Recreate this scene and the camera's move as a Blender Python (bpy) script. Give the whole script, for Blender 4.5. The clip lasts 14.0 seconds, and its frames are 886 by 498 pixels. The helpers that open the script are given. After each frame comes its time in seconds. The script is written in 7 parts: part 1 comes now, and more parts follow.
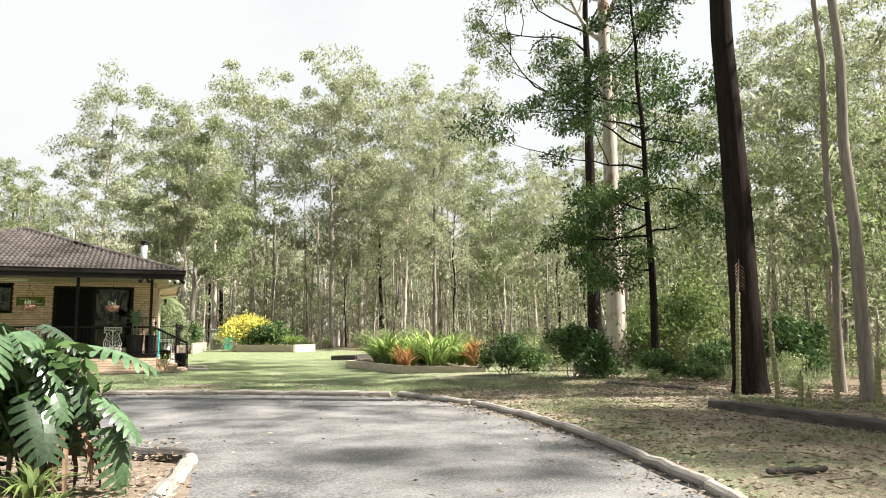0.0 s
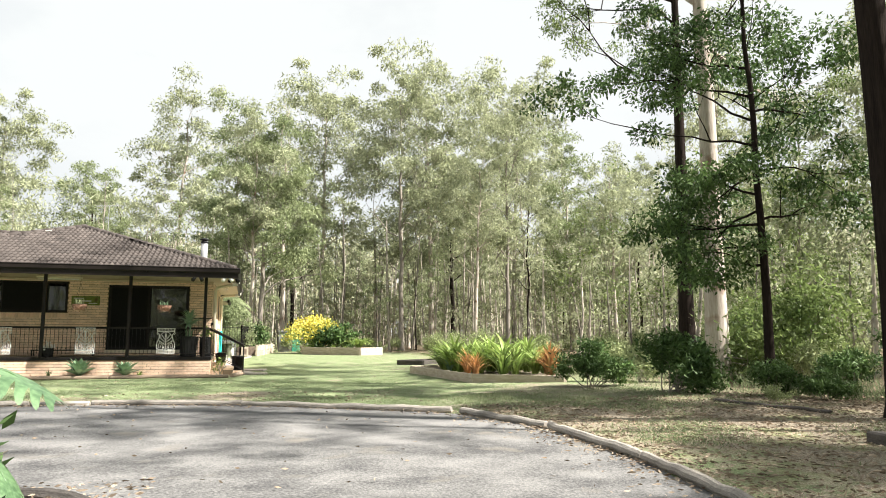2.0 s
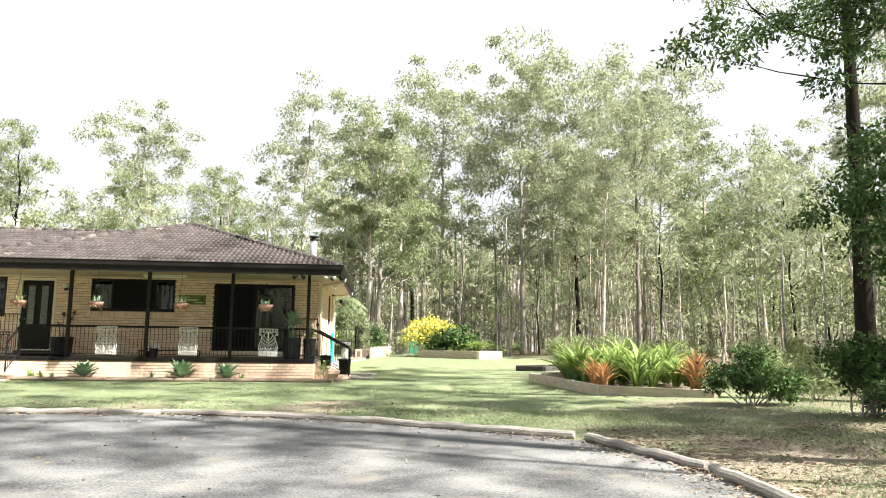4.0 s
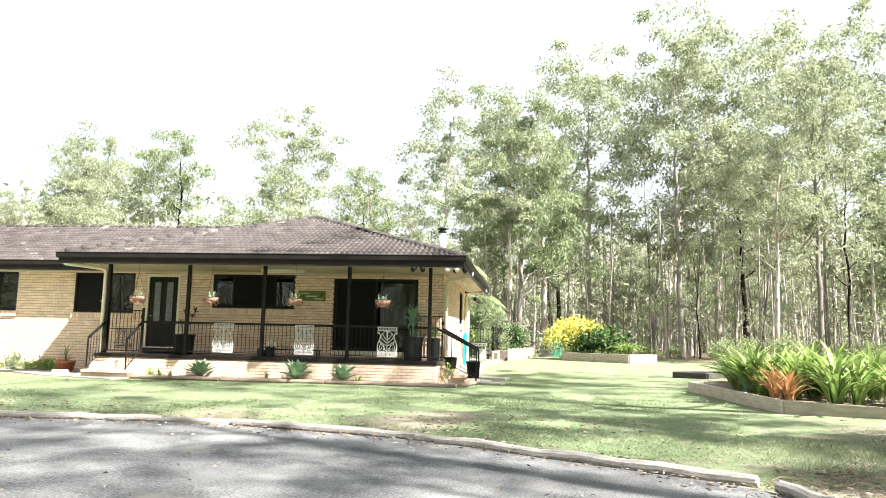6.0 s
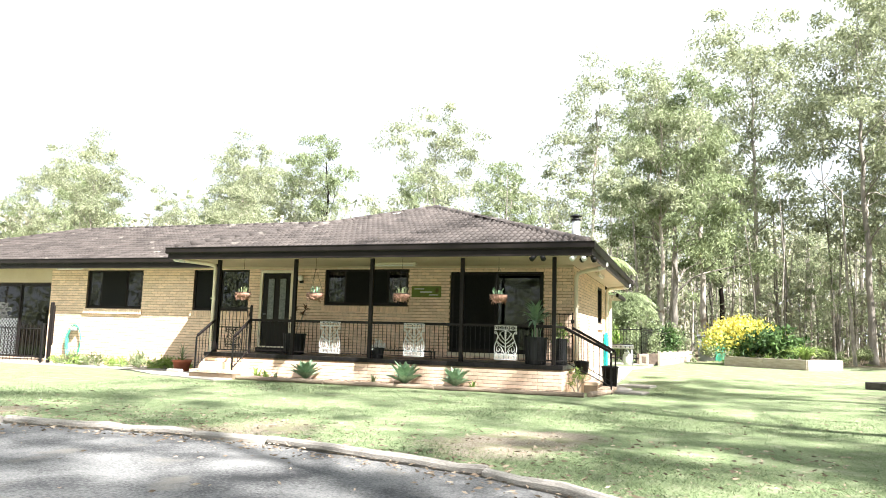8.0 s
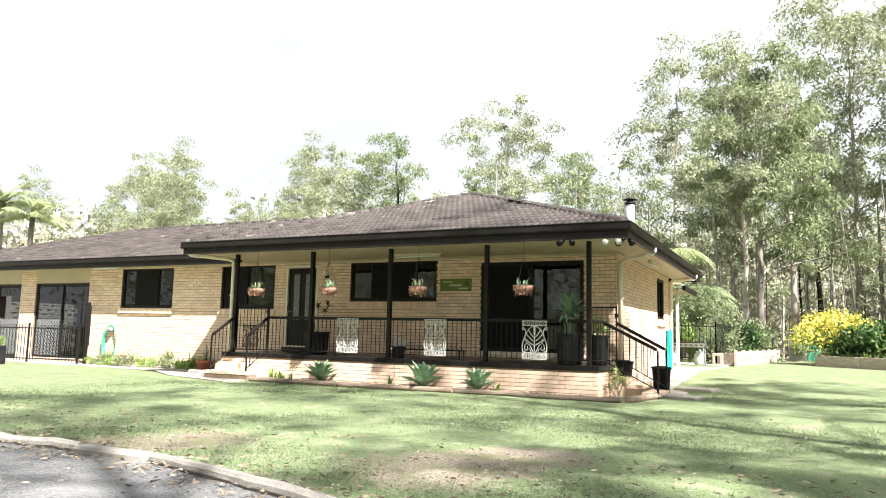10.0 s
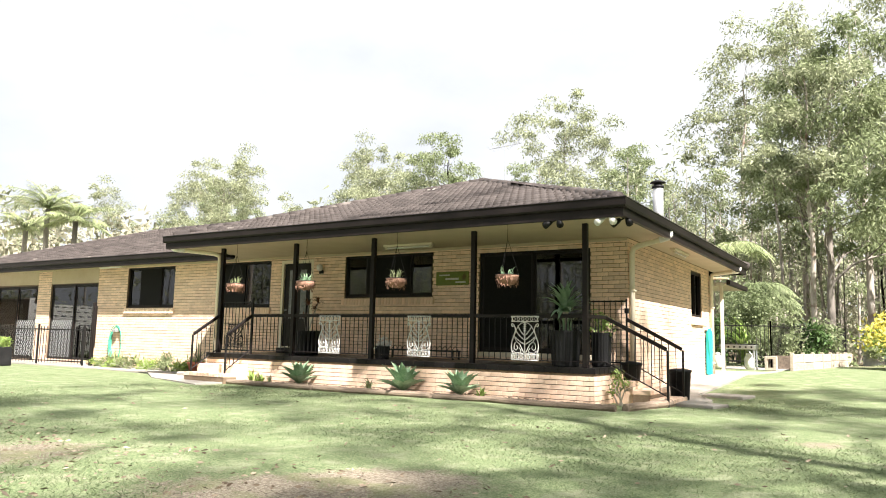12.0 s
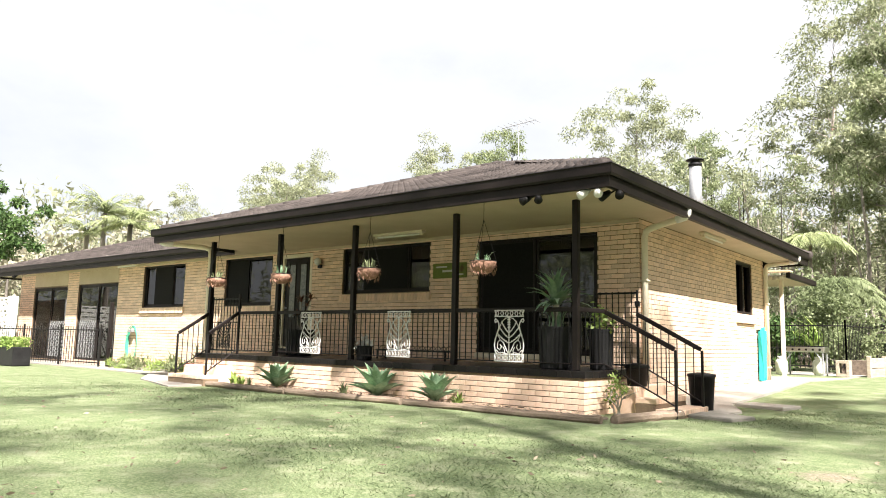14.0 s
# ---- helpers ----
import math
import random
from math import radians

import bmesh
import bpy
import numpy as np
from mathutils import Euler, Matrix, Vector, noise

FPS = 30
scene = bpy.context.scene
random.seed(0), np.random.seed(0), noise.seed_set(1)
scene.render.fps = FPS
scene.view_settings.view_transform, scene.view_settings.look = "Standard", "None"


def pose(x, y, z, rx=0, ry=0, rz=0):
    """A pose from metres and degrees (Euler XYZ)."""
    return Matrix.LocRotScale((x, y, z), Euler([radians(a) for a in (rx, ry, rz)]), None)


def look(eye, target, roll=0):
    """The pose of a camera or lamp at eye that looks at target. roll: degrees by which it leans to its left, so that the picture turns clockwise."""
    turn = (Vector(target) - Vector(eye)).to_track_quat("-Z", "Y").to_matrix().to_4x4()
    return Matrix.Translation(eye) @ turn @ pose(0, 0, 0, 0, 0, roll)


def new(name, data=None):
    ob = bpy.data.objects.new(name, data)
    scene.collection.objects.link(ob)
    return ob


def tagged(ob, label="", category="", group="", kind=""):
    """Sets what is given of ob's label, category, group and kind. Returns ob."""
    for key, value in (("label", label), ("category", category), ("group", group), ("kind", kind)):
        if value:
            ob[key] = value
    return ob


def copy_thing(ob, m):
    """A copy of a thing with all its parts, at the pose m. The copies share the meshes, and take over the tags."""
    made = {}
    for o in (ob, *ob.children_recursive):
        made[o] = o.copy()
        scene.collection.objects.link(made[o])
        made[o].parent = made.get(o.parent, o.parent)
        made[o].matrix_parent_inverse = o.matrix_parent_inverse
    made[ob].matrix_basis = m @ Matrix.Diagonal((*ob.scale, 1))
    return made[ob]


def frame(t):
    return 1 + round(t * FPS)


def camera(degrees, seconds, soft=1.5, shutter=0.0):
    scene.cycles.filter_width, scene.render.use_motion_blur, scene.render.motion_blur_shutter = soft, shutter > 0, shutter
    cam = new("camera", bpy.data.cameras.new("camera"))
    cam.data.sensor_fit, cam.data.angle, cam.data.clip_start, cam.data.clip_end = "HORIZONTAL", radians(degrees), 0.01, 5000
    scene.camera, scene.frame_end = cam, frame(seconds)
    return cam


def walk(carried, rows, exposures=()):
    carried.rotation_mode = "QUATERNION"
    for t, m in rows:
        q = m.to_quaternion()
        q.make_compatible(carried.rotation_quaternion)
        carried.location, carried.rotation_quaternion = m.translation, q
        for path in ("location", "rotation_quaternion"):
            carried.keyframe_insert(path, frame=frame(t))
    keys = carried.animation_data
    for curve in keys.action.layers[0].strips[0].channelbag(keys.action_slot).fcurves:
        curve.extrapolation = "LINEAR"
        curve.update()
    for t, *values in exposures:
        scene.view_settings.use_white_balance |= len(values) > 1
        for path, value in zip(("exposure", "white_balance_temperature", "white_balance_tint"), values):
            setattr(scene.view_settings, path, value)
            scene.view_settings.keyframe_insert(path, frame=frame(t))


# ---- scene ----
cam = camera(63.1, 14.0, 1.0)
PATH = [
    (0, (0.367, -0.023, 1.196), (1.082, 1.83, 1.433), -0.3),
    (0.5, (0.594, 0.487, 1.205), (1.281, 2.349, 1.444), -0.3),
    (1, (0.808, 0.972, 1.213), (1.454, 2.849, 1.454), -0.2),
    (1.5, (1.012, 1.478, 1.23), (1.594, 3.376, 1.473), -0.0),
    (2, (1.206, 1.975, 1.247), (1.726, 3.891, 1.491), 0.2),
    (2.5, (1.397, 2.486, 1.273), (1.853, 4.418, 1.518), 0.3),
    (3, (1.583, 3.043, 1.285), (1.953, 4.993, 1.531), 0.4),
    (5.5, (2.366, 6.196, 1.251), (2.243, 8.177, 1.498), 1.3),
    (6, (2.504, 6.838, 1.248), (2.272, 8.809, 1.493), 1.3),
    (6.5, (2.63, 7.5, 1.246), (2.292, 9.456, 1.49), 1.4),
    (7, (2.728, 8.164, 1.244), (2.284, 10.1, 1.486), 1.5),
    (7.5, (2.808, 8.813, 1.244), (2.253, 10.72, 1.483), 1.6),
    (8, (2.893, 9.419, 1.231), (2.246, 11.296, 1.47), 1.6),
    (8.5, (3.036, 10.0, 1.23), (2.314, 11.85, 1.466), 1.6),
    (11, (4.094, 12.811, 1.139), (3.133, 14.548, 1.379), 1.0),
    (11.5, (4.284, 13.427, 1.119), (3.275, 15.137, 1.361), 1.0),
    (12, (4.422, 14.056, 1.079), (3.369, 15.738, 1.325), 1.2),
    (12.5, (4.565, 14.677, 1.044), (3.465, 16.329, 1.293), 1.3),
    (13, (4.727, 15.298, 1.015), (3.578, 16.915, 1.267), 1.4),
    (13.5, (4.867, 15.936, 0.999), (3.667, 17.516, 1.254), 1.4),
    (14, (4.962, 16.526, 1.007), (3.717, 18.07, 1.261), 1.3),
]
EXPOSURES = [(0.0, 1.78, 6600, 10), (3.0, 1.88, 6550, 10), (5.3, 2.26, 6250, 10), (7.5, 2.4, 6150, 10), (8.7, 2.28, 6150, 10), (10.8, 1.96, 6350, 12), (14.0, 1.93, 6500, 14)]
walk(cam, [(t, look(eye, target, roll)) for t, eye, target, roll in PATH], EXPOSURES)

# ---- world, sun, exposure ----
SUN = Vector((0.57, -0.316, 0.76)).normalized()
world = bpy.data.worlds.new("sky")
scene.world = world
world.use_nodes = True
wn, wl = world.node_tree.nodes, world.node_tree.links
wn.clear()
sky = wn.new("ShaderNodeTexSky")
sky.sky_type, sky.sun_disc = "NISHITA", False
sky.sun_elevation, sky.sun_rotation = math.asin(SUN.z), math.atan2(SUN.x, SUN.y)
sky.dust_density, sky.ozone_density = 2.0, 1.5
wco = wn.new("ShaderNodeTexCoord")
wmap = wn.new("ShaderNodeMapping")
wmap.inputs["Scale"].default_value = (1.6, 1.6, 3.2)
wmap.inputs["Location"].default_value = (0.3, 1.7, 0.4)
cloud = wn.new("ShaderNodeTexNoise")
cloud.inputs["Scale"].default_value, cloud.inputs["Detail"].default_value, cloud.inputs["Roughness"].default_value = 1.5, 6.0, 0.55
cramp = wn.new("ShaderNodeValToRGB")
cramp.color_ramp.elements[0].position, cramp.color_ramp.elements[1].position = 0.28, 0.52
cramp.color_ramp.elements[0].color = (0.78, 0.78, 0.78, 1)
wmix = wn.new("ShaderNodeMix")
wmix.data_type = "RGBA"
wmix.inputs[7].default_value = (9.5, 9.9, 10.0, 1)
wbg = wn.new("ShaderNodeBackground")
wbg.inputs["Strength"].default_value = 0.029
wout = wn.new("ShaderNodeOutputWorld")
wl.new(wco.outputs["Generated"], wmap.inputs["Vector"])
wl.new(wmap.outputs["Vector"], cloud.inputs["Vector"])
wl.new(cloud.outputs["Fac"], cramp.inputs["Fac"])
wl.new(cramp.outputs["Color"], wmix.inputs[0])
wl.new(sky.outputs["Color"], wmix.inputs[6])
wl.new(wmix.outputs[2], wbg.inputs["Color"])
wl.new(wbg.outputs["Background"], wout.inputs["Surface"])
sun = new("sun", bpy.data.lights.new("sun", "SUN"))
sun.data.energy, sun.data.angle, sun.data.color = 5.0, radians(0.9), (1.0, 0.95, 0.87)
sun.matrix_world = look(SUN * 60, (0, 0, 0))


# ---- materials ----
def mat(name, c1, c2, scale=4.0, rough=0.75, bump=0.15, fine=60.0, metal=0.0, stretch=(1, 1, 1), rnd=0.0, island=0.0, leaf=0.0, spec=0.3, contrast=0.5, dirt=None):
    m = bpy.data.materials.new(name)
    m.use_nodes = True
    n, l = m.node_tree.nodes, m.node_tree.links
    p, out = n["Principled BSDF"], n["Material Output"]
    co = n.new("ShaderNodeTexCoord")
    mp = n.new("ShaderNodeMapping")
    mp.inputs["Scale"].default_value = stretch
    l.new(co.outputs["Object"], mp.inputs["Vector"])
    big = n.new("ShaderNodeTexNoise")
    big.inputs["Scale"].default_value, big.inputs["Detail"].default_value = scale, 5.0
    sm = n.new("ShaderNodeTexNoise")
    sm.inputs["Scale"].default_value, sm.inputs["Detail"].default_value = fine, 3.0
    for t in (big, sm):
        l.new(mp.outputs["Vector"], t.inputs["Vector"])
    mx = n.new("ShaderNodeMath")
    mx.operation = "MULTIPLY_ADD"
    mx.inputs[1].default_value = 0.45
    l.new(sm.outputs["Fac"], mx.inputs[0])
    half = n.new("ShaderNodeMath")
    half.operation = "MULTIPLY"
    half.inputs[1].default_value = 0.55
    l.new(big.outputs["Fac"], half.inputs[0])
    l.new(half.outputs[0], mx.inputs[2])
    rp = n.new("ShaderNodeValToRGB")
    rp.color_ramp.elements[0].position, rp.color_ramp.elements[1].position = 0.5 - 0.3 * contrast, 0.5 + 0.3 * contrast
    rp.color_ramp.elements[0].color, rp.color_ramp.elements[1].color = (*c1, 1), (*c2, 1)
    l.new(mx.outputs[0], rp.inputs["Fac"])
    col = rp.outputs["Color"]
    if dirt:
        dn = n.new("ShaderNodeTexNoise")
        dn.inputs["Scale"].default_value, dn.inputs["Detail"].default_value = dirt[1], 7.0
        l.new(co.outputs["Object"], dn.inputs["Vector"])
        dr = n.new("ShaderNodeMapRange")
        dr.inputs[1].default_value, dr.inputs[2].default_value = dirt[2], dirt[2] + 0.12
        l.new(dn.outputs["Fac"], dr.inputs[0])
        dm = n.new("ShaderNodeMix")
        dm.data_type = "RGBA"
        dm.inputs[7].default_value = (*dirt[0], 1)
        l.new(dr.outputs[0], dm.inputs[0])
        l.new(col, dm.inputs[6])
        col = dm.outputs[2]
    if rnd or island:
        hs = n.new("ShaderNodeHueSaturation")
        mr = n.new("ShaderNodeMapRange")
        a = rnd or island
        mr.inputs[3].default_value, mr.inputs[4].default_value = 1 - a, 1 + a
        if rnd:
            l.new(n.new("ShaderNodeObjectInfo").outputs["Random"], mr.inputs[0])
        else:
            l.new(n.new("ShaderNodeNewGeometry").outputs["Random Per Island"], mr.inputs[0])
        l.new(mr.outputs[0], hs.inputs["Value"])
        l.new(col, hs.inputs["Color"])
        col = hs.outputs["Color"]
    l.new(col, p.inputs["Base Color"])
    p.inputs["Roughness"].default_value, p.inputs["Metallic"].default_value, p.inputs["Specular IOR Level"].default_value = rough, metal, spec
    if bump:
        b = n.new("ShaderNodeBump")
        b.inputs["Strength"].default_value, b.inputs["Distance"].default_value = bump, 0.02
        l.new(mx.outputs[0], b.inputs["Height"])
        l.new(b.outputs["Normal"], p.inputs["Normal"])
    if leaf:
        tr = n.new("ShaderNodeBsdfTranslucent")
        l.new(col, tr.inputs["Color"])
        ms = n.new("ShaderNodeMixShader")
        ms.inputs[0].default_value = leaf
        l.new(p.outputs["BSDF"], ms.inputs[1])
        l.new(tr.outputs["BSDF"], ms.inputs[2])
        l.new(ms.outputs["Shader"], out.inputs["Surface"])
    return m


def glass_mat(name, tint):
    m = bpy.data.materials.new(name)
    m.use_nodes = True
    n, l = m.node_tree.nodes, m.node_tree.links
    n.remove(n["Principled BSDF"])
    gl = n.new("ShaderNodeBsdfGlossy")
    gl.inputs["Roughness"].default_value = 0.02
    tr = n.new("ShaderNodeBsdfTransparent")
    tr.inputs["Color"].default_value = (*tint, 1)
    fr = n.new("ShaderNodeFresnel")
    fr.inputs["IOR"].default_value = 1.62
    ms = n.new("ShaderNodeMixShader")
    l.new(fr.outputs[0], ms.inputs[0])
    l.new(tr.outputs[0], ms.inputs[1])
    l.new(gl.outputs[0], ms.inputs[2])
    l.new(ms.outputs[0], n["Material Output"].inputs["Surface"])
    return m


PATCHES = ((-2.1, 17.6, 0.75), (1.3, 18.6, 0.7), (0.8, 17.6, 0.9), (-2.7, 16.9, 0.6), (3.65, 23.0, 0.4), (6.7, 14.2, 0.9), (7.2, 12.0, 0.9), (-6.5, 17.4, 0.6))


def ground_mat():
    m = bpy.data.materials.new("ground_cover")
    m.use_nodes = True
    n, l = m.node_tree.nodes, m.node_tree.links
    p = n["Principled BSDF"]
    co = n.new("ShaderNodeTexCoord")

    def nz(scale, detail=6.0, rough=0.6):
        t = n.new("ShaderNodeTexNoise")
        t.inputs["Scale"].default_value, t.inputs["Detail"].default_value, t.inputs["Roughness"].default_value = scale, detail, rough
        l.new(co.outputs["Object"], t.inputs["Vector"])
        return t.outputs["Fac"]

    def rng(v, a, b):
        r = n.new("ShaderNodeMapRange")
        r.interpolation_type = "SMOOTHSTEP"
        r.inputs[1].default_value, r.inputs[2].default_value = a, b
        l.new(v, r.inputs[0])
        return r.outputs[0]

    def mth(op, a, b):
        r = n.new("ShaderNodeMath")
        r.operation = op
        r.use_clamp = op != "ADD"
        for i, v in enumerate((a, b)):
            if isinstance(v, (int, float)):
                r.inputs[i].default_value = v
            else:
                l.new(v, r.inputs[i])
        return r.outputs[0]

    def mixc(f, a, b):
        r = n.new("ShaderNodeMix")
        r.data_type = "RGBA"
        l.new(f, r.inputs[0])
        for i, v in ((6, a), (7, b)):
            if isinstance(v, tuple):
                r.inputs[i].default_value = (*v, 1)
            else:
                l.new(v, r.inputs[i])
        return r.outputs[2]

    sx = n.new("ShaderNodeSeparateXYZ")
    l.new(co.outputs["Object"], sx.inputs[0])
    fine, mid, large = nz(55.0, 4.0), nz(3.0), nz(0.45)
    grass = mixc(rng(fine, 0.35, 0.68), (0.096, 0.134, 0.058), (0.212, 0.25, 0.14))
    grass = mixc(mth("MULTIPLY", rng(mid, 0.45, 0.72), 0.55), grass, (0.31, 0.31, 0.215))
    soil = mixc(rng(fine, 0.3, 0.7), (0.12, 0.10, 0.075), (0.31, 0.27, 0.21))
    soil = mixc(rng(nz(38.0, 2.0), 0.58, 0.66), soil, (0.34, 0.295, 0.235))
    soil = mixc(rng(nz(31.0, 3.0), 0.60, 0.67), soil, (0.07, 0.052, 0.04))
    soil = mixc(mth("MULTIPLY", rng(nz(1.3), 0.48, 0.62), 0.55), soil, (0.155, 0.18, 0.075))
    litter = mixc(rng(nz(26.0, 3.0), 0.42, 0.6), (0.075, 0.055, 0.04), (0.24, 0.185, 0.13))
    # worn soil near the drive and under the trees, litter in the woods
    wear = mth("ADD", mth("MULTIPLY", rng(sx.outputs[0], 3.0, 7.5), 0.20), mth("MULTIPLY", large, 0.55))
    wear = mth("ADD", wear, mth("MULTIPLY", mid, 0.42))
    front = mth("SUBTRACT", 1.0, rng(sx.outputs[1], 11.5, 21.5))
    wear = mth("ADD", wear, mth("MULTIPLY", front, 0.22))
    wear = mth("ADD", wear, mth("MULTIPLY", mth("ADD", nz(9.0, 5.0, 0.7), -0.5), 0.9))
    # trodden bare patches in the lawn: place and half-width
    for px, py, half in PATCHES:
        off = n.new("ShaderNodeVectorMath")
        off.operation = "DISTANCE"
        off.inputs[1].default_value = (px, py, 0.0)
        flat = n.new("ShaderNodeVectorMath")
        flat.operation = "MULTIPLY"
        flat.inputs[1].default_value = (1, 1, 0)
        l.new(co.outputs["Object"], flat.inputs[0])
        l.new(flat.outputs[0], off.inputs[0])
        near = mth("SUBTRACT", 1.0, rng(off.outputs["Value"], half * 0.2, half * 1.5))
        wear = mth("ADD", wear, mth("MULTIPLY", near, 0.34))
    base = mixc(rng(wear, 0.66, 0.88), grass, soil)
    woods = mth("MAXIMUM", rng(sx.outputs[0], 9.0, 13.0), rng(sx.outputs[1], 44.0, 50.0))
    woods = mth("MAXIMUM", woods, rng(mth("MULTIPLY", sx.outputs[0], -0.01), 0.31, 0.36))
    base = mixc(mth("MULTIPLY", woods, 0.9), base, litter)
    l.new(base, p.inputs["Base Color"])
    p.inputs["Roughness"].default_value = 0.95
    p.inputs["Specular IOR Level"].default_value = 0.1
    b = n.new("ShaderNodeBump")
    b.inputs["Strength"].default_value, b.inputs["Distance"].default_value = 0.7, 0.03
    l.new(mth("ADD", fine, mid), b.inputs["Height"])
    l.new(b.outputs["Normal"], p.inputs["Normal"])
    return m


GROUND = ground_mat()
ASPHALT = mat("asphalt", (0.048, 0.048, 0.05), (0.185, 0.183, 0.18), 1.2, 0.9, 1.0, 44.0, contrast=0.36, dirt=((0.15, 0.14, 0.125), 1.3, 0.60))
BRICK = mat("cream_brick", (0.72, 0.51, 0.365), (0.84, 0.64, 0.505), 9.0, 0.8, 0.25, 120.0, rnd=0.12, spec=0.2)
BRICKS = mat("cream_brick_far", (0.72, 0.51, 0.365), (0.84, 0.64, 0.505), 9.0, 0.8, 0.25, 120.0, island=0.12, spec=0.2)
MORTAR = mat("mortar", (0.15, 0.105, 0.07), (0.25, 0.185, 0.125), 8.0, 0.95, 0.2)
TILE = mat("roof_tile", (0.030, 0.024, 0.022), (0.086, 0.072, 0.066), 2.2, 0.75, 0.3, 40.0, rnd=0.25, dirt=((0.19, 0.17, 0.15), 1.6, 0.63))
TILES = mat("roof_tile_far", (0.030, 0.024, 0.022), (0.086, 0.072, 0.066), 2.2, 0.75, 0.3, 40.0, island=0.25, dirt=((0.19, 0.17, 0.15), 1.6, 0.63))
DARK = mat("dark_brown_paint", (0.008, 0.006, 0.006), (0.017, 0.013, 0.012), 3.0, 0.5, 0.05, spec=0.18)
BLACKMETAL = mat("black_metal", (0.006, 0.006, 0.006), (0.014, 0.013, 0.013), 5.0, 0.5, 0.05, spec=0.2)
SOFFIT = mat("cream_soffit", (0.46, 0.37, 0.26), (0.54, 0.45, 0.33), 2.0, 0.7, 0.05)
CREAM = mat("cream_paint", (0.66, 0.58, 0.45), (0.74, 0.67, 0.54), 3.0, 0.5, 0.05)
WHITE = mat("white_paint", (0.72, 0.71, 0.68), (0.82, 0.81, 0.78), 4.0, 0.45, 0.06)
BLACKTILE = mat("black_tile", (0.007, 0.0065, 0.0065), (0.018, 0.016, 0.016), 4.0, 0.3, 0.05, rnd=0.2, spec=0.15)
# near-black: the rooms' dimness is put into the plaster colour
INTERIOR = mat("unlit_room_plaster", (0.07, 0.06, 0.052), (0.09, 0.08, 0.07), 2.0, 0.9, 0.02)
CURTAIN = mat("pale_curtain", (0.45, 0.44, 0.40), (0.62, 0.60, 0.55), 3.0, 0.9, 0.1, stretch=(8, 8, 0.5))
GLASS = glass_mat("window_glass", (0.24, 0.26, 0.25))
SCREEN = mat("fly_screen_mesh", (0.006, 0.006, 0.006), (0.012, 0.012, 0.012), 30.0, 0.7, 0.1, 400.0, spec=0.1)
CONCRETE = mat("concrete", (0.23, 0.21, 0.185), (0.36, 0.335, 0.30), 1.5, 0.9, 0.2, 80.0, dirt=((0.33, 0.30, 0.25), 2.0, 0.62))
TIMBER = mat("weathered_timber", (0.15, 0.137, 0.122), (0.38, 0.35, 0.315), 3.0, 0.9, 0.6, 30.0, stretch=(1.0, 5.0, 5.0), rnd=0.18)
LOGBROWN = mat("brown_log", (0.10, 0.075, 0.055), (0.27, 0.21, 0.16), 3.0, 0.9, 0.6, 30.0, stretch=(1.0, 5.0, 5.0), rnd=0.2)
SLEEPER = mat("sleeper_timber", (0.30, 0.25, 0.19), (0.49, 0.435, 0.36), 3.0, 0.9, 0.4, 30.0, stretch=(1.0, 6.0, 6.0), rnd=0.2)
OLDSLEEPER = mat("dark_sleeper_timber", (0.03, 0.027, 0.025), (0.105, 0.094, 0.086), 3.0, 0.95, 0.6, 30.0, stretch=(1.0, 6.0, 6.0), rnd=0.2)
GALV = mat("galvanised_metal", (0.26, 0.27, 0.28), (0.42, 0.43, 0.44), 6.0, 0.5, 0.05, metal=0.4)
STEEL = mat("stainless_steel", (0.5, 0.5, 0.5), (0.66, 0.66, 0.65), 6.0, 0.3, 0.03, metal=1.0)
TERRA = mat("terracotta", (0.34, 0.10, 0.055), (0.45, 0.16, 0.09), 6.0, 0.8, 0.15)
BLACKPOT = mat("black_plastic", (0.008, 0.008, 0.009), (0.02, 0.02, 0.021), 4.0, 0.55, 0.06, spec=0.2)
GREENSIGN = mat("green_sign_paint", (0.10, 0.13, 0.025), (0.17, 0.20, 0.05), 8.0, 0.7, 0.2, dirt=((0.10, 0.075, 0.03), 5.0, 0.58))
COIR = mat("coir_liner", (0.12, 0.062, 0.042), (0.36, 0.21, 0.15), 14.0, 0.95, 0.8, 60.0)
HOSE = mat("green_hose", (0.05, 0.30, 0.20), (0.10, 0.42, 0.30), 8.0, 0.45, 0.05)
TOWEL = mat("turquoise_cloth", (0.015, 0.42, 0.46), (0.05, 0.58, 0.60), 6.0, 0.9, 0.2, stretch=(4, 4, 0.6))
MULCH = mat("mulch", (0.06, 0.045, 0.034), (0.25, 0.2, 0.155), 14.0, 0.95, 1.0, 45.0, contrast=0.8)
BARK_PALE = mat("pale_gum_bark", (0.24, 0.20, 0.165), (0.55, 0.51, 0.46), 1.6, 0.85, 0.7, 12.0, spec=0.08, stretch=(3.0, 3.0, 0.35), contrast=0.62, dirt=((0.19, 0.125, 0.09), 1.5, 0.54))
BARK_GREY = mat("grey_brown_bark", (0.15, 0.132, 0.115), (0.42, 0.38, 0.335), 2.0, 0.95, 0.9, 14.0, spec=0.08, stretch=(4.0, 4.0, 0.35), rnd=0.3, contrast=0.8)
BARK_SLIM = mat("smooth_grey_bark", (0.095, 0.082, 0.07), (0.30, 0.265, 0.23), 1.6, 0.9, 0.6, 14.0, spec=0.08, stretch=(4.0, 4.0, 0.35), contrast=0.7)
BARK_DARK = mat("black_ironbark", (0.006, 0.005, 0.005), (0.036, 0.028, 0.024), 3.5, 0.95, 1.0, 16.0, spec=0.03, stretch=(5.0, 5.0, 0.4), contrast=0.8)
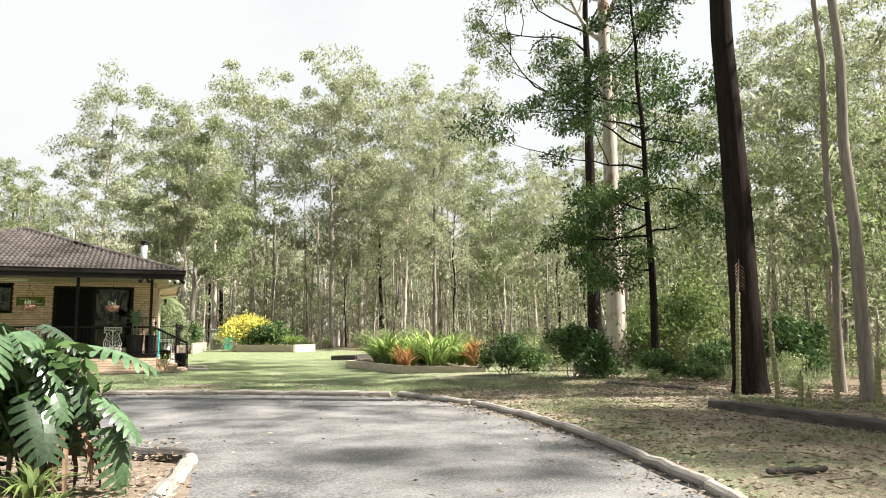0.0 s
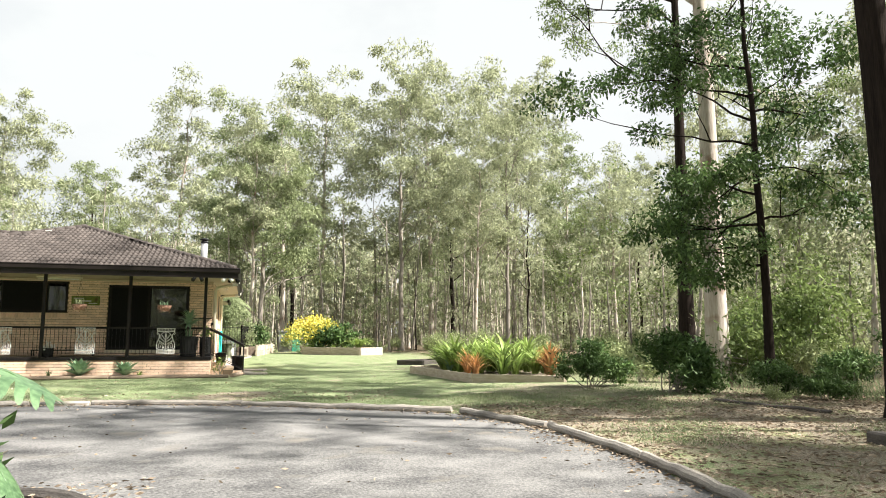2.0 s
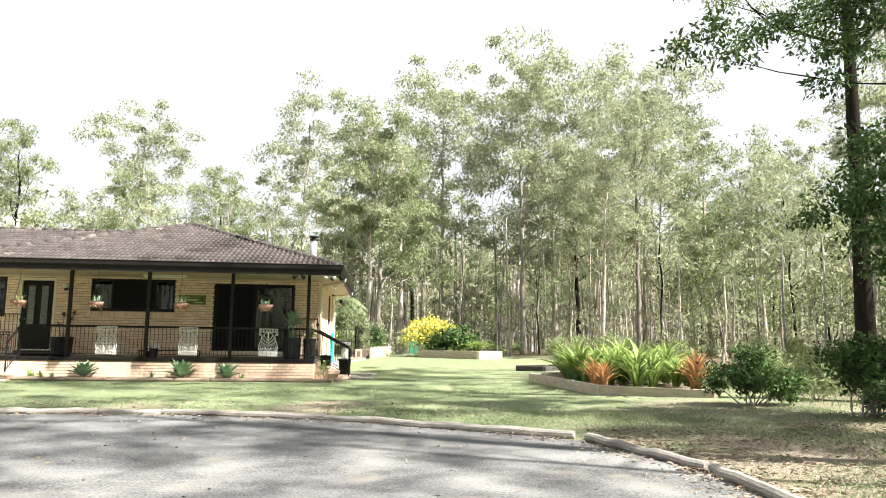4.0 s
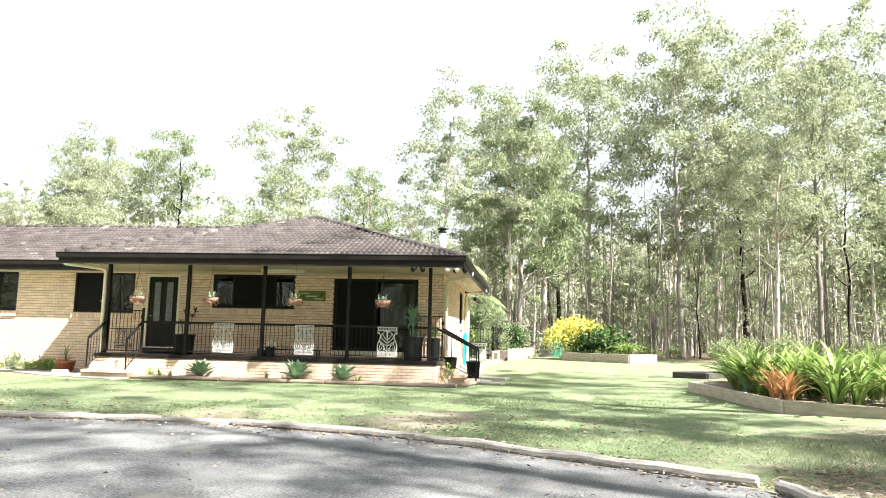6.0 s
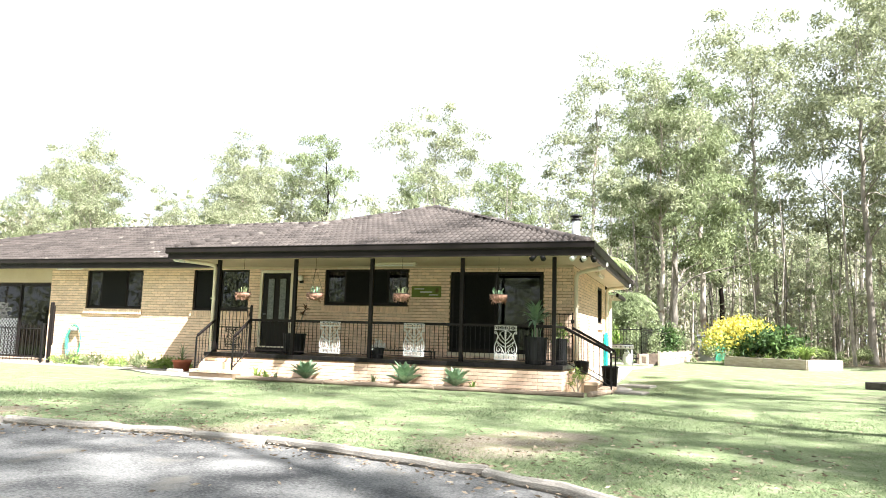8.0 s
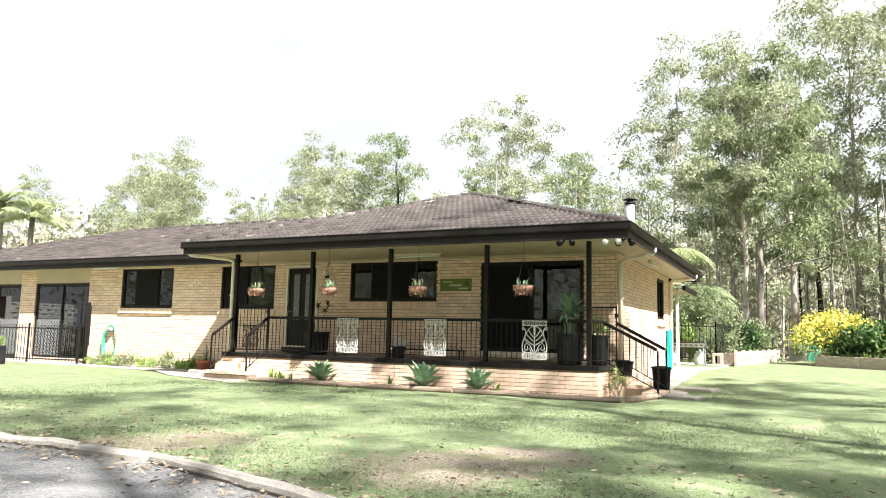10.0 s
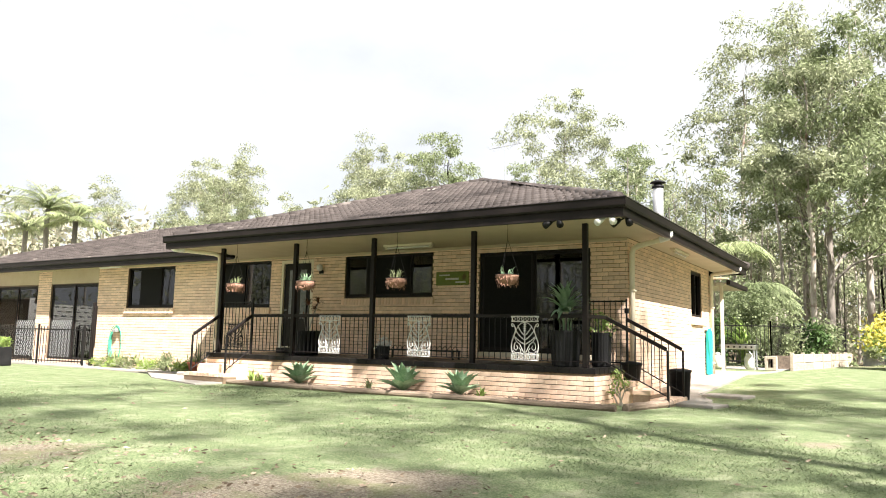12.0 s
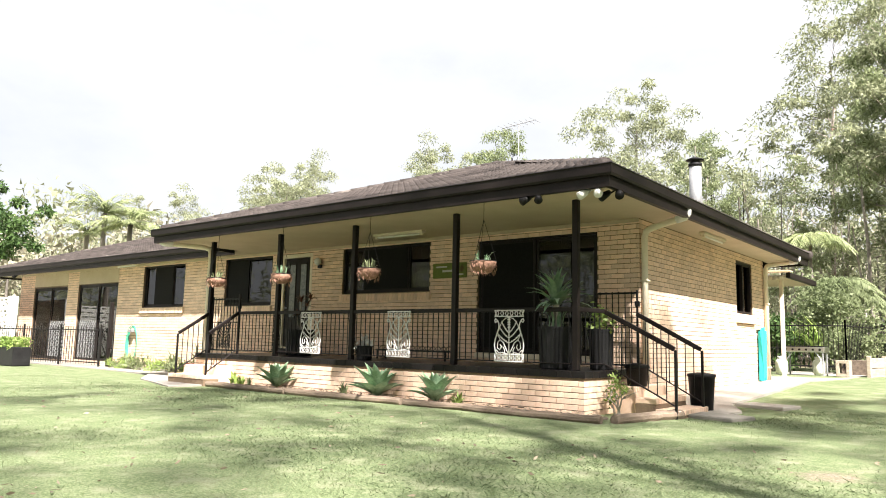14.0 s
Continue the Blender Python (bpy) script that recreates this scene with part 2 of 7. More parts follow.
LEAF_GUM = mat("gum_leaves", (0.135, 0.172, 0.082), (0.32, 0.365, 0.205), 0.5, 0.55, 0.0, 3.0, island=0.32, leaf=0.45, spec=0.2)
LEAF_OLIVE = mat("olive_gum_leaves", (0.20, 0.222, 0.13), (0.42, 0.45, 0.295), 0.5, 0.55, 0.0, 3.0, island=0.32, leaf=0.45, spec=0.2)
LEAF_DARK = mat("deep_green_leaves", (0.026, 0.058, 0.02), (0.10, 0.165, 0.05), 0.8, 0.6, 0.0, 4.0, island=0.45, leaf=0.25, spec=0.2)
LEAF_BRIGHT = mat("bright_green_leaves", (0.135, 0.225, 0.042), (0.35, 0.44, 0.14), 1.5, 0.5, 0.0, 6.0, island=0.35, leaf=0.35)
LEAF_AGAVE = mat("blue_green_agave", (0.11, 0.215, 0.12), (0.31, 0.42, 0.27), 3.0, 0.5, 0.05, 20.0, rnd=0.1, leaf=0.1)
LEAF_MON = mat("monstera_leaf", (0.02, 0.047, 0.02), (0.085, 0.145, 0.07), 3.0, 0.36, 0.1, 20.0, rnd=0.5, leaf=0.1, spec=0.5)
LEAF_PALE = mat("pale_wispy_leaves", (0.18, 0.23, 0.10), (0.38, 0.42, 0.22), 1.0, 0.6, 0.0, 5.0, island=0.35, leaf=0.35)
BARK_FAR = mat("forest_stem_bark", (0.12, 0.107, 0.09), (0.44, 0.40, 0.35), 0.6, 0.95, 0.3, 5.0, island=0.5)
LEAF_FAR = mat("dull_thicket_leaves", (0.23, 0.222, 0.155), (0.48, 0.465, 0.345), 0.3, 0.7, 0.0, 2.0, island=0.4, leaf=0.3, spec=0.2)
LEAF_DRY = mat("dry_fallen_leaves", (0.115, 0.08, 0.053), (0.36, 0.295, 0.225), 3.0, 0.8, 0.0, 10.0, island=0.45, leaf=0.1)
FROSTED = mat("frosted_glass", (0.09, 0.10, 0.10), (0.22, 0.23, 0.23), 14.0, 0.25, 0.2, 50.0, spec=0.4)
PALM_STEM = mat("ringed_palm_stem", (0.11, 0.12, 0.055), (0.30, 0.28, 0.16), 4.0, 0.9, 0.5, 40.0, stretch=(1.0, 1.0, 4.0), contrast=0.7)
LEAF_MID = mat("mid_green_leaves", (0.065, 0.105, 0.032), (0.22, 0.28, 0.10), 0.8, 0.5, 0.0, 4.0, island=0.45, leaf=0.42, spec=0.15)
DRY_BROWN = mat("withered_brown_leaves", (0.09, 0.055, 0.032), (0.24, 0.155, 0.10), 3.0, 0.85, 0.0, 10.0, rnd=0.3, leaf=0.1)
LEAF_RUST = mat("rust_orange_leaves", (0.46, 0.23, 0.09), (0.62, 0.38, 0.18), 2.0, 0.5, 0.0, 6.0, island=0.4, leaf=0.3)
FLOWER = mat("yellow_flowers", (0.46, 0.40, 0.05), (0.68, 0.61, 0.15), 3.0, 0.6, 0.0, 8.0, island=0.2, leaf=0.2)
GRASSB = mat("grass_blades", (0.12, 0.165, 0.078), (0.27, 0.312, 0.18), 0.7, 0.6, 0.0, 6.0, island=0.3, leaf=0.5)


# ---- mesh building ----
class Shape:
    """Collects points and faces of one mesh."""

    def __init__(self):
        self.v, self.f = [], []

    def box(self, x0, x1, y0, y1, z0, z1, c=0.0):
        b, k = len(self.v), []
        xs, ys, zs = sorted((x0, x1)), sorted((y0, y1)), sorted((z0, z1))
        c = min(c, (xs[1] - xs[0]) * 0.45, (ys[1] - ys[0]) * 0.45, (zs[1] - zs[0]) * 0.45)
        if c <= 0:
            self.v += [(x, y, z) for x in xs for y in ys for z in zs]
            self.f += [tuple(b + i for i in q) for q in ((0, 1, 3, 2), (4, 6, 7, 5), (0, 4, 5, 1), (2, 3, 7, 6), (0, 2, 6, 4), (1, 5, 7, 3))]
            return self
        # chamfered: three points at each corner
        idx = {}
        for i in (0, 1):
            for j in (0, 1):
                for m in (0, 1):
                    s = (1 - 2 * i, 1 - 2 * j, 1 - 2 * m)
                    p = (xs[i], ys[j], zs[m])
                    for a in range(3):
                        idx[i, j, m, a] = b + len(k)
                        k.append(tuple(p[q] if q == a else p[q] + s[q] * c for q in range(3)))
        self.v += k
        for a in range(3):
            o = [q for q in range(3) if q != a]
            for e in (0, 1):
                ring = []
                for u, w in ((0, 0), (1, 0), (1, 1), (0, 1)):
                    q = [0, 0, 0]
                    q[a], q[o[0]], q[o[1]] = e, u, w
                    ring.append(idx[(*q, a)])
                self.f.append(tuple(ring if (e == 1) == (a != 1) else ring[::-1]))
            for u in (0, 1):
                for w in (0, 1):
                    q0, q1 = [0, 0, 0], [0, 0, 0]
                    q0[a], q1[a] = 0, 1
                    q0[o[0]] = q1[o[0]] = u
                    q0[o[1]] = q1[o[1]] = w
                    r = (idx[(*q0, o[0])], idx[(*q1, o[0])], idx[(*q1, o[1])], idx[(*q0, o[1])])
                    self.f.append(r)
        for i in (0, 1):
            for j in (0, 1):
                for m in (0, 1):
                    self.f.append((idx[i, j, m, 0], idx[i, j, m, 1], idx[i, j, m, 2]))
        return self

    def tube(self, pts, radii, n=8, cap=True):
        pts = [Vector(p) for p in pts]
        if isinstance(radii, (int, float)):
            radii = [radii] * len(pts)
        b = len(self.v)
        side = None
        for i, p in enumerate(pts):
            d = (pts[min(i + 1, len(pts) - 1)] - pts[max(i - 1, 0)]).normalized()
            if side is None:
                side = d.orthogonal().normalized()
            side = (side - d * side.dot(d))
            side = side.normalized() if side.length > 1e-6 else d.orthogonal().normalized()
            up = d.cross(side)
            for k in range(n):
                a = 2 * math.pi * k / n
                self.v.append(tuple(p + (side * math.cos(a) + up * math.sin(a)) * radii[i]))
        for i in range(len(pts) - 1):
            for k in range(n):
                q, r = b + i * n + k, b + i * n + (k + 1) % n
                self.f.append((q, r, r + n, q + n))
        if cap:
            self.f.append(tuple(b + k for k in range(n))[::-1])
            self.f.append(tuple(b + (len(pts) - 1) * n + k for k in range(n)))
        return self

    def lathe(self, x, y, prof, n=16):
        """Turned round the upright axis at x, y; prof: rows of radius, height."""
        b = len(self.v)
        for r, z in prof:
            for k in range(n):
                a = 2 * math.pi * k / n
                self.v.append((x + r * math.cos(a), y + r * math.sin(a), z))
        for i in range(len(prof) - 1):
            for k in range(n):
                q, r = b + i * n + k, b + i * n + (k + 1) % n
                self.f.append((q, r, r + n, q + n))
        self.f.append(tuple(b + k for k in range(n))[::-1])
        self.f.append(tuple(b + (len(prof) - 1) * n + k for k in range(n)))
        return self

    def blade(self, base, tip, width, sag=0.1, fold=0.15, k=4):
        """A long leaf, folded along its middle and bent down."""
        base, tip = Vector(base), Vector(tip)
        d = tip - base
        s = d.cross(Vector((0, 0, 1)))
        s = s.normalized() if s.length > 1e-5 else Vector((1, 0, 0))
        up = s.cross(d).normalized()
        b = len(self.v)
        for i in range(k + 1):
            t = i / k
            w = width * 0.5 * (0.55 + 1.2 * t - 1.75 * t * t if t < 1 else 0.02)
            w = max(w, width * 0.02)
            c = base + d * t + up * (d.length * sag * 4 * t * (1 - t))
            self.v += [tuple(c + s * w), tuple(c - up * w * fold * 2), tuple(c - s * w)]
        for i in range(k):
            q = b + 3 * i
            self.f += [(q, q + 1, q + 4, q + 3), (q + 1, q + 2, q + 5, q + 4)]
        return self

    def leaves(self, pos, way, length, width, simple=False):
        """Many small pointed leaves from arrays of places and directions."""
        pos, way = np.asarray(pos), np.asarray(way)
        way = way / np.linalg.norm(way, axis=1, keepdims=True)
        r = np.random.normal(size=pos.shape)
        s = np.cross(way, r)
        s /= np.linalg.norm(s, axis=1, keepdims=True) + 1e-9
        L, W = np.asarray(length).reshape(-1, 1) * np.ones((len(pos), 1)), np.asarray(width).reshape(-1, 1) * np.ones((len(pos), 1))
        if simple:
            q, k = np.stack([pos + s * W * 0.5, pos + way * L, pos - s * W * 0.5], 1).reshape(-1, 3), 3
        else:
            q, k = np.stack([pos, pos + way * L * 0.45 + s * W * 0.5, pos + way * L, pos + way * L * 0.45 - s * W * 0.5], 1).reshape(-1, 3), 4
        b = len(self.v)
        self.v += [tuple(p) for p in q.tolist()]
        self.f += [tuple(range(b + k * i, b + k * i + k)) for i in range(len(pos))]
        return self

    def mesh(self, name, material, smooth=False):
        me = bpy.data.meshes.new(name)
        me.from_pydata(self.v, [], self.f)
        me.materials.append(material)
        if smooth:
            me.polygons.foreach_set("use_smooth", [True] * len(me.polygons))
        me.update()
        return me


def thing(name, label, category, at=(0, 0, 0), group="", kind=""):
    ob = new(name)
    ob.location = at
    ob.empty_display_size = 0.1
    return tagged(ob, label, category, group, kind)


def part(name, shape, material, parent, label="", smooth=False, at=(0, 0, 0)):
    me = shape if isinstance(shape, bpy.types.Mesh) else shape.mesh(name, material, smooth)
    ob = new(name, me)
    ob.parent = parent
    ob.location = at
    return tagged(ob, label)


def solo(name, shape, material, label, category, at=(0, 0, 0), group="", kind="", smooth=False):
    ob = new(name, shape.mesh(name, material, smooth))
    ob.location = at
    return tagged(ob, label, category, group, kind)


def S(t):
    t = min(max(t, 0.0), 1.0)
    return t * t * (3 - 2 * t)


def gz(x, y):
    """Height of the ground."""
    return 0.02 + max(0.17 * S((x - 3) / 8), 0.30 * S((y - 28) / 10))


# ---- ground, drive ----
def build_ground():
    s = Shape()
    xs = [-3000, -600, -200, -100, -60] + [-45 + 1.5 * i for i in range(60)] + [60, 100, 200, 600, 3000]
    ys = [-3000, -600, -200, -100, -50, -30] + [-18 + 1.5 * i for i in range(60)] + [90, 130, 200, 600, 3000]
    for y in ys:
        for x in xs:
            bumpy = 0.03 * noise.noise(Vector((x * 0.3, y * 0.3, 0))) if abs(x) < 60 and abs(y) < 90 else 0
            s.v.append((x, y, gz(x, y) + min(bumpy, 0.012) - (0.03 if y < 17 and x < 5.2 else 0)))
    w = len(xs)
    for j in range(len(ys) - 1):
        for i in range(w - 1):
            s.f.append((j * w + i, j * w + i + 1, (j + 1) * w + i + 1, (j + 1) * w + i))
    solo("ground", s, GROUND, "lawn and leaf-littered woodland soil round the house", "ground", kind="structure", smooth=True)


KERB = [(-14, 15.6), (-9.5, 16.0), (-5.1, 16.22), (-3.3, 16.42), (-1.4, 16.34), (0.7, 15.85), (2.15, 15.25), (3.15, 14.62), (4.0, 14.0), (4.6, 13.3), (5.0, 12.1), (5.2, 10.7), (5.08, 8.6), (4.8, 6.8), (4.6, 5.55), (4.25, 4.5), (3.6, 2.7), (2.9, 0.0), (2.6, -4.0)]


def build_drive():
    s = Shape()
    fine = []
    for (ax, ay), (bx, by) in zip(KERB, KERB[1:]):
        k = max(2, int(math.hypot(bx - ax, by - ay) / 0.25))
        fine += [(ax + (bx - ax) * i / k, ay + (by - ay) * i / k) for i in range(k)]
    fine.append(KERB[-1])
    # the drive spreads out from a point behind the walk's start
    cx, cy = -14.0, -6.0
    rings = 26
    for x, y in fine:
        wob = 0.05 * noise.noise(Vector((x * 2.5, y * 2.5, 3)))
        for r in range(rings + 1):
            t = 1 - (r / rings) ** 2.0
            px, py = cx + (x + wob - 0.03 - cx) * t, cy + (y + wob - cy) * t
            s.v.append((px, py, max(0.03, gz(px, py) - 0.004) + 0.012 * noise.noise(Vector((px * 0.5, py * 0.5, 9)))))
    w = rings + 1
    for i in range(len(fine) - 1):
        for r in range(rings):
            s.f.append((i * w + r, i * w + r + 1, (i + 1) * w + r + 1, (i + 1) * w + r))
    solo("road", s, ASPHALT, "weathered grey asphalt driveway with fallen leaves", "driveway", kind="structure", smooth=True)


def log_mesh(length, r, seed, n=10):
    """A round log along x, a little crooked, with knots."""
    s, rr = Shape(), random.Random(seed)
    pts, rad, k = [], [], 9
    for i in range(k + 1):
        t = i / k
        pts.append((length * (t - 0.5), rr.uniform(-0.02, 0.02), rr.uniform(-0.012, 0.012)))
        rad.append(r * (1 + rr.uniform(-0.09, 0.09)))
    s.tube([(pts[0][0] - 0.012, *pts[0][1:])] + pts + [(pts[-1][0] + 0.012, *pts[-1][1:])], [r * 0.82] + rad + [r * 0.82], n)
    for i in range(len(s.v)):
        v = Vector(s.v[i])
        s.v[i] = tuple(v + Vector((0, v.y, v.z)) * 0.06 * noise.noise(v * 5 + Vector((seed, 0, 0))))
    return s


def lay_log(ax, ay, bx, by, r, seed, label, lift=0.0, material=None, group="timber edging along the drive"):
    d = math.hypot(bx - ax, by - ay)
    x, y = (ax + bx) / 2, (ay + by) / 2
    z0, z1 = gz(ax, ay), gz(bx, by)
    ob = solo("kerb_log", log_mesh(d - 0.01, r, seed), material or TIMBER, label, "log", group=group, smooth=False)
    ob.matrix_world = pose(x, y, (z0 + z1) / 2 + r * 0.72 + lift, 0, -math.degrees(math.atan2(z1 - z0, d)), math.degrees(math.atan2(by - ay, bx - ax)))
    return ob


def build_kerb():
    runs = [(-9.5, 16.0, -5.1, 16.22), (-5.05, 16.23, -2.45, 16.43), (-1.4, 16.36, 1.2, 15.68), (1.2, 15.66, 4.5, 13.56), (4.6, 13.3, 5.15, 11.2), (5.17, 11.1, 5.08, 8.6), (5.08, 8.55, 4.8, 6.8), (4.78, 6.75, 4.25, 4.5), (4.22, 4.45, 3.6, 2.7), (3.58, 2.6, 2.9, 0.0), (2.9, -0.1, 2.6, -4.0)]
    for i, (ax, ay, bx, by) in enumerate(runs):
        lay_log(ax, ay, bx, by, 0.056, i + 1, "weathered grey round timber log edging the asphalt drive")
    s = Shape().box(-2.4, -1.45, 16.3, 16.48, 0.0, 0.09, 0.02)
    solo("kerb_block", s, CONCRETE, "pale concrete kerb block between two timber logs", "kerb")
    lay_log(-1.1, 8.75, 0.62, 7.2, 0.08, 30, "dark damp log edging the mulched garden bed", material=OLDSLEEPER, group="logs round the mulched bed")
    lay_log(0.66, 7.15, 0.35, 5.4, 0.075, 31, "pale bleached log edging the mulched garden bed", material=TIMBER, group="logs round the mulched bed")
    lay_log(0.35, 5.35, 0.0, 2.6, 0.075, 32, "pale bleached log edging the mulched garden bed", material=TIMBER, group="logs round the mulched bed")
    sl = Shape().box(-1.62, 1.62, -0.11, 0.11, 0.0, 0.17, 0.02)
    sl.v = [tuple(Vector(v) + Vector((0, 0.015, 0.012)) * noise.noise(Vector(v) * 2.5)) for v in sl.v]
    ob = solo("railway_sleeper", sl, OLDSLEEPER, "dark railway sleeper lying on bare soil below the trees", "sleeper")
    ob.matrix_world = pose(7.80, 6.92, gz(7.80, 6.92) - 0.05, 0, 0, -92.5)
    lay_log(9.1, 13.05, 9.45, 10.8, 0.03, 34, "dark fallen log along the edge of the woods", material=OLDSLEEPER, group="logs under the trees")
    lay_log(5.05, 4.72, 5.52, 4.58, 0.026, 35, "short broken branch on the bare soil", material=OLDSLEEPER, group="logs under the trees")
    # mulched bed at the drive's inner side
    m = Shape()
    k = 24
    for j in range(k + 1):
        for i in range(k + 1):
            u, v = i / k, j / k
            y = 1.0 + 7.7 * v
            xe = 0.35 + 0.28 * S((y - 2) / 5) if y < 7.2 else 0.62 - 1.72 * (y - 7.2) / 1.55
            x = -7.0 + (xe + 7.0) * u
            edge = min(1, 4 * min(1 - u, 1 - v))
            m.v.append((x, y, 0.04 + 0.07 * edge + 0.02 * edge * noise.noise(Vector((x * 2, y * 2, 0)))))
    for j in range(k):
        for i in range(k):
            a = j * (k + 1) + i
            m.f.append((a, a + 1, a + k + 2, a + k + 1))
    solo("garden_soil", m, MULCH, "mulch and fallen leaves in the bed beside the drive", "garden bed", kind="structure", smooth=True)


build_ground()
build_drive()
build_kerb()


# ---- house ----
H0 = Vector((-5.0, 30.0, 0.0))
FY, SX, ZS, ZT = 27.69, 0.1, 0.64, 3.10  # front wall, side wall, veranda floor, soffit
CH = 0.0815  # brick course
BL = 0.232
house = thing("house", "low cream brick house with dark tiled roof and railed veranda", "house", H0)


def hp(name, shape, material, label="", smooth=False):
    return part(name, shape, material, house, label, smooth, -H0)


# openings of the front wall: x0, x1, z0, z1
OPEN_F = [(-23.1, -20.45, 0.10, 2.58), (-19.65, -17.0, 0.12, 2.60), (-15.5, -13.3, 1.81, 3.04), (-11.38, -9.43, 1.80, 3.04), (-9.05, -7.95, 0.64, 3.0), (-6.92, -4.38, 2.01, 3.03), (-3.17, -0.66, 0.80, 2.95)]
OPEN_S = [(32.78, 33.95, 1.76, 2.92)]
WX0, SY1 = -24.3, 34.9


def wall_shape(u0, u1, z0, z1, holes, near, far, flip=False):
    """One solid wall with its openings cut through; u runs along it, near and far are its faces."""
    s, key = Shape(), {}
    us = sorted({u0, u1, *[h[0] for h in holes], *[h[1] for h in holes]})
    zs = sorted({z0, z1, *[h[2] for h in holes], *[h[3] for h in holes]})

    def vert(i, d, j):
        if (i, d, j) not in key:
            key[i, d, j] = len(s.v)
            s.v.append((d, us[i], zs[j]) if flip else (us[i], d, zs[j]))
        return key[i, d, j]

    def solid(i, j):
        if not (0 <= i < len(us) - 1 and 0 <= j < len(zs) - 1):
            return False
        a, b, c, d = us[i], us[i + 1], zs[j], zs[j + 1]
        return not any(h[0] <= a and b <= h[1] and h[2] <= c and d <= h[3] for h in holes)

    for i in range(len(us) - 1):
        for j in range(len(zs) - 1):
            if solid(i, j):
                for d in (near, far):
                    s.f.append((vert(i, d, j), vert(i + 1, d, j), vert(i + 1, d, j + 1), vert(i, d, j + 1)))
                for (p, q), (ni, nj) in ((((i, j), (i + 1, j)), (i, j - 1)), (((i, j + 1), (i + 1, j + 1)), (i, j + 1)), (((i, j), (i, j + 1)), (i - 1, j)), (((i + 1, j), (i + 1, j + 1)), (i + 1, j))):
                    if not solid(ni, nj):
                        s.f.append((vert(p[0], near, p[1]), vert(q[0], near, q[1]), vert(q[0], far, q[1]), vert(p[0], far, p[1])))
    return s


def courses(u0, u1, z0, z1, holes):
    """Bricks in running bond: rows of (u0, u1, z0, z1)."""
    out, k = [], 0
    z = z0
    while z + CH * 0.5 < z1:
        top = min(z + CH - 0.011, z1)
        zm = (z + top) / 2
        spans = [(u0, u1)]
        for h in holes:
            if h[2] < zm < h[3]:
                spans = [q for a, b in spans for q in ((a, min(b, h[0])), (max(a, h[1]), b)) if q[1] - q[0] > 0.02]
        for a, b in spans:
            u = math.floor((a - u0) / BL) * BL + u0 - (BL / 2 if k % 2 else 0)
            while u < b:
                p, q = max(u, a), min(u + BL - 0.008, b)
                if q - p > 0.03:
                    out.append((p, q, z, top))
                u += BL
        z += CH
        k += 1
    return out


wall_front = hp("wall", wall_shape(WX0, SX - 0.02, -0.05, ZT + 0.1, OPEN_F, FY + 0.012, FY + 0.24), MORTAR, "cream brick front wall with recessed mortar joints")
wall_side = hp("wall", wall_shape(FY + 0.012, SY1, -0.05, ZT + 0.1, OPEN_S, SX - 0.012, SX - 0.24, True), MORTAR, "cream brick side wall with recessed mortar joints")
for a in ((WX0, -3.0, 37.2, 37.4), (WX0, WX0 + 0.2, FY + 0.24, 37.2), (-3.2, -3.0, 34.9, 37.2), (-3.2, SX - 0.012, 34.68, 34.89)):
    s = Shape().box(*a, -0.05, ZT + 0.1)
    hp("wall", s, BRICKS, "plain cream brick rear wall")
# floor, ceiling and partitions carry the indoor shade in their base colour
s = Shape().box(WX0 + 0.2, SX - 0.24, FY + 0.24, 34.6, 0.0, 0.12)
hp("floor", s, INTERIOR, "interior floor, coloured near-black as an unlit room")
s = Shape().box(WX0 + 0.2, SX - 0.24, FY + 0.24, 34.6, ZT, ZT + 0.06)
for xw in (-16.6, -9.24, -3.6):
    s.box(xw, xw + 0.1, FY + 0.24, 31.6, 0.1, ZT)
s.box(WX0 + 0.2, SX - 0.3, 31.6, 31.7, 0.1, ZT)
hp("inner_wall", s, INTERIOR, "plain inner walls and ceiling, coloured near-black as unlit rooms")

# soffits and eaves
GX0, GX1, GY0, GY1, GZ = -10.1, 0.96, 24.86, 35.8, 3.27
WGX0, WGY0, WGY1 = -26.0, 27.05, 37.85
for x0, x1, y0, y1 in ((GX0 + 0.06, GX1 - 0.06, GY0 + 0.06, FY), (SX, GX1 - 0.06, FY, GY1 - 0.06), (WGX0 + 0.06, GX0 + 0.05, WGY0 + 0.06, FY), (WGX0 + 0.06, WX0, FY, WGY1 - 0.06), (WX0, SX, 37.4, WGY1 - 0.06)):
    hp("soffit", Shape().box(x0, x1, y0, y1, ZT, ZT + 0.03), SOFFIT, "cream painted eaves lining")
for y0, y1, x0, x1 in ((FY - 0.03, FY - 0.002, WX0, -9.4), (FY - 0.03, FY - 0.002, -9.4, SX)):
    hp("trim", Shape().box(x0, x1, y0, y1, ZT - 0.06, ZT - 0.002, 0.005), SOFFIT, "cream timber trim under the eaves")


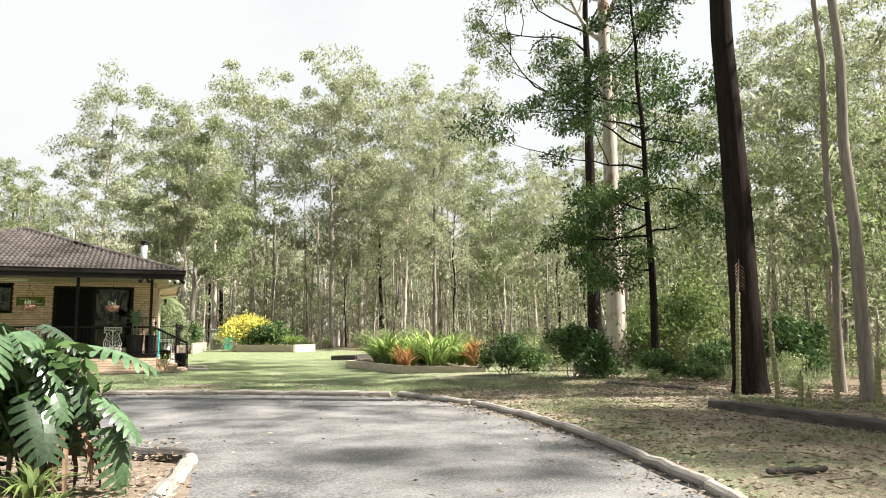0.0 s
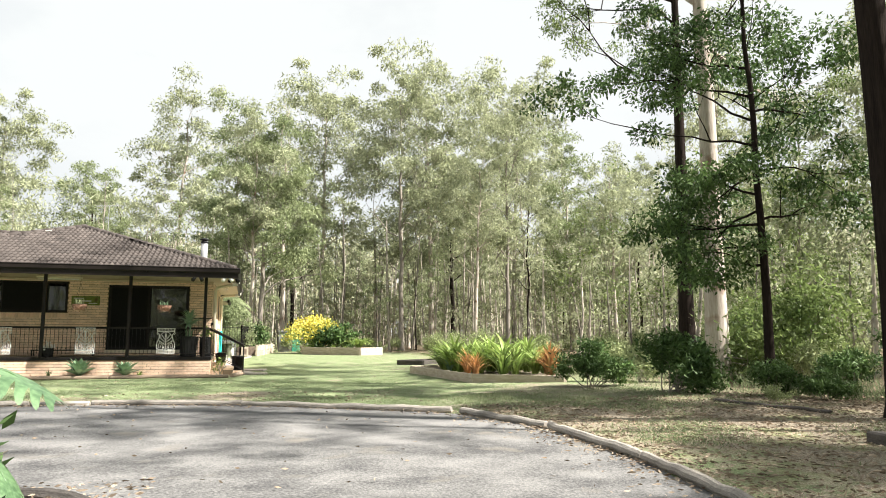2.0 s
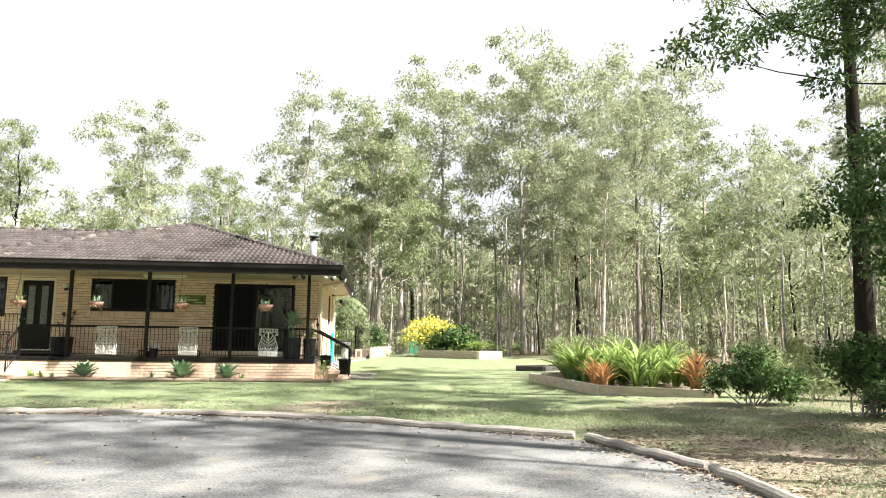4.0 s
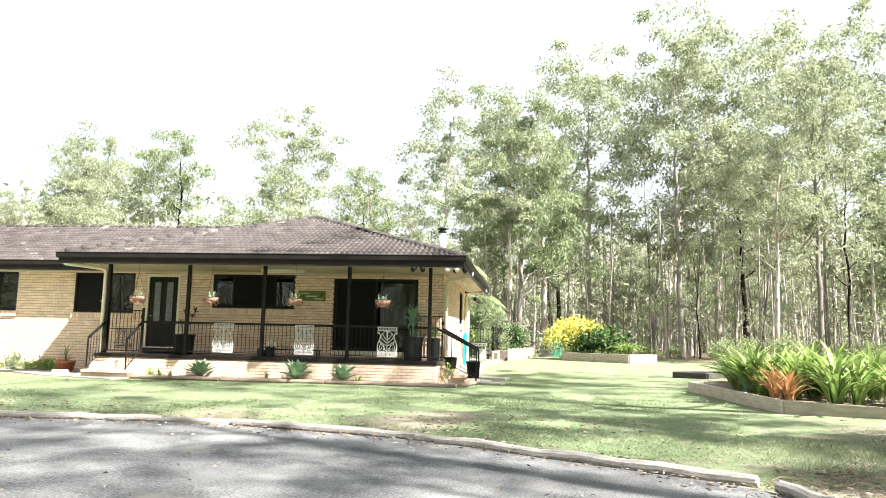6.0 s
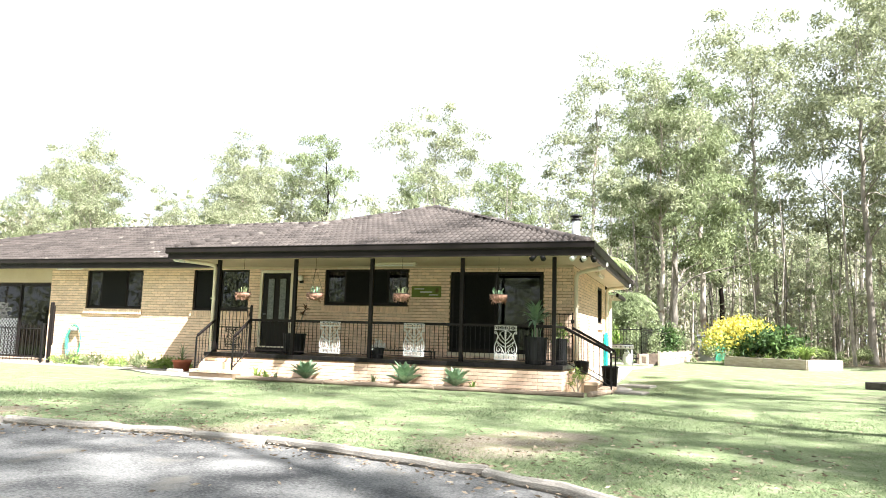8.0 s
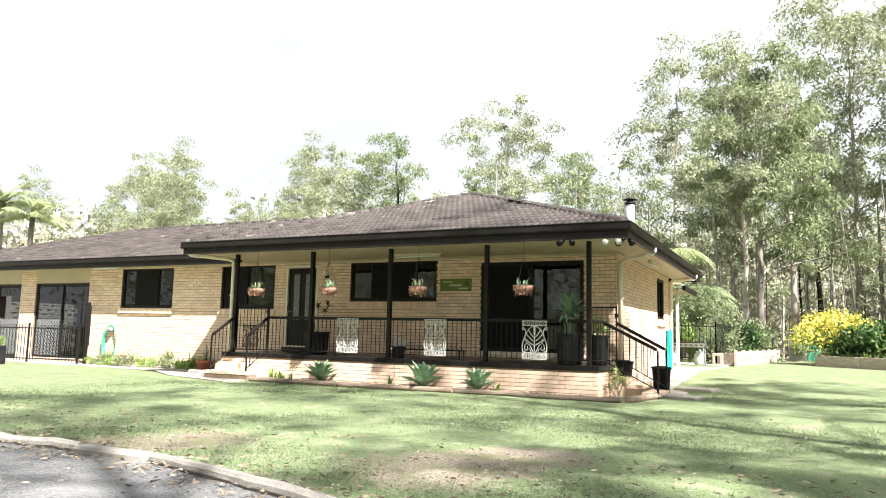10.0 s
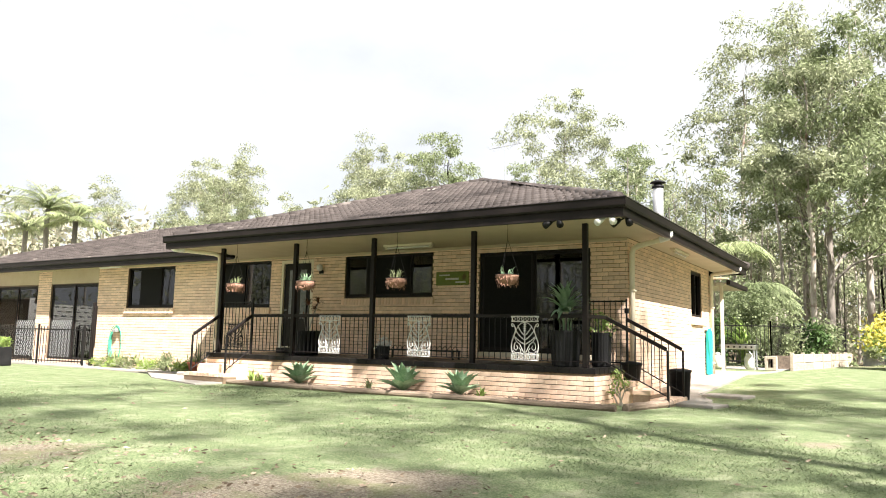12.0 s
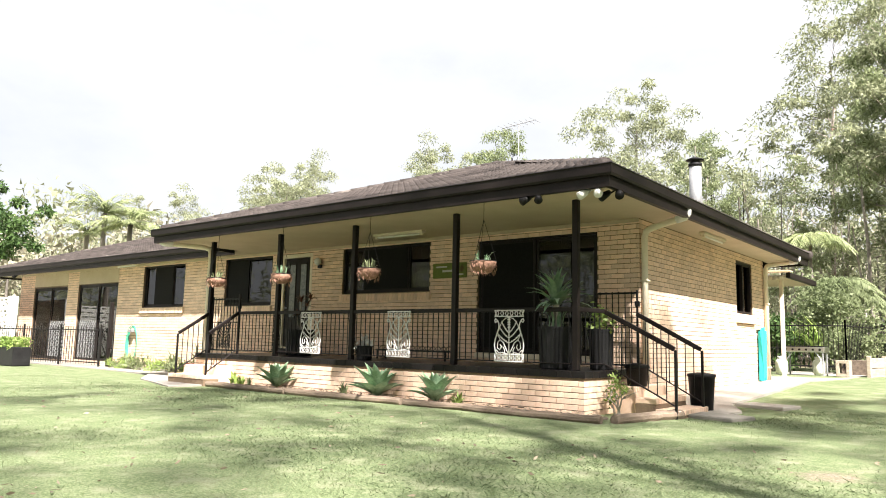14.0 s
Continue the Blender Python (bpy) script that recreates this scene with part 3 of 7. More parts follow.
def gutter_run(ax, ay, bx, by):
    """Dark gutter with a rolled lip over a fascia board, along one eave."""
    prof = [(0.0, -0.19), (0.075, -0.19), (0.075, -0.05), (0.115, -0.05), (0.13, -0.02), (0.13, 0.085), (0.145, 0.10), (0.13, 0.115), (0.11, 0.10), (0.11, 0.02), (0.0, 0.0)]
    d = Vector((bx - ax, by - ay, 0)).normalized()
    o = Vector((d.y, -d.x, 0))
    s = Shape()
    n = len(prof)
    for px, py in ((ax, ay), (bx, by)):
        end = 1 if (px, py) == (bx, by) else -1
        for u, z in prof:
            p = Vector((px, py, GZ + z - 0.05)) + o * (u - 0.11) + d * end * (u - 0.11)
            s.v.append(tuple(p))
    for k in range(n):
        s.f.append((k, (k + 1) % n, n + (k + 1) % n, n + k))
    s.f += [tuple(range(n)), tuple(range(2 * n - 1, n - 1, -1))]
    return hp("gutter", s, DARK, "dark brown metal gutter")


gutter_run(GX0, GY0, GX1, GY0)
gutter_run(GX1, GY0, GX1, GY1)
gutter_run(GX0, WGY0, GX0, GY0)
gutter_run(WGX0, WGY0, GX0 - 0.05, WGY0)
gutter_run(WGX0, WGY1, WGX0, WGY0)
gutter_run(GX1, GY1, -4.0, GY1)

# roof: pyramid over the veranda end, long hip over the wing
AX, AY, AZ = (GX0 + GX1) / 2, (GY0 + GY1) / 2, 5.16
RZ, RY = 5.12, (WGY0 + WGY1) / 2
SL = (AZ - GZ) / (AY - GY0)


RX0 = WGX0 + (RY - WGY0)
s = Shape()
c4 = [(GX0, GY0, GZ), (GX1, GY0, GZ), (GX1, GY1, GZ), (GX0, GY1, GZ)]
s.v += c4 + [(AX, AY, AZ)] + [(WGX0, WGY0, GZ), (AX - 1, WGY0, GZ), (AX - 1, WGY1, GZ), (WGX0, WGY1, GZ), (RX0, RY, RZ), (AX - 1, RY, RZ)]
s.f += [(0, 1, 4), (1, 2, 4), (2, 3, 4), (3, 0, 4), (5, 6, 10, 9), (6, 7, 10), (7, 8, 9, 10), (8, 5, 9), (3, 2, 1, 0), (8, 7, 6, 5)]
roof = hp("roof", s, TILES, "dark brown concrete tiled hip roof with lichen patches")


def tile_mesh(w, l):
    """One roof tile with two waves and a thick lower edge; x across, y up the slope."""
    s = Shape()
    n = 8
    for y, z in ((0, 0.0), (0, 0.055), (l * 1.12, 0.012)):
        for i in range(n + 1):
            u = i / n
            wave = 0.03 * math.sin(u * 4 * math.pi) if z else 0.012 * math.sin(u * 4 * math.pi) - 0.02
            s.v.append((w * (u - 0.5), y, z + wave))
    for r in (0, 1):
        for i in range(n):
            a = r * (n + 1) + i
            s.f.append((a, a + 1, a + n + 2, a + n + 1))
    return s


TW, TL = 0.30, 0.345
tile_shape = tile_mesh(TW, TL)
roof_tiles = []


def lay_tiles(a, b, inside):
    """Tiles over the slope above the eave from a to b; inside(x, y) tells where the slope goes on."""
    a, b = Vector(a), Vector(b)
    d = (b - a).normalized()
    inward = Vector((-d.y, d.x, 0))
    up = (inward + Vector((0, 0, SL))).normalized()
    nrm = d.cross(up)
    rows = int(6.6 / TL)
    for r in range(rows):
        for i in range(int((b - a).length / TW) + 1):
            p = a + d * (TW * (i + 0.5)) + up * (TL * r + 0.05) + nrm * 0.008
            c = p + up * TL * 0.5
            if inside(c.x, c.y):
                m = Matrix((( d.x, up.x, nrm.x, p.x), (d.y, up.y, nrm.y, p.y), (d.z, up.z, nrm.z, p.z), (0, 0, 0, 1)))
                roof_tiles.append(m)


def pyr(x, y):
    return GZ + SL * min(y - GY0, GX1 - x, x - GX0, GY1 - y)


def wing(x, y):
    return GZ + SL * min(y - WGY0, x - WGX0, WGY1 - y) if x < AX else -9


lay_tiles((GX0, GY0, GZ), (GX1, GY0, GZ), lambda x, y: y - GY0 <= min(GX1 - x, x - GX0) + 0.02 and y < AY - 0.1)
lay_tiles((GX1, GY0, GZ), (GX1, GY1, GZ), lambda x, y: GX1 - x <= min(y - GY0, GY1 - y) + 0.02 and x > AX + 0.1)
lay_tiles((GX0, GY1, GZ), (GX0, GY0, GZ), lambda x, y: x - GX0 <= min(y - GY0, GY1 - y) - 0.10 and x < AX and pyr(x, y) > wing(x, y) - 0.05)
lay_tiles((WGX0, WGY0, GZ), (GX0 + 4, WGY0, GZ), lambda x, y: y - WGY0 <= x - WGX0 + 0.12 and y < RY and (x < GX0 or wing(x, y) > pyr(x, y) - 0.05))


def ridge(a, b):
    """Rounded ridge tiles, end to end and slightly overlapping."""
    a, b = Vector(a), Vector(b)
    n = int((b - a).length / 0.38)
    for i in range(n):
        p, q = a + (b - a) * (i / n), a + (b - a) * ((i + 1.12) / n)
        part("ridge_tile", Shape().tube([p + Vector((0, 0, 0.0)), q + Vector((0, 0, -0.008))], [0.125, 0.118], 10), TILE, roof, "", True)


ridge((GX1 - 0.15, GY0 + 0.15, GZ + 0.15 * SL), (AX, AY, AZ))
ridge((GX0 + 0.15, GY0 + 0.15, GZ + 0.15 * SL), (AX, AY, AZ))
ridge((GX1, GY1, GZ), (AX, AY, AZ))
ridge((WGX0, WGY0, GZ), (RX0, RY, RZ))
ridge((RX0, RY, RZ), (AX - 2.2, RY, RZ))
# pale replaced tiles beside the crown, flue and vent
s = Shape()
for i in range(4):
    x = -6.55 + i * 0.3
    y = 29.15
    z = pyr(x, y) + 0.06
    s.box(x, x + 0.28, y, y + 0.3, z, z + 0.02)
for i in range(len(s.v)):
    x, y, z = s.v[i]
    s.v[i] = (x, y, z + SL * (y - 29.15))
part("skylight_tile", s, CONCRETE, roof, "pale grey replaced tiles")
fl = hp("flue", Shape().lathe(-0.5, 32.1, [(0.13, 3.6), (0.13, 4.98)], 18), GALV, "galvanised metal flue pipe", True)
part("ridge_cap", Shape().lathe(AX, AY, [(0.2, AZ - 0.06), (0.17, AZ + 0.06), (0.08, AZ + 0.115), (0.01, AZ + 0.125)], 14), TILE, roof, "", True)
part("flue_cowl", Shape().lathe(-0.5, 32.1, [(0.145, 4.96), (0.15, 5.02), (0.10, 5.03), (0.10, 5.08), (0.19, 5.09), (0.19, 5.11), (0.05, 5.17)], 18), BLACKPOT, fl, "dark cowl on the flue", True)
vp = hp("vent_pipe", Shape().lathe(-12.1, 33.6, [(0.05, 4.6), (0.05, 5.62)], 12), CREAM, "short pale vent pipe on the roof", True)
part("vent_cap", Shape().lathe(-12.1, 33.6, [(0.075, 5.6), (0.075, 5.68), (0.02, 5.71)], 12), CREAM, vp, "", True)


def downpipe(pts, r=0.054):
    d = hp("downpipe", Shape().tube(pts, r, 10), CREAM, "cream painted downpipe", True)
    part("elbow", Shape().tube([pts[0], pts[1], pts[2], Vector(pts[2]).lerp(Vector(pts[3]), 0.25)], 0.062, 10), WHITE, d, "white plastic pipe elbow", True)
    x, y, z = pts[-1]
    for k in (0.5, 2.0):
        part("pipe_bracket", Shape().box(x - 0.07, x + 0.07, y - 0.055, y + 0.055, z + k, z + k + 0.03, 0.005), CREAM, d)


downpipe([(0.9, FY + 0.02, 3.22), (0.9, FY + 0.02, 3.10), (0.86, FY + 0.02, 3.05), (0.3, FY + 0.06, 2.93), (0.2, FY + 0.06, 2.88), (0.165, FY + 0.06, 2.78), (0.165, FY + 0.06, 0.05)])
downpipe([(0.9, 34.85, 3.22), (0.9, 34.85, 3.10), (0.86, 34.85, 3.05), (0.3, 34.85, 3.0), (0.2, 34.85, 2.97), (0.165, 34.85, 2.88), (0.165, 34.85, 0.05)])
downpipe([(-10.0, GY0 + 0.12, 3.22), (-10.0, GY0 + 0.12, 3.10), (-9.95, GY0 + 0.2, 3.04), (-9.35, 25.72, 2.98), (-9.26, 25.8, 2.94), (-9.24, 25.82, 2.86), (-9.24, 25.82, 0.05)])


# windows and doors
def frame_box(s, x0, x1, z0, z1, y0, y1, w):
    s.box(x0, x0 + w, y0, y1, z0, z1, 0.006).box(x1 - w, x1, y0, y1, z0, z1, 0.006)
    s.box(x0 + w, x1 - w, y0, y1, z0, z0 + w, 0.006).box(x0 + w, x1 - w, y0, y1, z1 - w, z1, 0.006)
    return s


def window(x0, x1, z0, z1, cuts, label, sill=True, screens=()):
    w = hp("window", frame_box(Shape(), x0 + 0.002, x1 - 0.002, z0 + 0.002, z1 - 0.002, FY + 0.05, FY + 0.13, 0.05), DARK, label)
    us = [x0 + 0.05, *cuts, x1 - 0.05]
    for i, (a, b) in enumerate(zip(us, us[1:])):
        dy = 0.0 if i % 2 else 0.025
        f = part("frame", frame_box(Shape(), a, b, z0 + 0.05, z1 - 0.05, FY + 0.06 + dy, FY + 0.085 + dy, 0.035), DARK, w)
        g = part("pane", Shape().box(a + 0.03, b - 0.03, FY + 0.07 + dy, FY + 0.074 + dy, z0 + 0.08, z1 - 0.08), GLASS, w, "dark reflecting glass")
        g.visible_shadow = False
        if i in screens:
            part("fly_screen", Shape().box(a + 0.03, b - 0.03, FY + 0.052, FY + 0.056, z0 + 0.08, z1 - 0.08), SCREEN, w, "black fly screen")
    if sill:
        s = Shape().box(0, 0.077, FY - 0.05, FY + 0.05, z0 - 0.155, z0 - 0.004, 0.006)
        s.v = [(x, y, z - (FY + 0.05 - y) * 0.25) for x, y, z in s.v]
        me = s.mesh("sill_brick", BRICK)
        for i in range(int((x1 - x0 + 0.1) / 0.085)):
            part("sill_brick", me, BRICK, w, at=(x0 - 0.05 + i * 0.0855, 0, 0))
    return w


window(-15.5, -13.3, 1.81, 3.04, (-14.95, -13.95), "dark framed sliding window with pale curtains behind", screens=(1,))
window(-11.38, -9.43, 1.80, 3.04, (-10.4,), "dark framed sliding window beside the steps", screens=(0,))
window(-6.92, -4.38, 2.01, 3.03, (-6.3, -5.0), "wide dark framed window above the veranda rail", screens=(1,))
s = Shape()
for a, b in ((-15.42, -15.02), (-13.85, -13.4), (-10.3, -9.98), (-6.85, -6.4), (-4.85, -4.5)):
    n = int((b - a) / 0.02)
    base = len(s.v)
    for i in range(n + 1):
        x = a + (b - a) * i / n
        y = FY + 0.3 + 0.03 * math.sin(i * 1.25)
        s.v += [(x, y, 1.7), (x, y, 3.0)]
    for i in range(n):
        q = base + 2 * i
        s.f.append((q, q + 2, q + 3, q + 1))
part("curtain", s, CURTAIN, house, "pale gathered curtains behind the glass", True, -H0)
# side window
w = hp("window", Shape(), DARK, "narrow dark framed side window")
sh = Shape()
for a, b, c, d in ((32.78, 32.84, 1.76, 2.92), (33.89, 33.95, 1.76, 2.92), (32.84, 33.89, 1.76, 1.82), (32.84, 33.89, 2.86, 2.92), (33.32, 33.38, 1.82, 2.86)):
    sh.box(SX - 0.14, SX - 0.03, a, b, c, d, 0.006)
part("frame", sh, DARK, w)
for a, b in ((32.84, 33.32), (33.38, 33.89)):
    part("pane", Shape().box(SX - 0.10, SX - 0.096, a, b, 1.82, 2.86), GLASS, w).visible_shadow = False
part("sill", Shape().box(SX - 0.03, SX + 0.06, 32.7, 34.03, 1.55, 1.75, 0.012), BRICKS, w, "cream sill")


def sliding_door(x0, x1, z0, z1, n, label, screen):
    w = hp("sliding_door", frame_box(Shape(), x0 + 0.002, x1 - 0.002, z0, z1 - 0.002, FY + 0.05, FY + 0.16, 0.05), DARK, label)
    for i in range(n):
        a, b = x0 + 0.05 + (x1 - x0 - 0.1) * i / n, x0 + 0.05 + (x1 - x0 - 0.1) * (i + 1) / n
        dy = 0.03 * (i % 2)
        part("frame", frame_box(Shape(), a, b, z0 + 0.05, z1 - 0.05, FY + 0.06 + dy, FY + 0.09 + dy, 0.055), DARK, w)
        g = part("pane", Shape().box(a + 0.05, b - 0.05, FY + 0.073 + dy, FY + 0.077 + dy, z0 + 0.1, z1 - 0.1), GLASS, w, "dark reflecting glass")
        g.visible_shadow = False
        if z0 > 0.5 and i == 0:
            part("fly_screen", Shape().box(a + 0.05, b - 0.05, FY + 0.054, FY + 0.058, z0 + 0.1, z1 - 0.1), SCREEN, w, "black fly screen")
        if i == screen:
            s = Shape()
            k = 0.13
            h = z1 - 0.1 if z0 > 0.5 else z0 + 1.3
            lo, hi, L, R = z0 + 0.1, h, a + 0.05, b - 0.05
            for sg in (1, -1):
                c = L - (hi - lo)
                while c < R + (hi - lo):
                    t0 = max(0, (L - c) if sg > 0 else (c - R))
                    t1 = min(hi - lo, (R - c) if sg > 0 else (c - L))
                    if t1 - t0 > 0.03:
                        s.tube([(c + sg * t0, FY + 0.055, lo + t0), (c + sg * t1, FY + 0.055, lo + t1)], 0.007, 4, False)
                    c += k
            part("security_grille", s, GALV if z0 < 0.5 else DARK, w, "diamond pattern security grille")
    return w


sliding_door(-3.17, -0.66, 0.82, 2.95, 2, "wide dark framed glass sliding door onto the veranda", -1)
sliding_door(-19.65, -17.0, 0.12, 2.60, 2, "dark framed sliding door with a diamond security screen", 0)
sliding_door(-23.1, -20.45, 0.10, 2.58, 2, "dark framed sliding door reflecting a white block wall", 1)
for x0, x1 in ((-23.1, -20.45), (-19.65, -17.0)):
    hp("render_panel", Shape().box(x0, x1, FY - 0.0, FY + 0.012, 2.62, ZT - 0.06, 0.004), SOFFIT, "cream painted panel above the sliding doors")
hp("door_threshold", Shape().box(-3.2, -0.63, FY - 0.03, FY + 0.16, 0.72, 0.815, 0.008), CREAM, "pale threshold under the sliding door")
# front door
fd = hp("front_door", frame_box(Shape(), -9.05, -7.95, 0.64, 3.0, FY + 0.0, FY + 0.12, 0.085), CREAM, "dark panelled front door with glass strips in a cream frame")
s = Shape().box(-8.965, -8.035, FY + 0.05, FY + 0.09, 0.76, 2.9, 0.005)
leaf = part("door_leaf", s, DARK, fd, "near-black timber door leaf")
for x in (-8.79, -8.40):
    part("glass_strip", Shape().box(x, x + 0.2, FY + 0.040, FY + 0.052, 1.5, 2.75, 0.004), FROSTED, leaf, "frosted patterned glass strip")
    part("door_moulding", frame_box(Shape(), x - 0.03, x + 0.23, 1.46, 2.79, FY + 0.035, FY + 0.055, 0.03), DARK, leaf)
part("handle", Shape().tube([(-8.9, FY + 0.05, 1.72), (-8.9, FY + 0.0, 1.72), (-8.8, FY - 0.01, 1.72)], 0.012, 8), GALV, leaf, "chrome lever handle")
part("threshold", Shape().box(-9.05, -7.95, FY - 0.08, FY + 0.0, 0.64, 0.76, 0.01), DARK, fd)
part("threshold_strip", Shape().box(-8.95, -8.05, FY - 0.012, FY + 0.048, 0.762, 0.80, 0.004), CREAM, fd, "pale weather strip")

# veranda base and floor
VX0, VX1, VY0 = -9.3, 0.18, 25.62
hp("veranda_base", Shape().box(VX0 + 0.02, VX1 - 0.02, VY0 + 0.02, FY + 0.011, -0.05, 0.54), MORTAR, "cream brick base of the veranda")
vf = hp("veranda_floor", Shape().box(VX0, VX1, VY0 + 0.01, FY + 0.01, 0.54, ZS - 0.004), BLACKTILE, "black tiled veranda floor")
tm = Shape().box(-0.109, 0.109, -0.014, 0.0, 0.0, 0.10, 0.006).mesh("edge_tile", BLACKTILE)
for i in range(42):
    x = VX0 + 0.113 + i * 0.2262
    if x < VX1 - 0.05:
        part("edge_tile", tm, BLACKTILE, vf, at=(x, VY0 + 0.008, 0.54))
tm2 = Shape().box(0.0, 0.014, -0.109, 0.109, 0.0, 0.10, 0.006).mesh("edge_tile", BLACKTILE)
for i in range(9):
    part("edge_tile", tm2, BLACKTILE, vf, at=(VX1 - 0.006, VY0 + 0.113 + i * 0.2262, 0.54))

POSTX = (-9.1, -6.76, -4.6, -2.24, -0.04)
pm = Shape().box(-0.045, 0.045, -0.045, 0.045, ZS, ZT, 0.006).mesh("veranda_post", DARK)
for x in POSTX:
    part("veranda_post", pm, DARK, house, "slim dark brown veranda post", at=(x - H0.x, 25.8 - H0.y, 0))

# railings
bal = Shape().box(-0.006, 0.006, -0.006, 0.006, 0.0, 0.80).mesh("baluster", BLACKMETAL)


def rail_run(parent, a, b, top=True, n=None, drop=0.0, end_post=False):
    """A railing from a to b (x, y, floor height); drop lets it follow steps."""
    a, b = Vector(a), Vector(b)
    d = b - a
    L = math.hypot(d.x, d.y)
    ang = math.degrees(math.atan2(d.y, d.x))
    rise = math.atan2(d.z, L)
    for h, w, t in ((0.90, 0.05, 0.065), (0.10, 0.03, 0.02)):
        s = Shape().box(0, d.length, -w / 2, w / 2, -t, 0, 0.006)
        m = pose(a.x, a.y, a.z + h, 0, -math.degrees(rise), ang)
        s.v = [tuple(m @ Vector(v)) for v in s.v]
        part("top_rail" if h > 0.5 else "bottom_rail", s, DARK, parent)
    k = n or int(L / 0.112)
    for i in range(1, k):
        p = a + d * (i / k)
        part("baluster", bal, BLACKMETAL, parent, at=(p.x, p.y, p.z + 0.085))
    if end_post:
        part("end_post", Shape().box(b.x - 0.018, b.x + 0.018, b.y - 0.018, b.y + 0.018, b.z - 0.16, b.z + 0.86, 0.004), BLACKMETAL, parent)


rail = hp("railing", Shape().box(-8.05, -8.0, 25.78, 25.82, ZS, 1.9, 0.005), DARK, "black metal veranda railing with white cast panels")
xs = [-8.0, -6.76, -4.6, -2.24, -0.04]
for a, b in zip(xs, xs[1:]):
    rail_run(rail, (a, 25.8, ZS), (b, 25.8, ZS))
rail_run(rail, (-0.04, 25.8, ZS), (0.08, 26.42, ZS), n=6)


def cast_panel(x0, x1, z0, z1):
    """Cast lace panel: waisted frame, a stem with curling leaves, scroll borders above and below."""
    s = Shape()
    w, h, cx = (x1 - x0) / 2, z1 - z0, (x0 + x1) / 2

    def P(u, v):
        return (cx + u * w, 25.745, z0 + v * h)

    def line(pts, r=0.011):
        s.tube([P(*p) for p in pts], r * 0.68, 5)
    for v in (0.0, 0.13, 0.88, 1.0):
        line([(-0.98, v), (0.98, v)], 0.012)
    prof = ((0.13, 0.80), (0.20, 0.93), (0.30, 0.98), (0.40, 0.95), (0.50, 0.85), (0.60, 0.74), (0.68, 0.68), (0.74, 0.70), (0.80, 0.80), (0.84, 0.93), (0.80, 0.98), (0.76, 0.92), (0.78, 0.84))
    for sg in (-1, 1):
        line([(sg * u, v) for v, u in prof], 0.015)
        line([(sg * 0.97, 0), (sg * 0.93, 0.065), (sg * 0.97, 0.13)], 0.014)
        line([(sg * 0.95, 0.88), (sg * 0.9, 0.94), (sg * 0.98, 1.0)], 0.014)
        # inner arch
        line([(sg * u, v) for v, u in ((0.60, 0.70), (0.70, 0.60), (0.78, 0.46), (0.84, 0.26), (0.865, 0.0))], 0.010)
        # toothed leaves off the stem
        for b0, reach, rise in ((0.36, 0.74, 0.17), (0.46, 0.62, 0.19), (0.56, 0.46, 0.19)):
            arc = [(sg * reach * t, b0 + rise * t ** 1.5) for t in (0, 0.2, 0.4, 0.6, 0.8, 1.0)]
            line(arc, 0.011)
            for u, v in arc[1:]:
                line([(u, v), (u + sg * 0.05, v + 0.035)], 0.012)
        # curls at the foot
        line([(0, 0.14), (sg * 0.16, 0.22), (sg * 0.36, 0.36), (sg * 0.60, 0.42), (sg * 0.76, 0.36), (sg * 0.78, 0.26), (sg * 0.62, 0.22), (sg * 0.50, 0.28), (sg * 0.58, 0.33)], 0.012)
        line([(sg * 0.12, 0.14), (sg * 0.40, 0.17), (sg * 0.68, 0.16), (sg * 0.86, 0.22)], 0.010)
        line([(sg * 0.30, 0.14), (sg * 0.28, 0.22), (sg * 0.40, 0.28)], 0.010)
        line([(sg * 0.60, 0.42), (sg * 0.72, 0.50), (sg * 0.82, 0.50)], 0.010)
    line([(0, 0.13), (0, 0.86)], 0.014)
    for v in (0.66, 0.71, 0.76, 0.81):
        line([(-0.09, v), (0, v + 0.03), (0.09, v)], 0.013)
    for v, k in ((0.065, 7), (0.94, 6)):
        for i in range(k):
            c = -0.8 + 1.6 * i / (k - 1)
            line([(c + 0.10 * math.cos(a), v + 0.045 * math.sin(a)) for a in [j * math.pi / 3 for j in range(7)]], 0.009)
    return s


for x0, x1 in ((-5.96, -5.38), (-3.68, -3.14), (-1.42, -0.88)):
    part("cast_panel", cast_panel(x0, x1, 0.73, 1.5), WHITE, rail, "white painted cast metal lace panel", True)


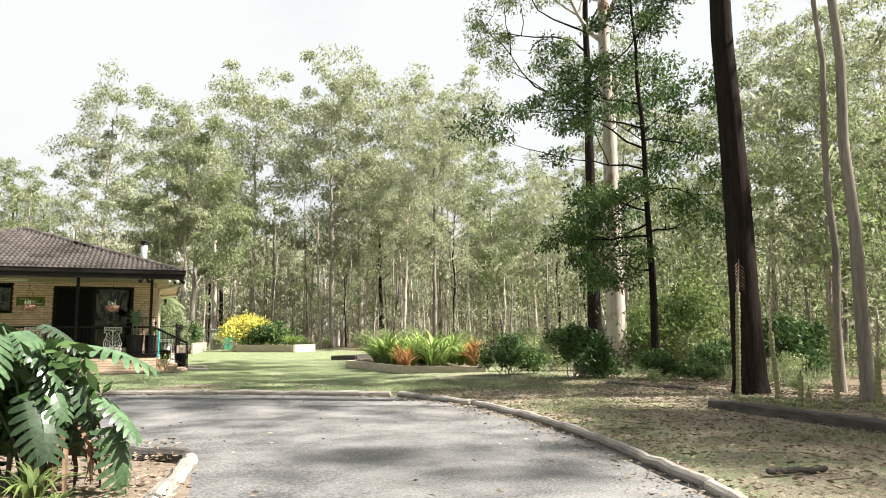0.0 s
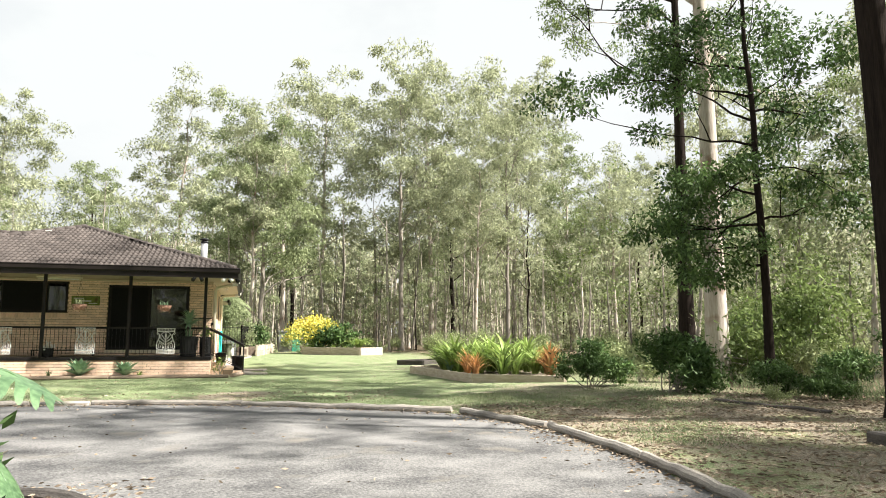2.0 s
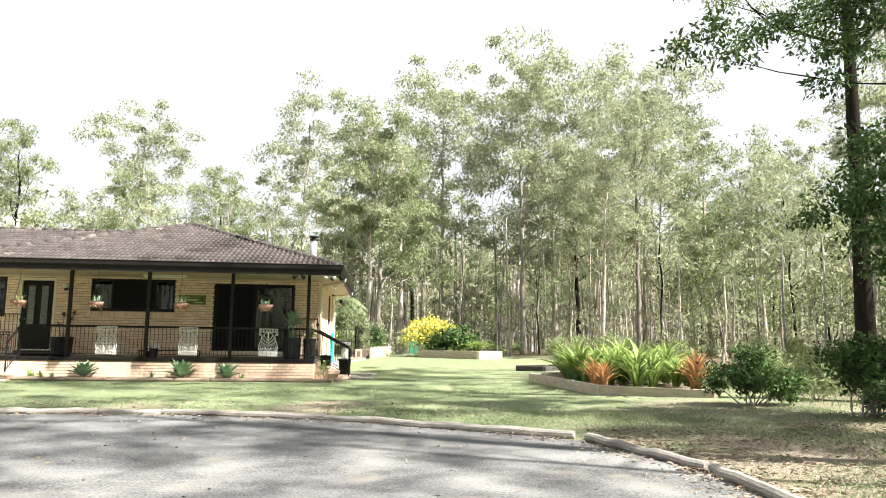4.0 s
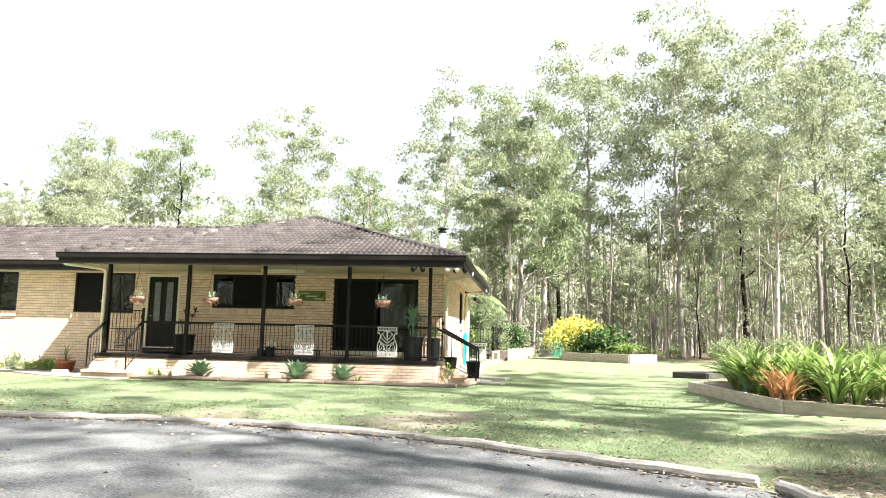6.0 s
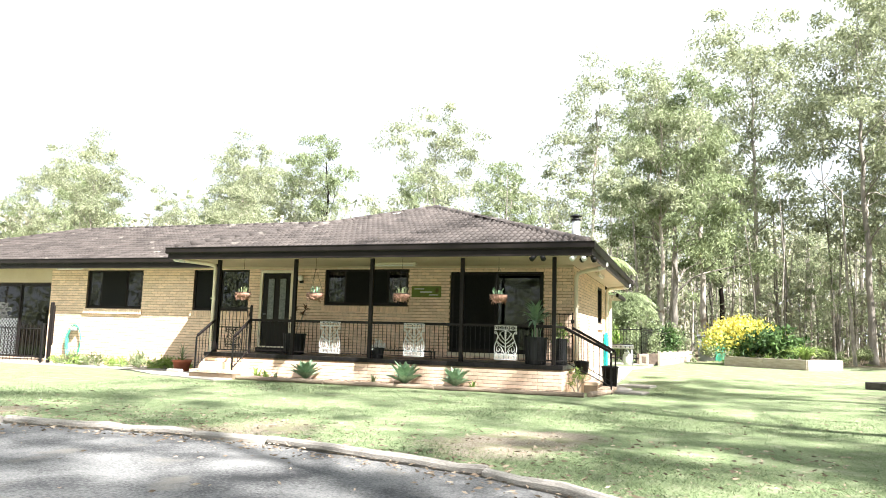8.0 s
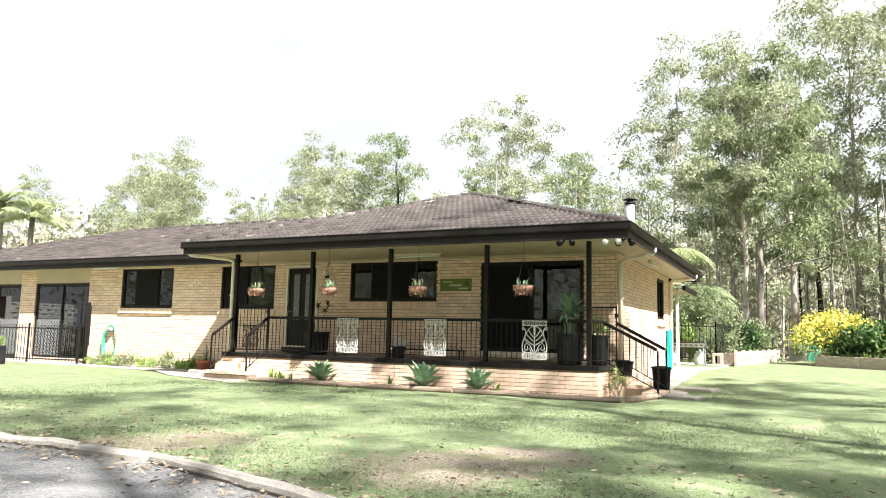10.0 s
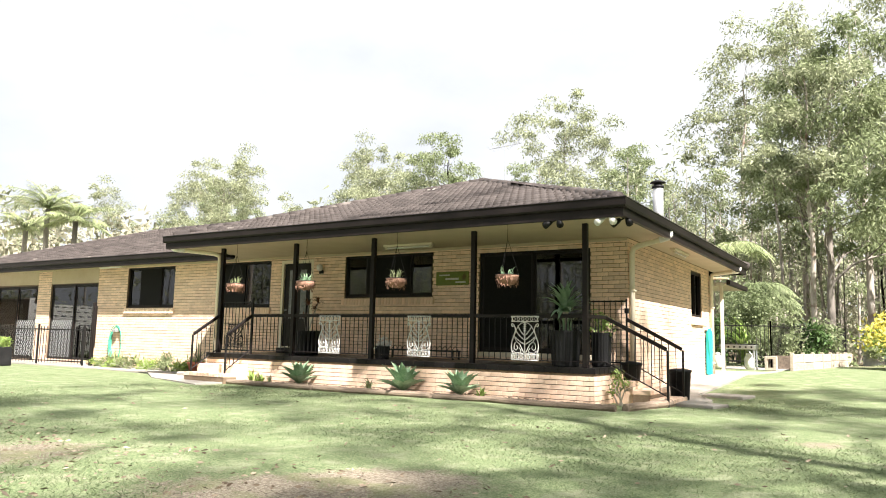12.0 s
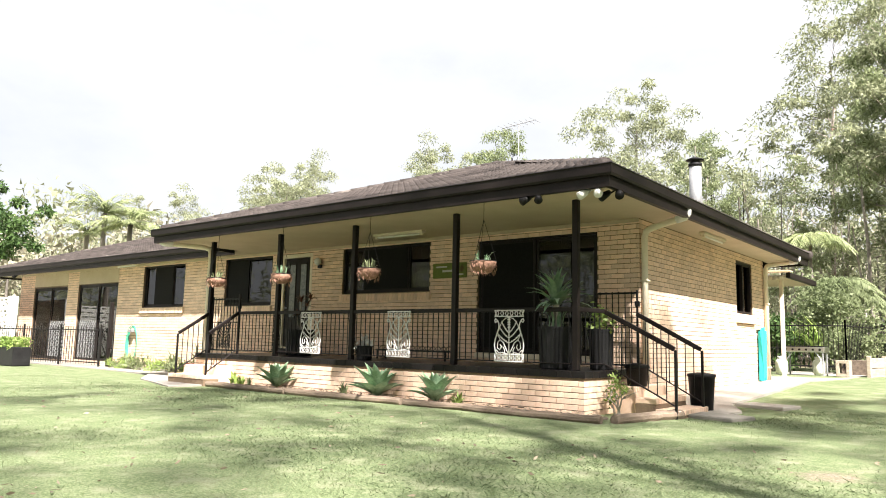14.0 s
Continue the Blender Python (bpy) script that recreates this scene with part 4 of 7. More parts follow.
def gate(a, b, z0, z1, lace):
    """A barred gate leaf between two points."""
    a, b = Vector(a), Vector(b)
    d = b - a
    L, ang = d.length, math.degrees(math.atan2(d.y, d.x))
    g = thing("gate", "black metal barred gate, " + ("closed at the head of the steps" if lace else "folded open against the brick wall"), "gate", (a.x, a.y, z0))
    g.rotation_euler = (0, 0, radians(ang))
    h = z1 - z0
    part("gate_frame", Shape().box(0, 0.03, -0.015, 0.015, 0, h, 0.004).box(L - 0.03, L, -0.015, 0.015, 0, h, 0.004).box(0.03, L - 0.03, -0.012, 0.012, 0.0, 0.03).box(0.03, L - 0.03, -0.012, 0.012, h - 0.06, h - 0.03).box(0.03, L - 0.03, -0.012, 0.012, h * 0.52, h * 0.52 + 0.02), BLACKMETAL, g)
    n = max(6, int(L / 0.105))
    bm = Shape().box(-0.006, 0.006, -0.006, 0.006, 0.0, h - 0.03).mesh("bar", BLACKMETAL)
    for i in range(1, n):
        part("bar", bm, BLACKMETAL, g, at=(L * i / n, 0, 0.01))
    if lace:
        s = cast_panel(L / 2 - 0.24, L / 2 + 0.24, 0.08, h * 0.52)
        s.v = [(x, y - 25.745 - 0.02, z) for x, y, z in s.v]
        part("cast_panel", s, BLACKMETAL, g, "black cast metal lace panel")
    part("latch", Shape().box(L - 0.05, L + 0.03, -0.03, 0.03, h * 0.78, h * 0.78 + 0.09, 0.008), BLACKMETAL, g, "gate latch")


gate((-9.05, 25.83, 0), (-8.06, 25.83, 0), 0.70, 1.86, True)
gate((-0.66, 27.57, 0), (0.12, 27.57, 0), 0.68, 1.90, False)


def brick_step(parent, x0, x1, y0, y1, z0, z1, along):
    s = Shape().box(x0, x1, y0, y1, z0, z1 - 0.075, 0.008)
    n = int(((x1 - x0) if along == "x" else (y1 - y0)) / 0.086)
    for i in range(n):
        if along == "x":
            u = x0 + (x1 - x0) * i / n
            part("brick", Shape().box(u, u + (x1 - x0) / n - 0.008, y0 - 0.012, y1 + 0.0, z1 - 0.075, z1, 0.006), BRICK, parent)
        else:
            u = y0 + (y1 - y0) * i / n
            part("brick", Shape().box(x0 - 0.0, x1 + 0.012, u, u + (y1 - y0) / n - 0.008, z1 - 0.075, z1, 0.006), BRICK, parent)
    part("step", s, MORTAR, parent, "mortar bed of a brick step")


st = hp("steps", Shape().box(-9.2, -7.9, 25.3, VY0 + 0.0, -0.02, 0.40, 0.01), BRICKS, "cream brick steps up to the veranda")
brick_step(st, -9.2, -7.9, 24.95, 25.31, 0.0, 0.22, "x")
rail_run(st, (-9.1, 25.78, ZS), (-9.14, 25.08, ZS - 0.45), n=6, end_post=True)
rail_run(st, (-8.03, 25.78, ZS), (-8.03, 25.08, ZS - 0.45), n=6, end_post=True)
st = hp("steps", Shape().box(VX1 + 0.01, 0.55, 26.5, 27.6, -0.02, 0.42, 0.01), BRICKS, "cream brick steps at the end of the veranda")
brick_step(st, 0.55, 0.85, 26.45, 27.62, 0.0, 0.27, "y")
brick_step(st, 0.85, 1.18, 26.45, 27.62, 0.0, 0.13, "y")
rail_run(st, (0.08, 26.45, ZS), (1.17, 26.40, 0.10), n=8, end_post=True)
rail_run(st, (0.14, 27.50, ZS), (1.16, 27.48, 0.10), n=8, end_post=True)

# patio roof behind the house's corner
pr = hp("patio_roof", Shape().box(-2.5, 0.36, 36.0, 38.9, 2.80, 2.86, 0.01), SOFFIT, "low patio roof with scalloped cream fascia")
part("patio_gutter", Shape().box(0.36, 0.46, 35.95, 38.9, 2.78, 2.92, 0.01), DARK, pr)
for i in range(12):
    part("scallop", Shape().lathe(-1.2 + i * 0.13, 35.97, [(0.06, 2.74), (0.065, 2.77), (0.065, 2.83)], 8), CREAM, pr)
part("patio_post", Shape().box(0.08, 0.17, 36.4, 36.49, 0.05, 2.80, 0.006), CREAM, pr, "cream patio post")


# lights, sign and fittings
def spot(x, y, z, material, n, label):
    t = thing("security_light", label, "lamp", (x, y, z), "lights under the eaves")
    part("base", Shape().lathe(0, 0, [(0.05, -0.03), (0.05, 0.0)], 12), material, t)
    for i in range(n):
        a = (-0.7, 0.7)[i]
        dx, dy = 0.1 * math.sin(a), -0.06
        part("arm", Shape().tube([(0, 0, -0.03), (dx, dy, -0.08)], 0.012, 6), material, t)
        sh = Shape().tube([(dx, dy, -0.06), (dx * 1.3, dy * 1.6, -0.09), (dx * 2.1, dy * 3.0, -0.15)], [0.035, 0.045, 0.06], 12)
        part("lamp_head", sh, material, t, "", True)


spot(0.62, 25.1, ZT, WHITE, 2, "white twin floodlight under the veranda corner")
spot(0.8, 25.35, ZT, BLACKMETAL, 2, "black twin spotlight under the eaves")
spot(-0.25, 25.05, ZT, BLACKMETAL, 2, "black twin spotlight under the veranda roof")
spot(-23.4, 27.25, ZT, BLACKMETAL, 1, "small black spotlight under the wing eaves")
wl_ = thing("wall_light", "white globe wall light beside the front door", "lamp", (-7.66, FY - 0.004, 2.68))
part("base", Shape().box(-0.06, 0.06, -0.05, 0.0, -0.06, 0.02, 0.01), BLACKMETAL, wl_)
part("globe", Shape().lathe(0, -0.09, [(0.02, 0.0), (0.07, 0.03), (0.085, 0.09), (0.07, 0.14), (0.02, 0.17)], 14), WHITE, wl_, "white glass globe", True)


def strip_light(x0, x1, y0, y1, z):
    t = thing("strip_light", "long cream fluorescent batten under the eaves", "lamp", ((x0 + x1) / 2, (y0 + y1) / 2, z))
    hx, hy = (x1 - x0) / 2, (y1 - y0) / 2
    part("housing", Shape().box(-hx, hx, -hy, hy, -0.05, 0.0, 0.01), CREAM, t)
    long_x = hx > hy
    p = [(-hx + 0.06, 0, -0.075), (hx - 0.06, 0, -0.075)] if long_x else [(0, -hy + 0.06, -0.075), (0, hy - 0.06, -0.075)]
    part("tube", Shape().tube(p, 0.02, 8), WHITE, t, "white fluorescent tube", True)
    for q in p:
        part("end_cap", Shape().box(q[0] - 0.03, q[0] + 0.03, q[1] - 0.03, q[1] + 0.03, -0.1, -0.045, 0.008), CREAM, t)


strip_light(-5.1, -3.82, 26.76, 26.89, ZT)
strip_light(0.42, 0.53, 29.6, 30.8, ZT)
strip_light(-16.5, -15.3, 27.3, 27.4, ZT)
sg_ = thing("house_sign", "green painted timber sign with pale lettering on the brick wall", "sign", (-3.84, FY - 0.006, 2.40))
part("board", Shape().box(-0.42, 0.42, -0.03, 0.0, -0.15, 0.15, 0.008), GREENSIGN, sg_)
s = Shape()
for x, z, w, h in ((-0.2, 0.075, 0.28, 0.05), (0.0, -0.01, 0.34, 0.07), (0.22, -0.085, 0.26, 0.05)):
    s.box(x - w / 2, x + w / 2, -0.034, -0.031, z - h * 0.3, z + h * 0.3)
part("lettering", s, CURTAIN, sg_, "pale hand-painted lettering")


def add_bricks():
    """The bricks themselves, proud of the mortar: the ones beside the veranda steps singly, the rest joined."""
    rest, near = Shape(), []
    for a, b, c, d in courses(WX0, SX, 0.0, ZT - 0.005, [(h[0] - 0.004, h[1] + 0.004, h[2] - (0.17 if h[2] > 1.5 else 0.0), h[3] + (0.55 if h[0] < -16.9 else 0.0)) for h in OPEN_F] + [(VX0 - 0.0, VX1, -1, 0.54)]):
        if a > -0.7:
            near.append((wall_front, (a, FY, c), (b - a, 0.02, d - c)))
        else:
            rest.box(a, b, FY, FY + 0.02, c, d)
    tagged(part("brickwork", rest, BRICKS, wall_front), kind="stuff")
    rest = Shape()
    for a, b, c, d in courses(FY + 0.008, SY1, 0.0, ZT - 0.005, [(h[0], h[1], h[2] - 0.2, h[3]) for h in OPEN_S]):
        rest.box(SX - 0.02, SX, a, b, c, d)
    tagged(part("brickwork", rest, BRICKS, wall_side), kind="stuff")
    base = Shape()
    for a, b, c, d in courses(VX0, VX1, 0.02, 0.538, []):
        if a > -2.4:
            near.append((house, (a, VY0, c), (b - a, 0.03, d - c)))
        else:
            base.box(a, b, VY0, VY0 + 0.03, c, d)
    for a, b, c, d in courses(VY0 + 0.03, FY - 0.02, 0.02, 0.538, []):
        base.box(VX1 - 0.03, VX1, a, b, c, d)
    for a, b, c, d in courses(VY0 + 0.03, FY - 0.02, 0.02, 0.538, []):
        base.box(VX0, VX0 + 0.03, a, b, c, d)
    tagged(hp("brickwork", base, BRICKS), kind="stuff")
    shared = {}
    for par, p, size in near[:300]:
        key = tuple(round(q, 3) for q in size)
        if key not in shared:
            shared[key] = Shape().box(0, size[0], 0, size[1], 0, size[2], 0.003).mesh("brick", BRICK)
        part("brick", shared[key], BRICK, par, at=(p if par is not house else Vector(p) - H0))
    # roof tiles: nearest the camera singly
    key = lambda m: (m.translation.x - 1.0) ** 2 + (m.translation.y - 24.0) ** 2
    ordered = sorted(roof_tiles, key=key)
    tmesh = tile_shape.mesh("roof_tile", TILE, True)
    for m in ordered[:300]:
        o = part("roof_tile", tmesh, TILE, roof)
        o.matrix_basis = m
    rest = Shape()
    for m in ordered[300:]:
        b = len(rest.v)
        rest.v += [tuple(m @ Vector(v)) for v in tile_shape.v]
        rest.f += [tuple(b + i for i in f) for f in tile_shape.f]
    o = part("tile_field", rest, TILES, roof, smooth=True)
    tagged(o, kind="stuff")


# ---- trees ----
def limb(s, rr, p, d, length, r, depth, tips, droop, n, wander=0.22):
    """A crooked tapered branch that forks; its ends go to tips."""
    pts, rad, k = [p.copy()], [r], (3, 4, 5, 5)[depth]
    for i in range(k):
        d = (d + Vector((rr.gauss(0, wander), rr.gauss(0, wander), rr.gauss(0, wander * 0.8) + droop))).normalized()
        p = p + d * (length / k)
        pts.append(p.copy())
        rad.append(r * (1 - 0.72 * (i + 1) / k))
    s.tube(pts, rad, n, False)
    if depth == 0:
        tips.append(pts[-1])
        return
    for j in range(rr.choice((2, 3))):
        q = pts[rr.choice((2, 3, k - 1, k))]
        a = rr.uniform(0, 2 * math.pi)
        e = (d * 0.8 + Vector((math.cos(a), math.sin(a), rr.uniform(-0.1, 0.5))) * 0.75).normalized()
        limb(s, rr, q, e, length * rr.uniform(0.5, 0.75), r * 0.5, depth - 1, tips, droop, 3 if depth == 1 else 4)
    tips.append(pts[-1])


TOPS = {}


def tree(name, seed, height, radius, crown, spread, limbs, bark, foliage, label, per_tip=26, size=(0.2, 0.055), clump=0.55, lean=(0, 0), depth=2, category="tree", hang=0.8, sides=8, flare=1.5, group="", upper=1.0, wobble=0.02, rise=(0.25, 0.9), simple=False, furrow=0.0, thin=1.0, gap=0.0, boughs=()):
    """A tree at the origin: trunk with limbs (one mesh) and a crown of separate leaves (another)."""
    rr = random.Random(seed)
    np.random.seed(seed)
    t = thing(name, label, category, group=group)
    s, tips = Shape(), []
    k = 12
    pts, rad = [], []
    for i in range(k + 1):
        u = i / k
        pts.append(Vector((lean[0] * height * u ** 1.3 + rr.gauss(0, wobble) * height * 0.3 * u, lean[1] * height * u ** 1.3 + rr.gauss(0, wobble) * height * 0.3 * u, height * u * upper)))
        rad.append(radius * (1 - 0.80 * u ** 0.9) * (1 + (flare - 1) * math.exp(-u * 28)))
    pts[0].z = -0.15
    s.tube([pts[0], pts[0] + Vector((0, 0, 0.4)), *pts[1:]], [rad[0], radius * 1.08, *rad[1:]], sides, False)
    if furrow:
        # deep upright furrows in the bark
        for i in range(len(s.v)):
            v = Vector(s.v[i])
            a = 2 * math.pi * (i % sides) / sides
            c = pts[max(0, min(i // sides - 1, k))]
            g = noise.noise(Vector((math.cos(a) * 5, math.sin(a) * 5, v.z * 0.5 + seed))) + 0.5 * (-1) ** (i % 2)
            s.v[i] = tuple(v + Vector((v.x - c.x, v.y - c.y, 0)) * furrow * g)
    for i in range(limbs):
        u = crown + (1 - crown) * (i + rr.uniform(0.0, 0.9)) / limbs
        u = min(u, 0.985)
        j = min(int(u * k), k - 1)
        f = u * k - j
        p = pts[j].lerp(pts[j + 1], f)
        a = i * 2.4 + rr.uniform(-0.6, 0.6)
        el = rr.uniform(*rise) + 0.5 * (u - crown) / (1 - crown + 1e-6)
        d = Vector((math.cos(a) * math.cos(el), math.sin(a) * math.cos(el), math.sin(el)))
        L = spread * (1.05 - 0.55 * abs((u - crown) / (1 - crown + 1e-6) - 0.3)) * rr.uniform(0.7, 1.15)
        limb(s, rr, p, d, L, max(0.014, (radius * (1 - 0.8 * u)) * 0.55 * thin), depth, tips, 0.02, 6 if sides > 7 else 5)
    # named boughs: height, compass turn, length, rise
    for z, a, L, el in boughs:
        u = z / (height * upper)
        j = min(int(u * k), k - 1)
        a, el = radians(a), radians(el)
        limb(s, rr, pts[j].lerp(pts[j + 1], u * k - j), Vector((math.cos(a) * math.cos(el), math.sin(a) * math.cos(el), math.sin(el))), L, 0.03, 2, tips, 0.0, 5, 0.24)
    part("trunk", s, bark, t, "", True)
    rr.shuffle(tips)
    pads = []
    for q in tips:
        if all((q - w).length > gap for w in pads):
            pads.append(q)
    c = np.array([tuple(q) for q in pads])
    TOPS[t.name] = c[:, 2].max() + clump * 0.75
    idx = np.repeat(np.arange(len(c)), per_tip)
    # each pad of leaves is a rounded cap, fuller above than below
    size_of = np.random.uniform(0.6, 1.3, len(c))[idx][:, None]
    d = np.random.normal(size=(len(idx), 3))
    d /= np.linalg.norm(d, axis=1, keepdims=True)
    d *= np.random.uniform(size=(len(idx), 1)) ** 0.42
    d += np.random.normal(size=d.shape) * 0.10
    flat = (d[:, :2] ** 2).sum(1)
    pos = c[idx] + np.stack([d[:, 0], d[:, 1], 0.62 * d[:, 2] - 0.30 * flat + 0.10], 1) * clump * size_of
    way = np.random.normal(size=(len(idx), 3)) * 0.7 + d * 0.5 + np.array([0, 0, -hang])
    sc = np.random.uniform(0.65, 1.3, len(idx))
    lv = Shape().leaves(pos, way, sc * size[0], sc * size[1], simple)
    part("crown", lv, foliage, t)
    return t


def place(proto, used, x, y, scale=1.0, turn=0.0, tilt=0.0):
    m = pose(x, y, gz(x, y) - 0.02, 0, tilt, turn) @ Matrix.Diagonal((scale, scale, scale, 1))
    if proto.name in used:
        return copy_thing(proto, m)
    used.add(proto.name)
    proto.matrix_basis = m
    return proto


def build_woods():
    """The gum forest: single trees in front, far woods joined behind."""
    used = set()
    kinds = ((BARK_GREY, LEAF_OLIVE, 4.4, 19, 0.30, "tall grey-barked gum tree with a clumped olive crown"),
             (BARK_PALE, LEAF_OLIVE, 4.0, 15, 0.38, "tall pale-barked gum tree with an open olive crown"),
             (BARK_GREY, LEAF_GUM, 3.5, 20, 0.24, "grey gum tree leafy from low down, with rounded clumps"),
             (BARK_DARK, LEAF_GUM, 3.8, 15, 0.36, "dark-barked gum tree with rounded green clumps"))
    tall = [tree("gum_tree", 11 + i, 20.0, 0.22 + 0.02 * i, crown, spread, limbs, bark, leaf, label, per_tip=190, size=(0.28, 0.12), clump=1.05, gap=1.2, simple=True, hang=0.6, thin=0.7, rise=(0.1, 0.85), lean=((0.02, 0), (-0.03, 0.02), (0.05, -0.02), (0.0, 0.03))[i], group="gum trees of the forest", sides=7) for i, (bark, leaf, spread, limbs, crown, label) in enumerate(kinds)]
    pole = [tree("gum_sapling", 31 + i, 12.0, 0.08 + 0.015 * i, 0.34, 1.5, 9, (BARK_GREY, BARK_PALE, BARK_DARK)[i], (LEAF_OLIVE, LEAF_GUM, LEAF_OLIVE)[i], ("thin straight grey gum sapling with a small crown", "thin pale gum sapling with a small crown", "thin dark gum sapling with a small crown")[i], per_tip=120, size=(0.28, 0.115), clump=0.78, gap=1.0, simple=True, lean=((0.03, 0.01), (-0.02, 0.0), (0.01, -0.04))[i], group="saplings of the forest", sides=6, depth=1, wobble=0.03) for i in range(3)]
    dead = tree("gum_tree", 61, 18.0, 0.20, 0.55, 1.7, 9, BARK_PALE, LEAF_OLIVE, "half-dead gum tree with bare pale limbs and a sparse top", per_tip=45, size=(0.26, 0.08), clump=0.7, gap=1.1, simple=True, rise=(0.7, 1.2), lean=(0.05, 0.0), sides=8, wobble=0.03)
    rr = random.Random(5)
    # trees that stand out: x, y, height, kind, turn
    known = [(-21.5, 76, 24.5, 0, 20), (-47, 81, 23, 0, 70), (-28.3, 67.9, 19.5, 3, 140), (-5.4, 73.0, 26.6, 1, 200), (-69, 80, 25, 1, 10), (0.0, 62.1, 20.7, 2, 300), (5.2, 68.0, 22.5, 3, 40), (22.5, 58, 25.0, 0, 15),
             (12.0, 53.2, 22.4, 0, 110), (15.5, 58, 24, 1, 60), (14, 42, 12.5, 1, 190), (17.5, 46, 18, 0, 250), (-11, 66, 19, 3, 90), (-34, 70, 18.5, 0, 30), (-40, 66, 17, 2, 75), (-58, 72, 20, 3, 120),
             (24, 50, 19, 2, 220), (29, 47, 15, 0, 145), (22, 40, 12, 1, 330), (34, 40, 14, 3, 80), (7, 61, 24, 0, 280), (19, 64, 23, 3, 50), (-16, 58, 15, 2, 240), (-30, 57, 13, 1, 20), (-58, 65, 19, 0, 200), (-67, 67, 17.5, 2, 100), (-76, 66, 18.5, 1, 160), (-90, 66, 20, 0, 50), (-49, 60, 15, 2, 310), (-37, 66, 18.5, 1, 215),
             (20, 17, 12.5, 2, 10), (24, 20, 15, 0, 80), (27, 26, 16, 1, 150), (30, 22, 15, 0, 260), (26, 30, 15, 2, 45), (19.5, 27, 13, 1, 120), (-43, 54.5, 15.5, 0, 60), (-52.8, 62, 18, 2, 15), (-9.5, 58, 15, 2, 20)]
    for x, y, h, k, a in known:
        place(tall[k], used, x, y, h / TOPS[tall[k].name], a)
    place(dead, used, 3.6, 52.0, 18.3 / TOPS[dead.name], 100)
    # infill of the wood's edge, then thin stems
    taken = [(x, y) for x, y, *_ in known] + [(12.3, 17.3), (14.8, 22.2), (11.0, 13.7), (9.6, 9.9), (12.9, 10.9), (13.6, 11.0)]

    def free(x, y, d):
        return all((x - a) ** 2 + (y - b) ** 2 > d * d for a, b in taken)

    def in_wood(x, y):
        if y > 47 + 0.10 * max(0, -x) and x > -12:
            return True
        if x <= -12 and y > 54:
            return True
        return (x > 19 and 8 < y < 24) or (x > 14 and y > 43)

    count = 0
    while count < 26:
        x, y = rr.uniform(-75, 50), rr.uniform(-12, 92)
        if in_wood(x, y) and free(x, y, 4.0):
            taken.append((x, y))
            place(tall[rr.randrange(4)], used, x, y, rr.uniform(0.50, 0.66), rr.uniform(0, 360))
            count += 1
    count = 0
    while count < 140:
        x, y = rr.uniform(-50, 48), rr.uniform(-8, 82)
        if in_wood(x, y) and free(x, y, 1.3):
            taken.append((x, y))
            place(pole[rr.choice((0, 0, 1, 1, 0, 2))], used, x, y, rr.uniform(0.6, 1.15), rr.uniform(0, 360), rr.uniform(-3, 3))
            count += 1
    # woods behind the camera, which shade the drive and show in the windows
    for x, y, h, k in ((15.6, 8.6, 11, 1), (16.5, 2.0, 15, 2), (20.5, -2.0, 18, 0), (20, -5, 18, 2), (16.5, -8, 18, 2), (8, -13, 19, 0), (0, -20, 21, 1), (-9, -22, 20, 2), (-18, -18, 21, 0), (-28, -12, 20, 3), (-38, 2, 21, 1), (-42, 16, 19, 0), (20, -9, 21, 2), (-3, -26, 22, 3), (-23, -24, 21, 1), (-46, 30, 18, 2)):
        place(tall[k], used, x, y, h / 20.0, rr.uniform(0, 360))
    # far woods: stems, then leaves, each one mesh
    np.random.seed(77)
    stems, lv = Shape(), Shape()
    for i in range(1000):
        a = rr.uniform(-180, 180) if i % 4 == 0 else rr.uniform(-95, 80)
        D = rr.uniform(80, 135) if abs(a) < 105 else rr.uniform(45, 75)
        x, y = D * math.sin(radians(a)), 8 + D * math.cos(radians(a))
        h, r = rr.uniform(7, 12), rr.uniform(0.09, 0.24)
        lx, ly = rr.gauss(0, 0.04) * h, rr.gauss(0, 0.04) * h
        stems.tube([(x, y, 0), (x + lx * 0.4, y + ly * 0.4, h * 0.5), (x + lx, y + ly, h)], [r, r * 0.75, r * 0.25], 5, False)
    for i in range(480):
        x, y = rr.uniform(-14, 48), rr.uniform(49, 84)
        if rr.random() < 0.42:
            x, y = rr.uniform(17, 46), rr.uniform(10, 50)
        h, r = (rr.uniform(6, 12) if y > 48 else rr.uniform(2.5, 6.0)), rr.uniform(0.035, 0.10)
        lx, ly = rr.gauss(0, 0.05) * h, rr.gauss(0, 0.05) * h
        stems.tube([(x, y, 0), (x + lx * 0.5 + rr.gauss(0, 0.1), y + ly * 0.5, h * 0.5), (x + lx, y + ly, h)], [r, r * 0.8, r * 0.4], 5, False)
    n = 130000
    a = np.radians(np.concatenate([np.random.uniform(-100, 80, n * 3 // 200), np.random.uniform(80, 260, n // 40 - n * 3 // 200)]))
    D = np.where(np.cos(a - radians(-10)) > -0.1, np.random.uniform(80, 145, n // 40), np.random.uniform(45, 85, n // 40))
    top = 14 + 4 * np.sin(a * 9) + 2.5 * np.sin(a * 23 + 1)
    u = np.random.beta(1.0, 1.1, n // 40)
    c = np.stack([D * np.sin(a), 8 + D * np.cos(a), 0.4 + u * top], 1)
    idx = np.repeat(np.arange(len(c)), 40)
    pos = c[idx] + np.random.normal(size=(len(idx), 3)) * np.array([1.4, 1.4, 0.8])
    way = np.random.normal(size=(len(idx), 3)) + np.array([0, 0, -0.5])
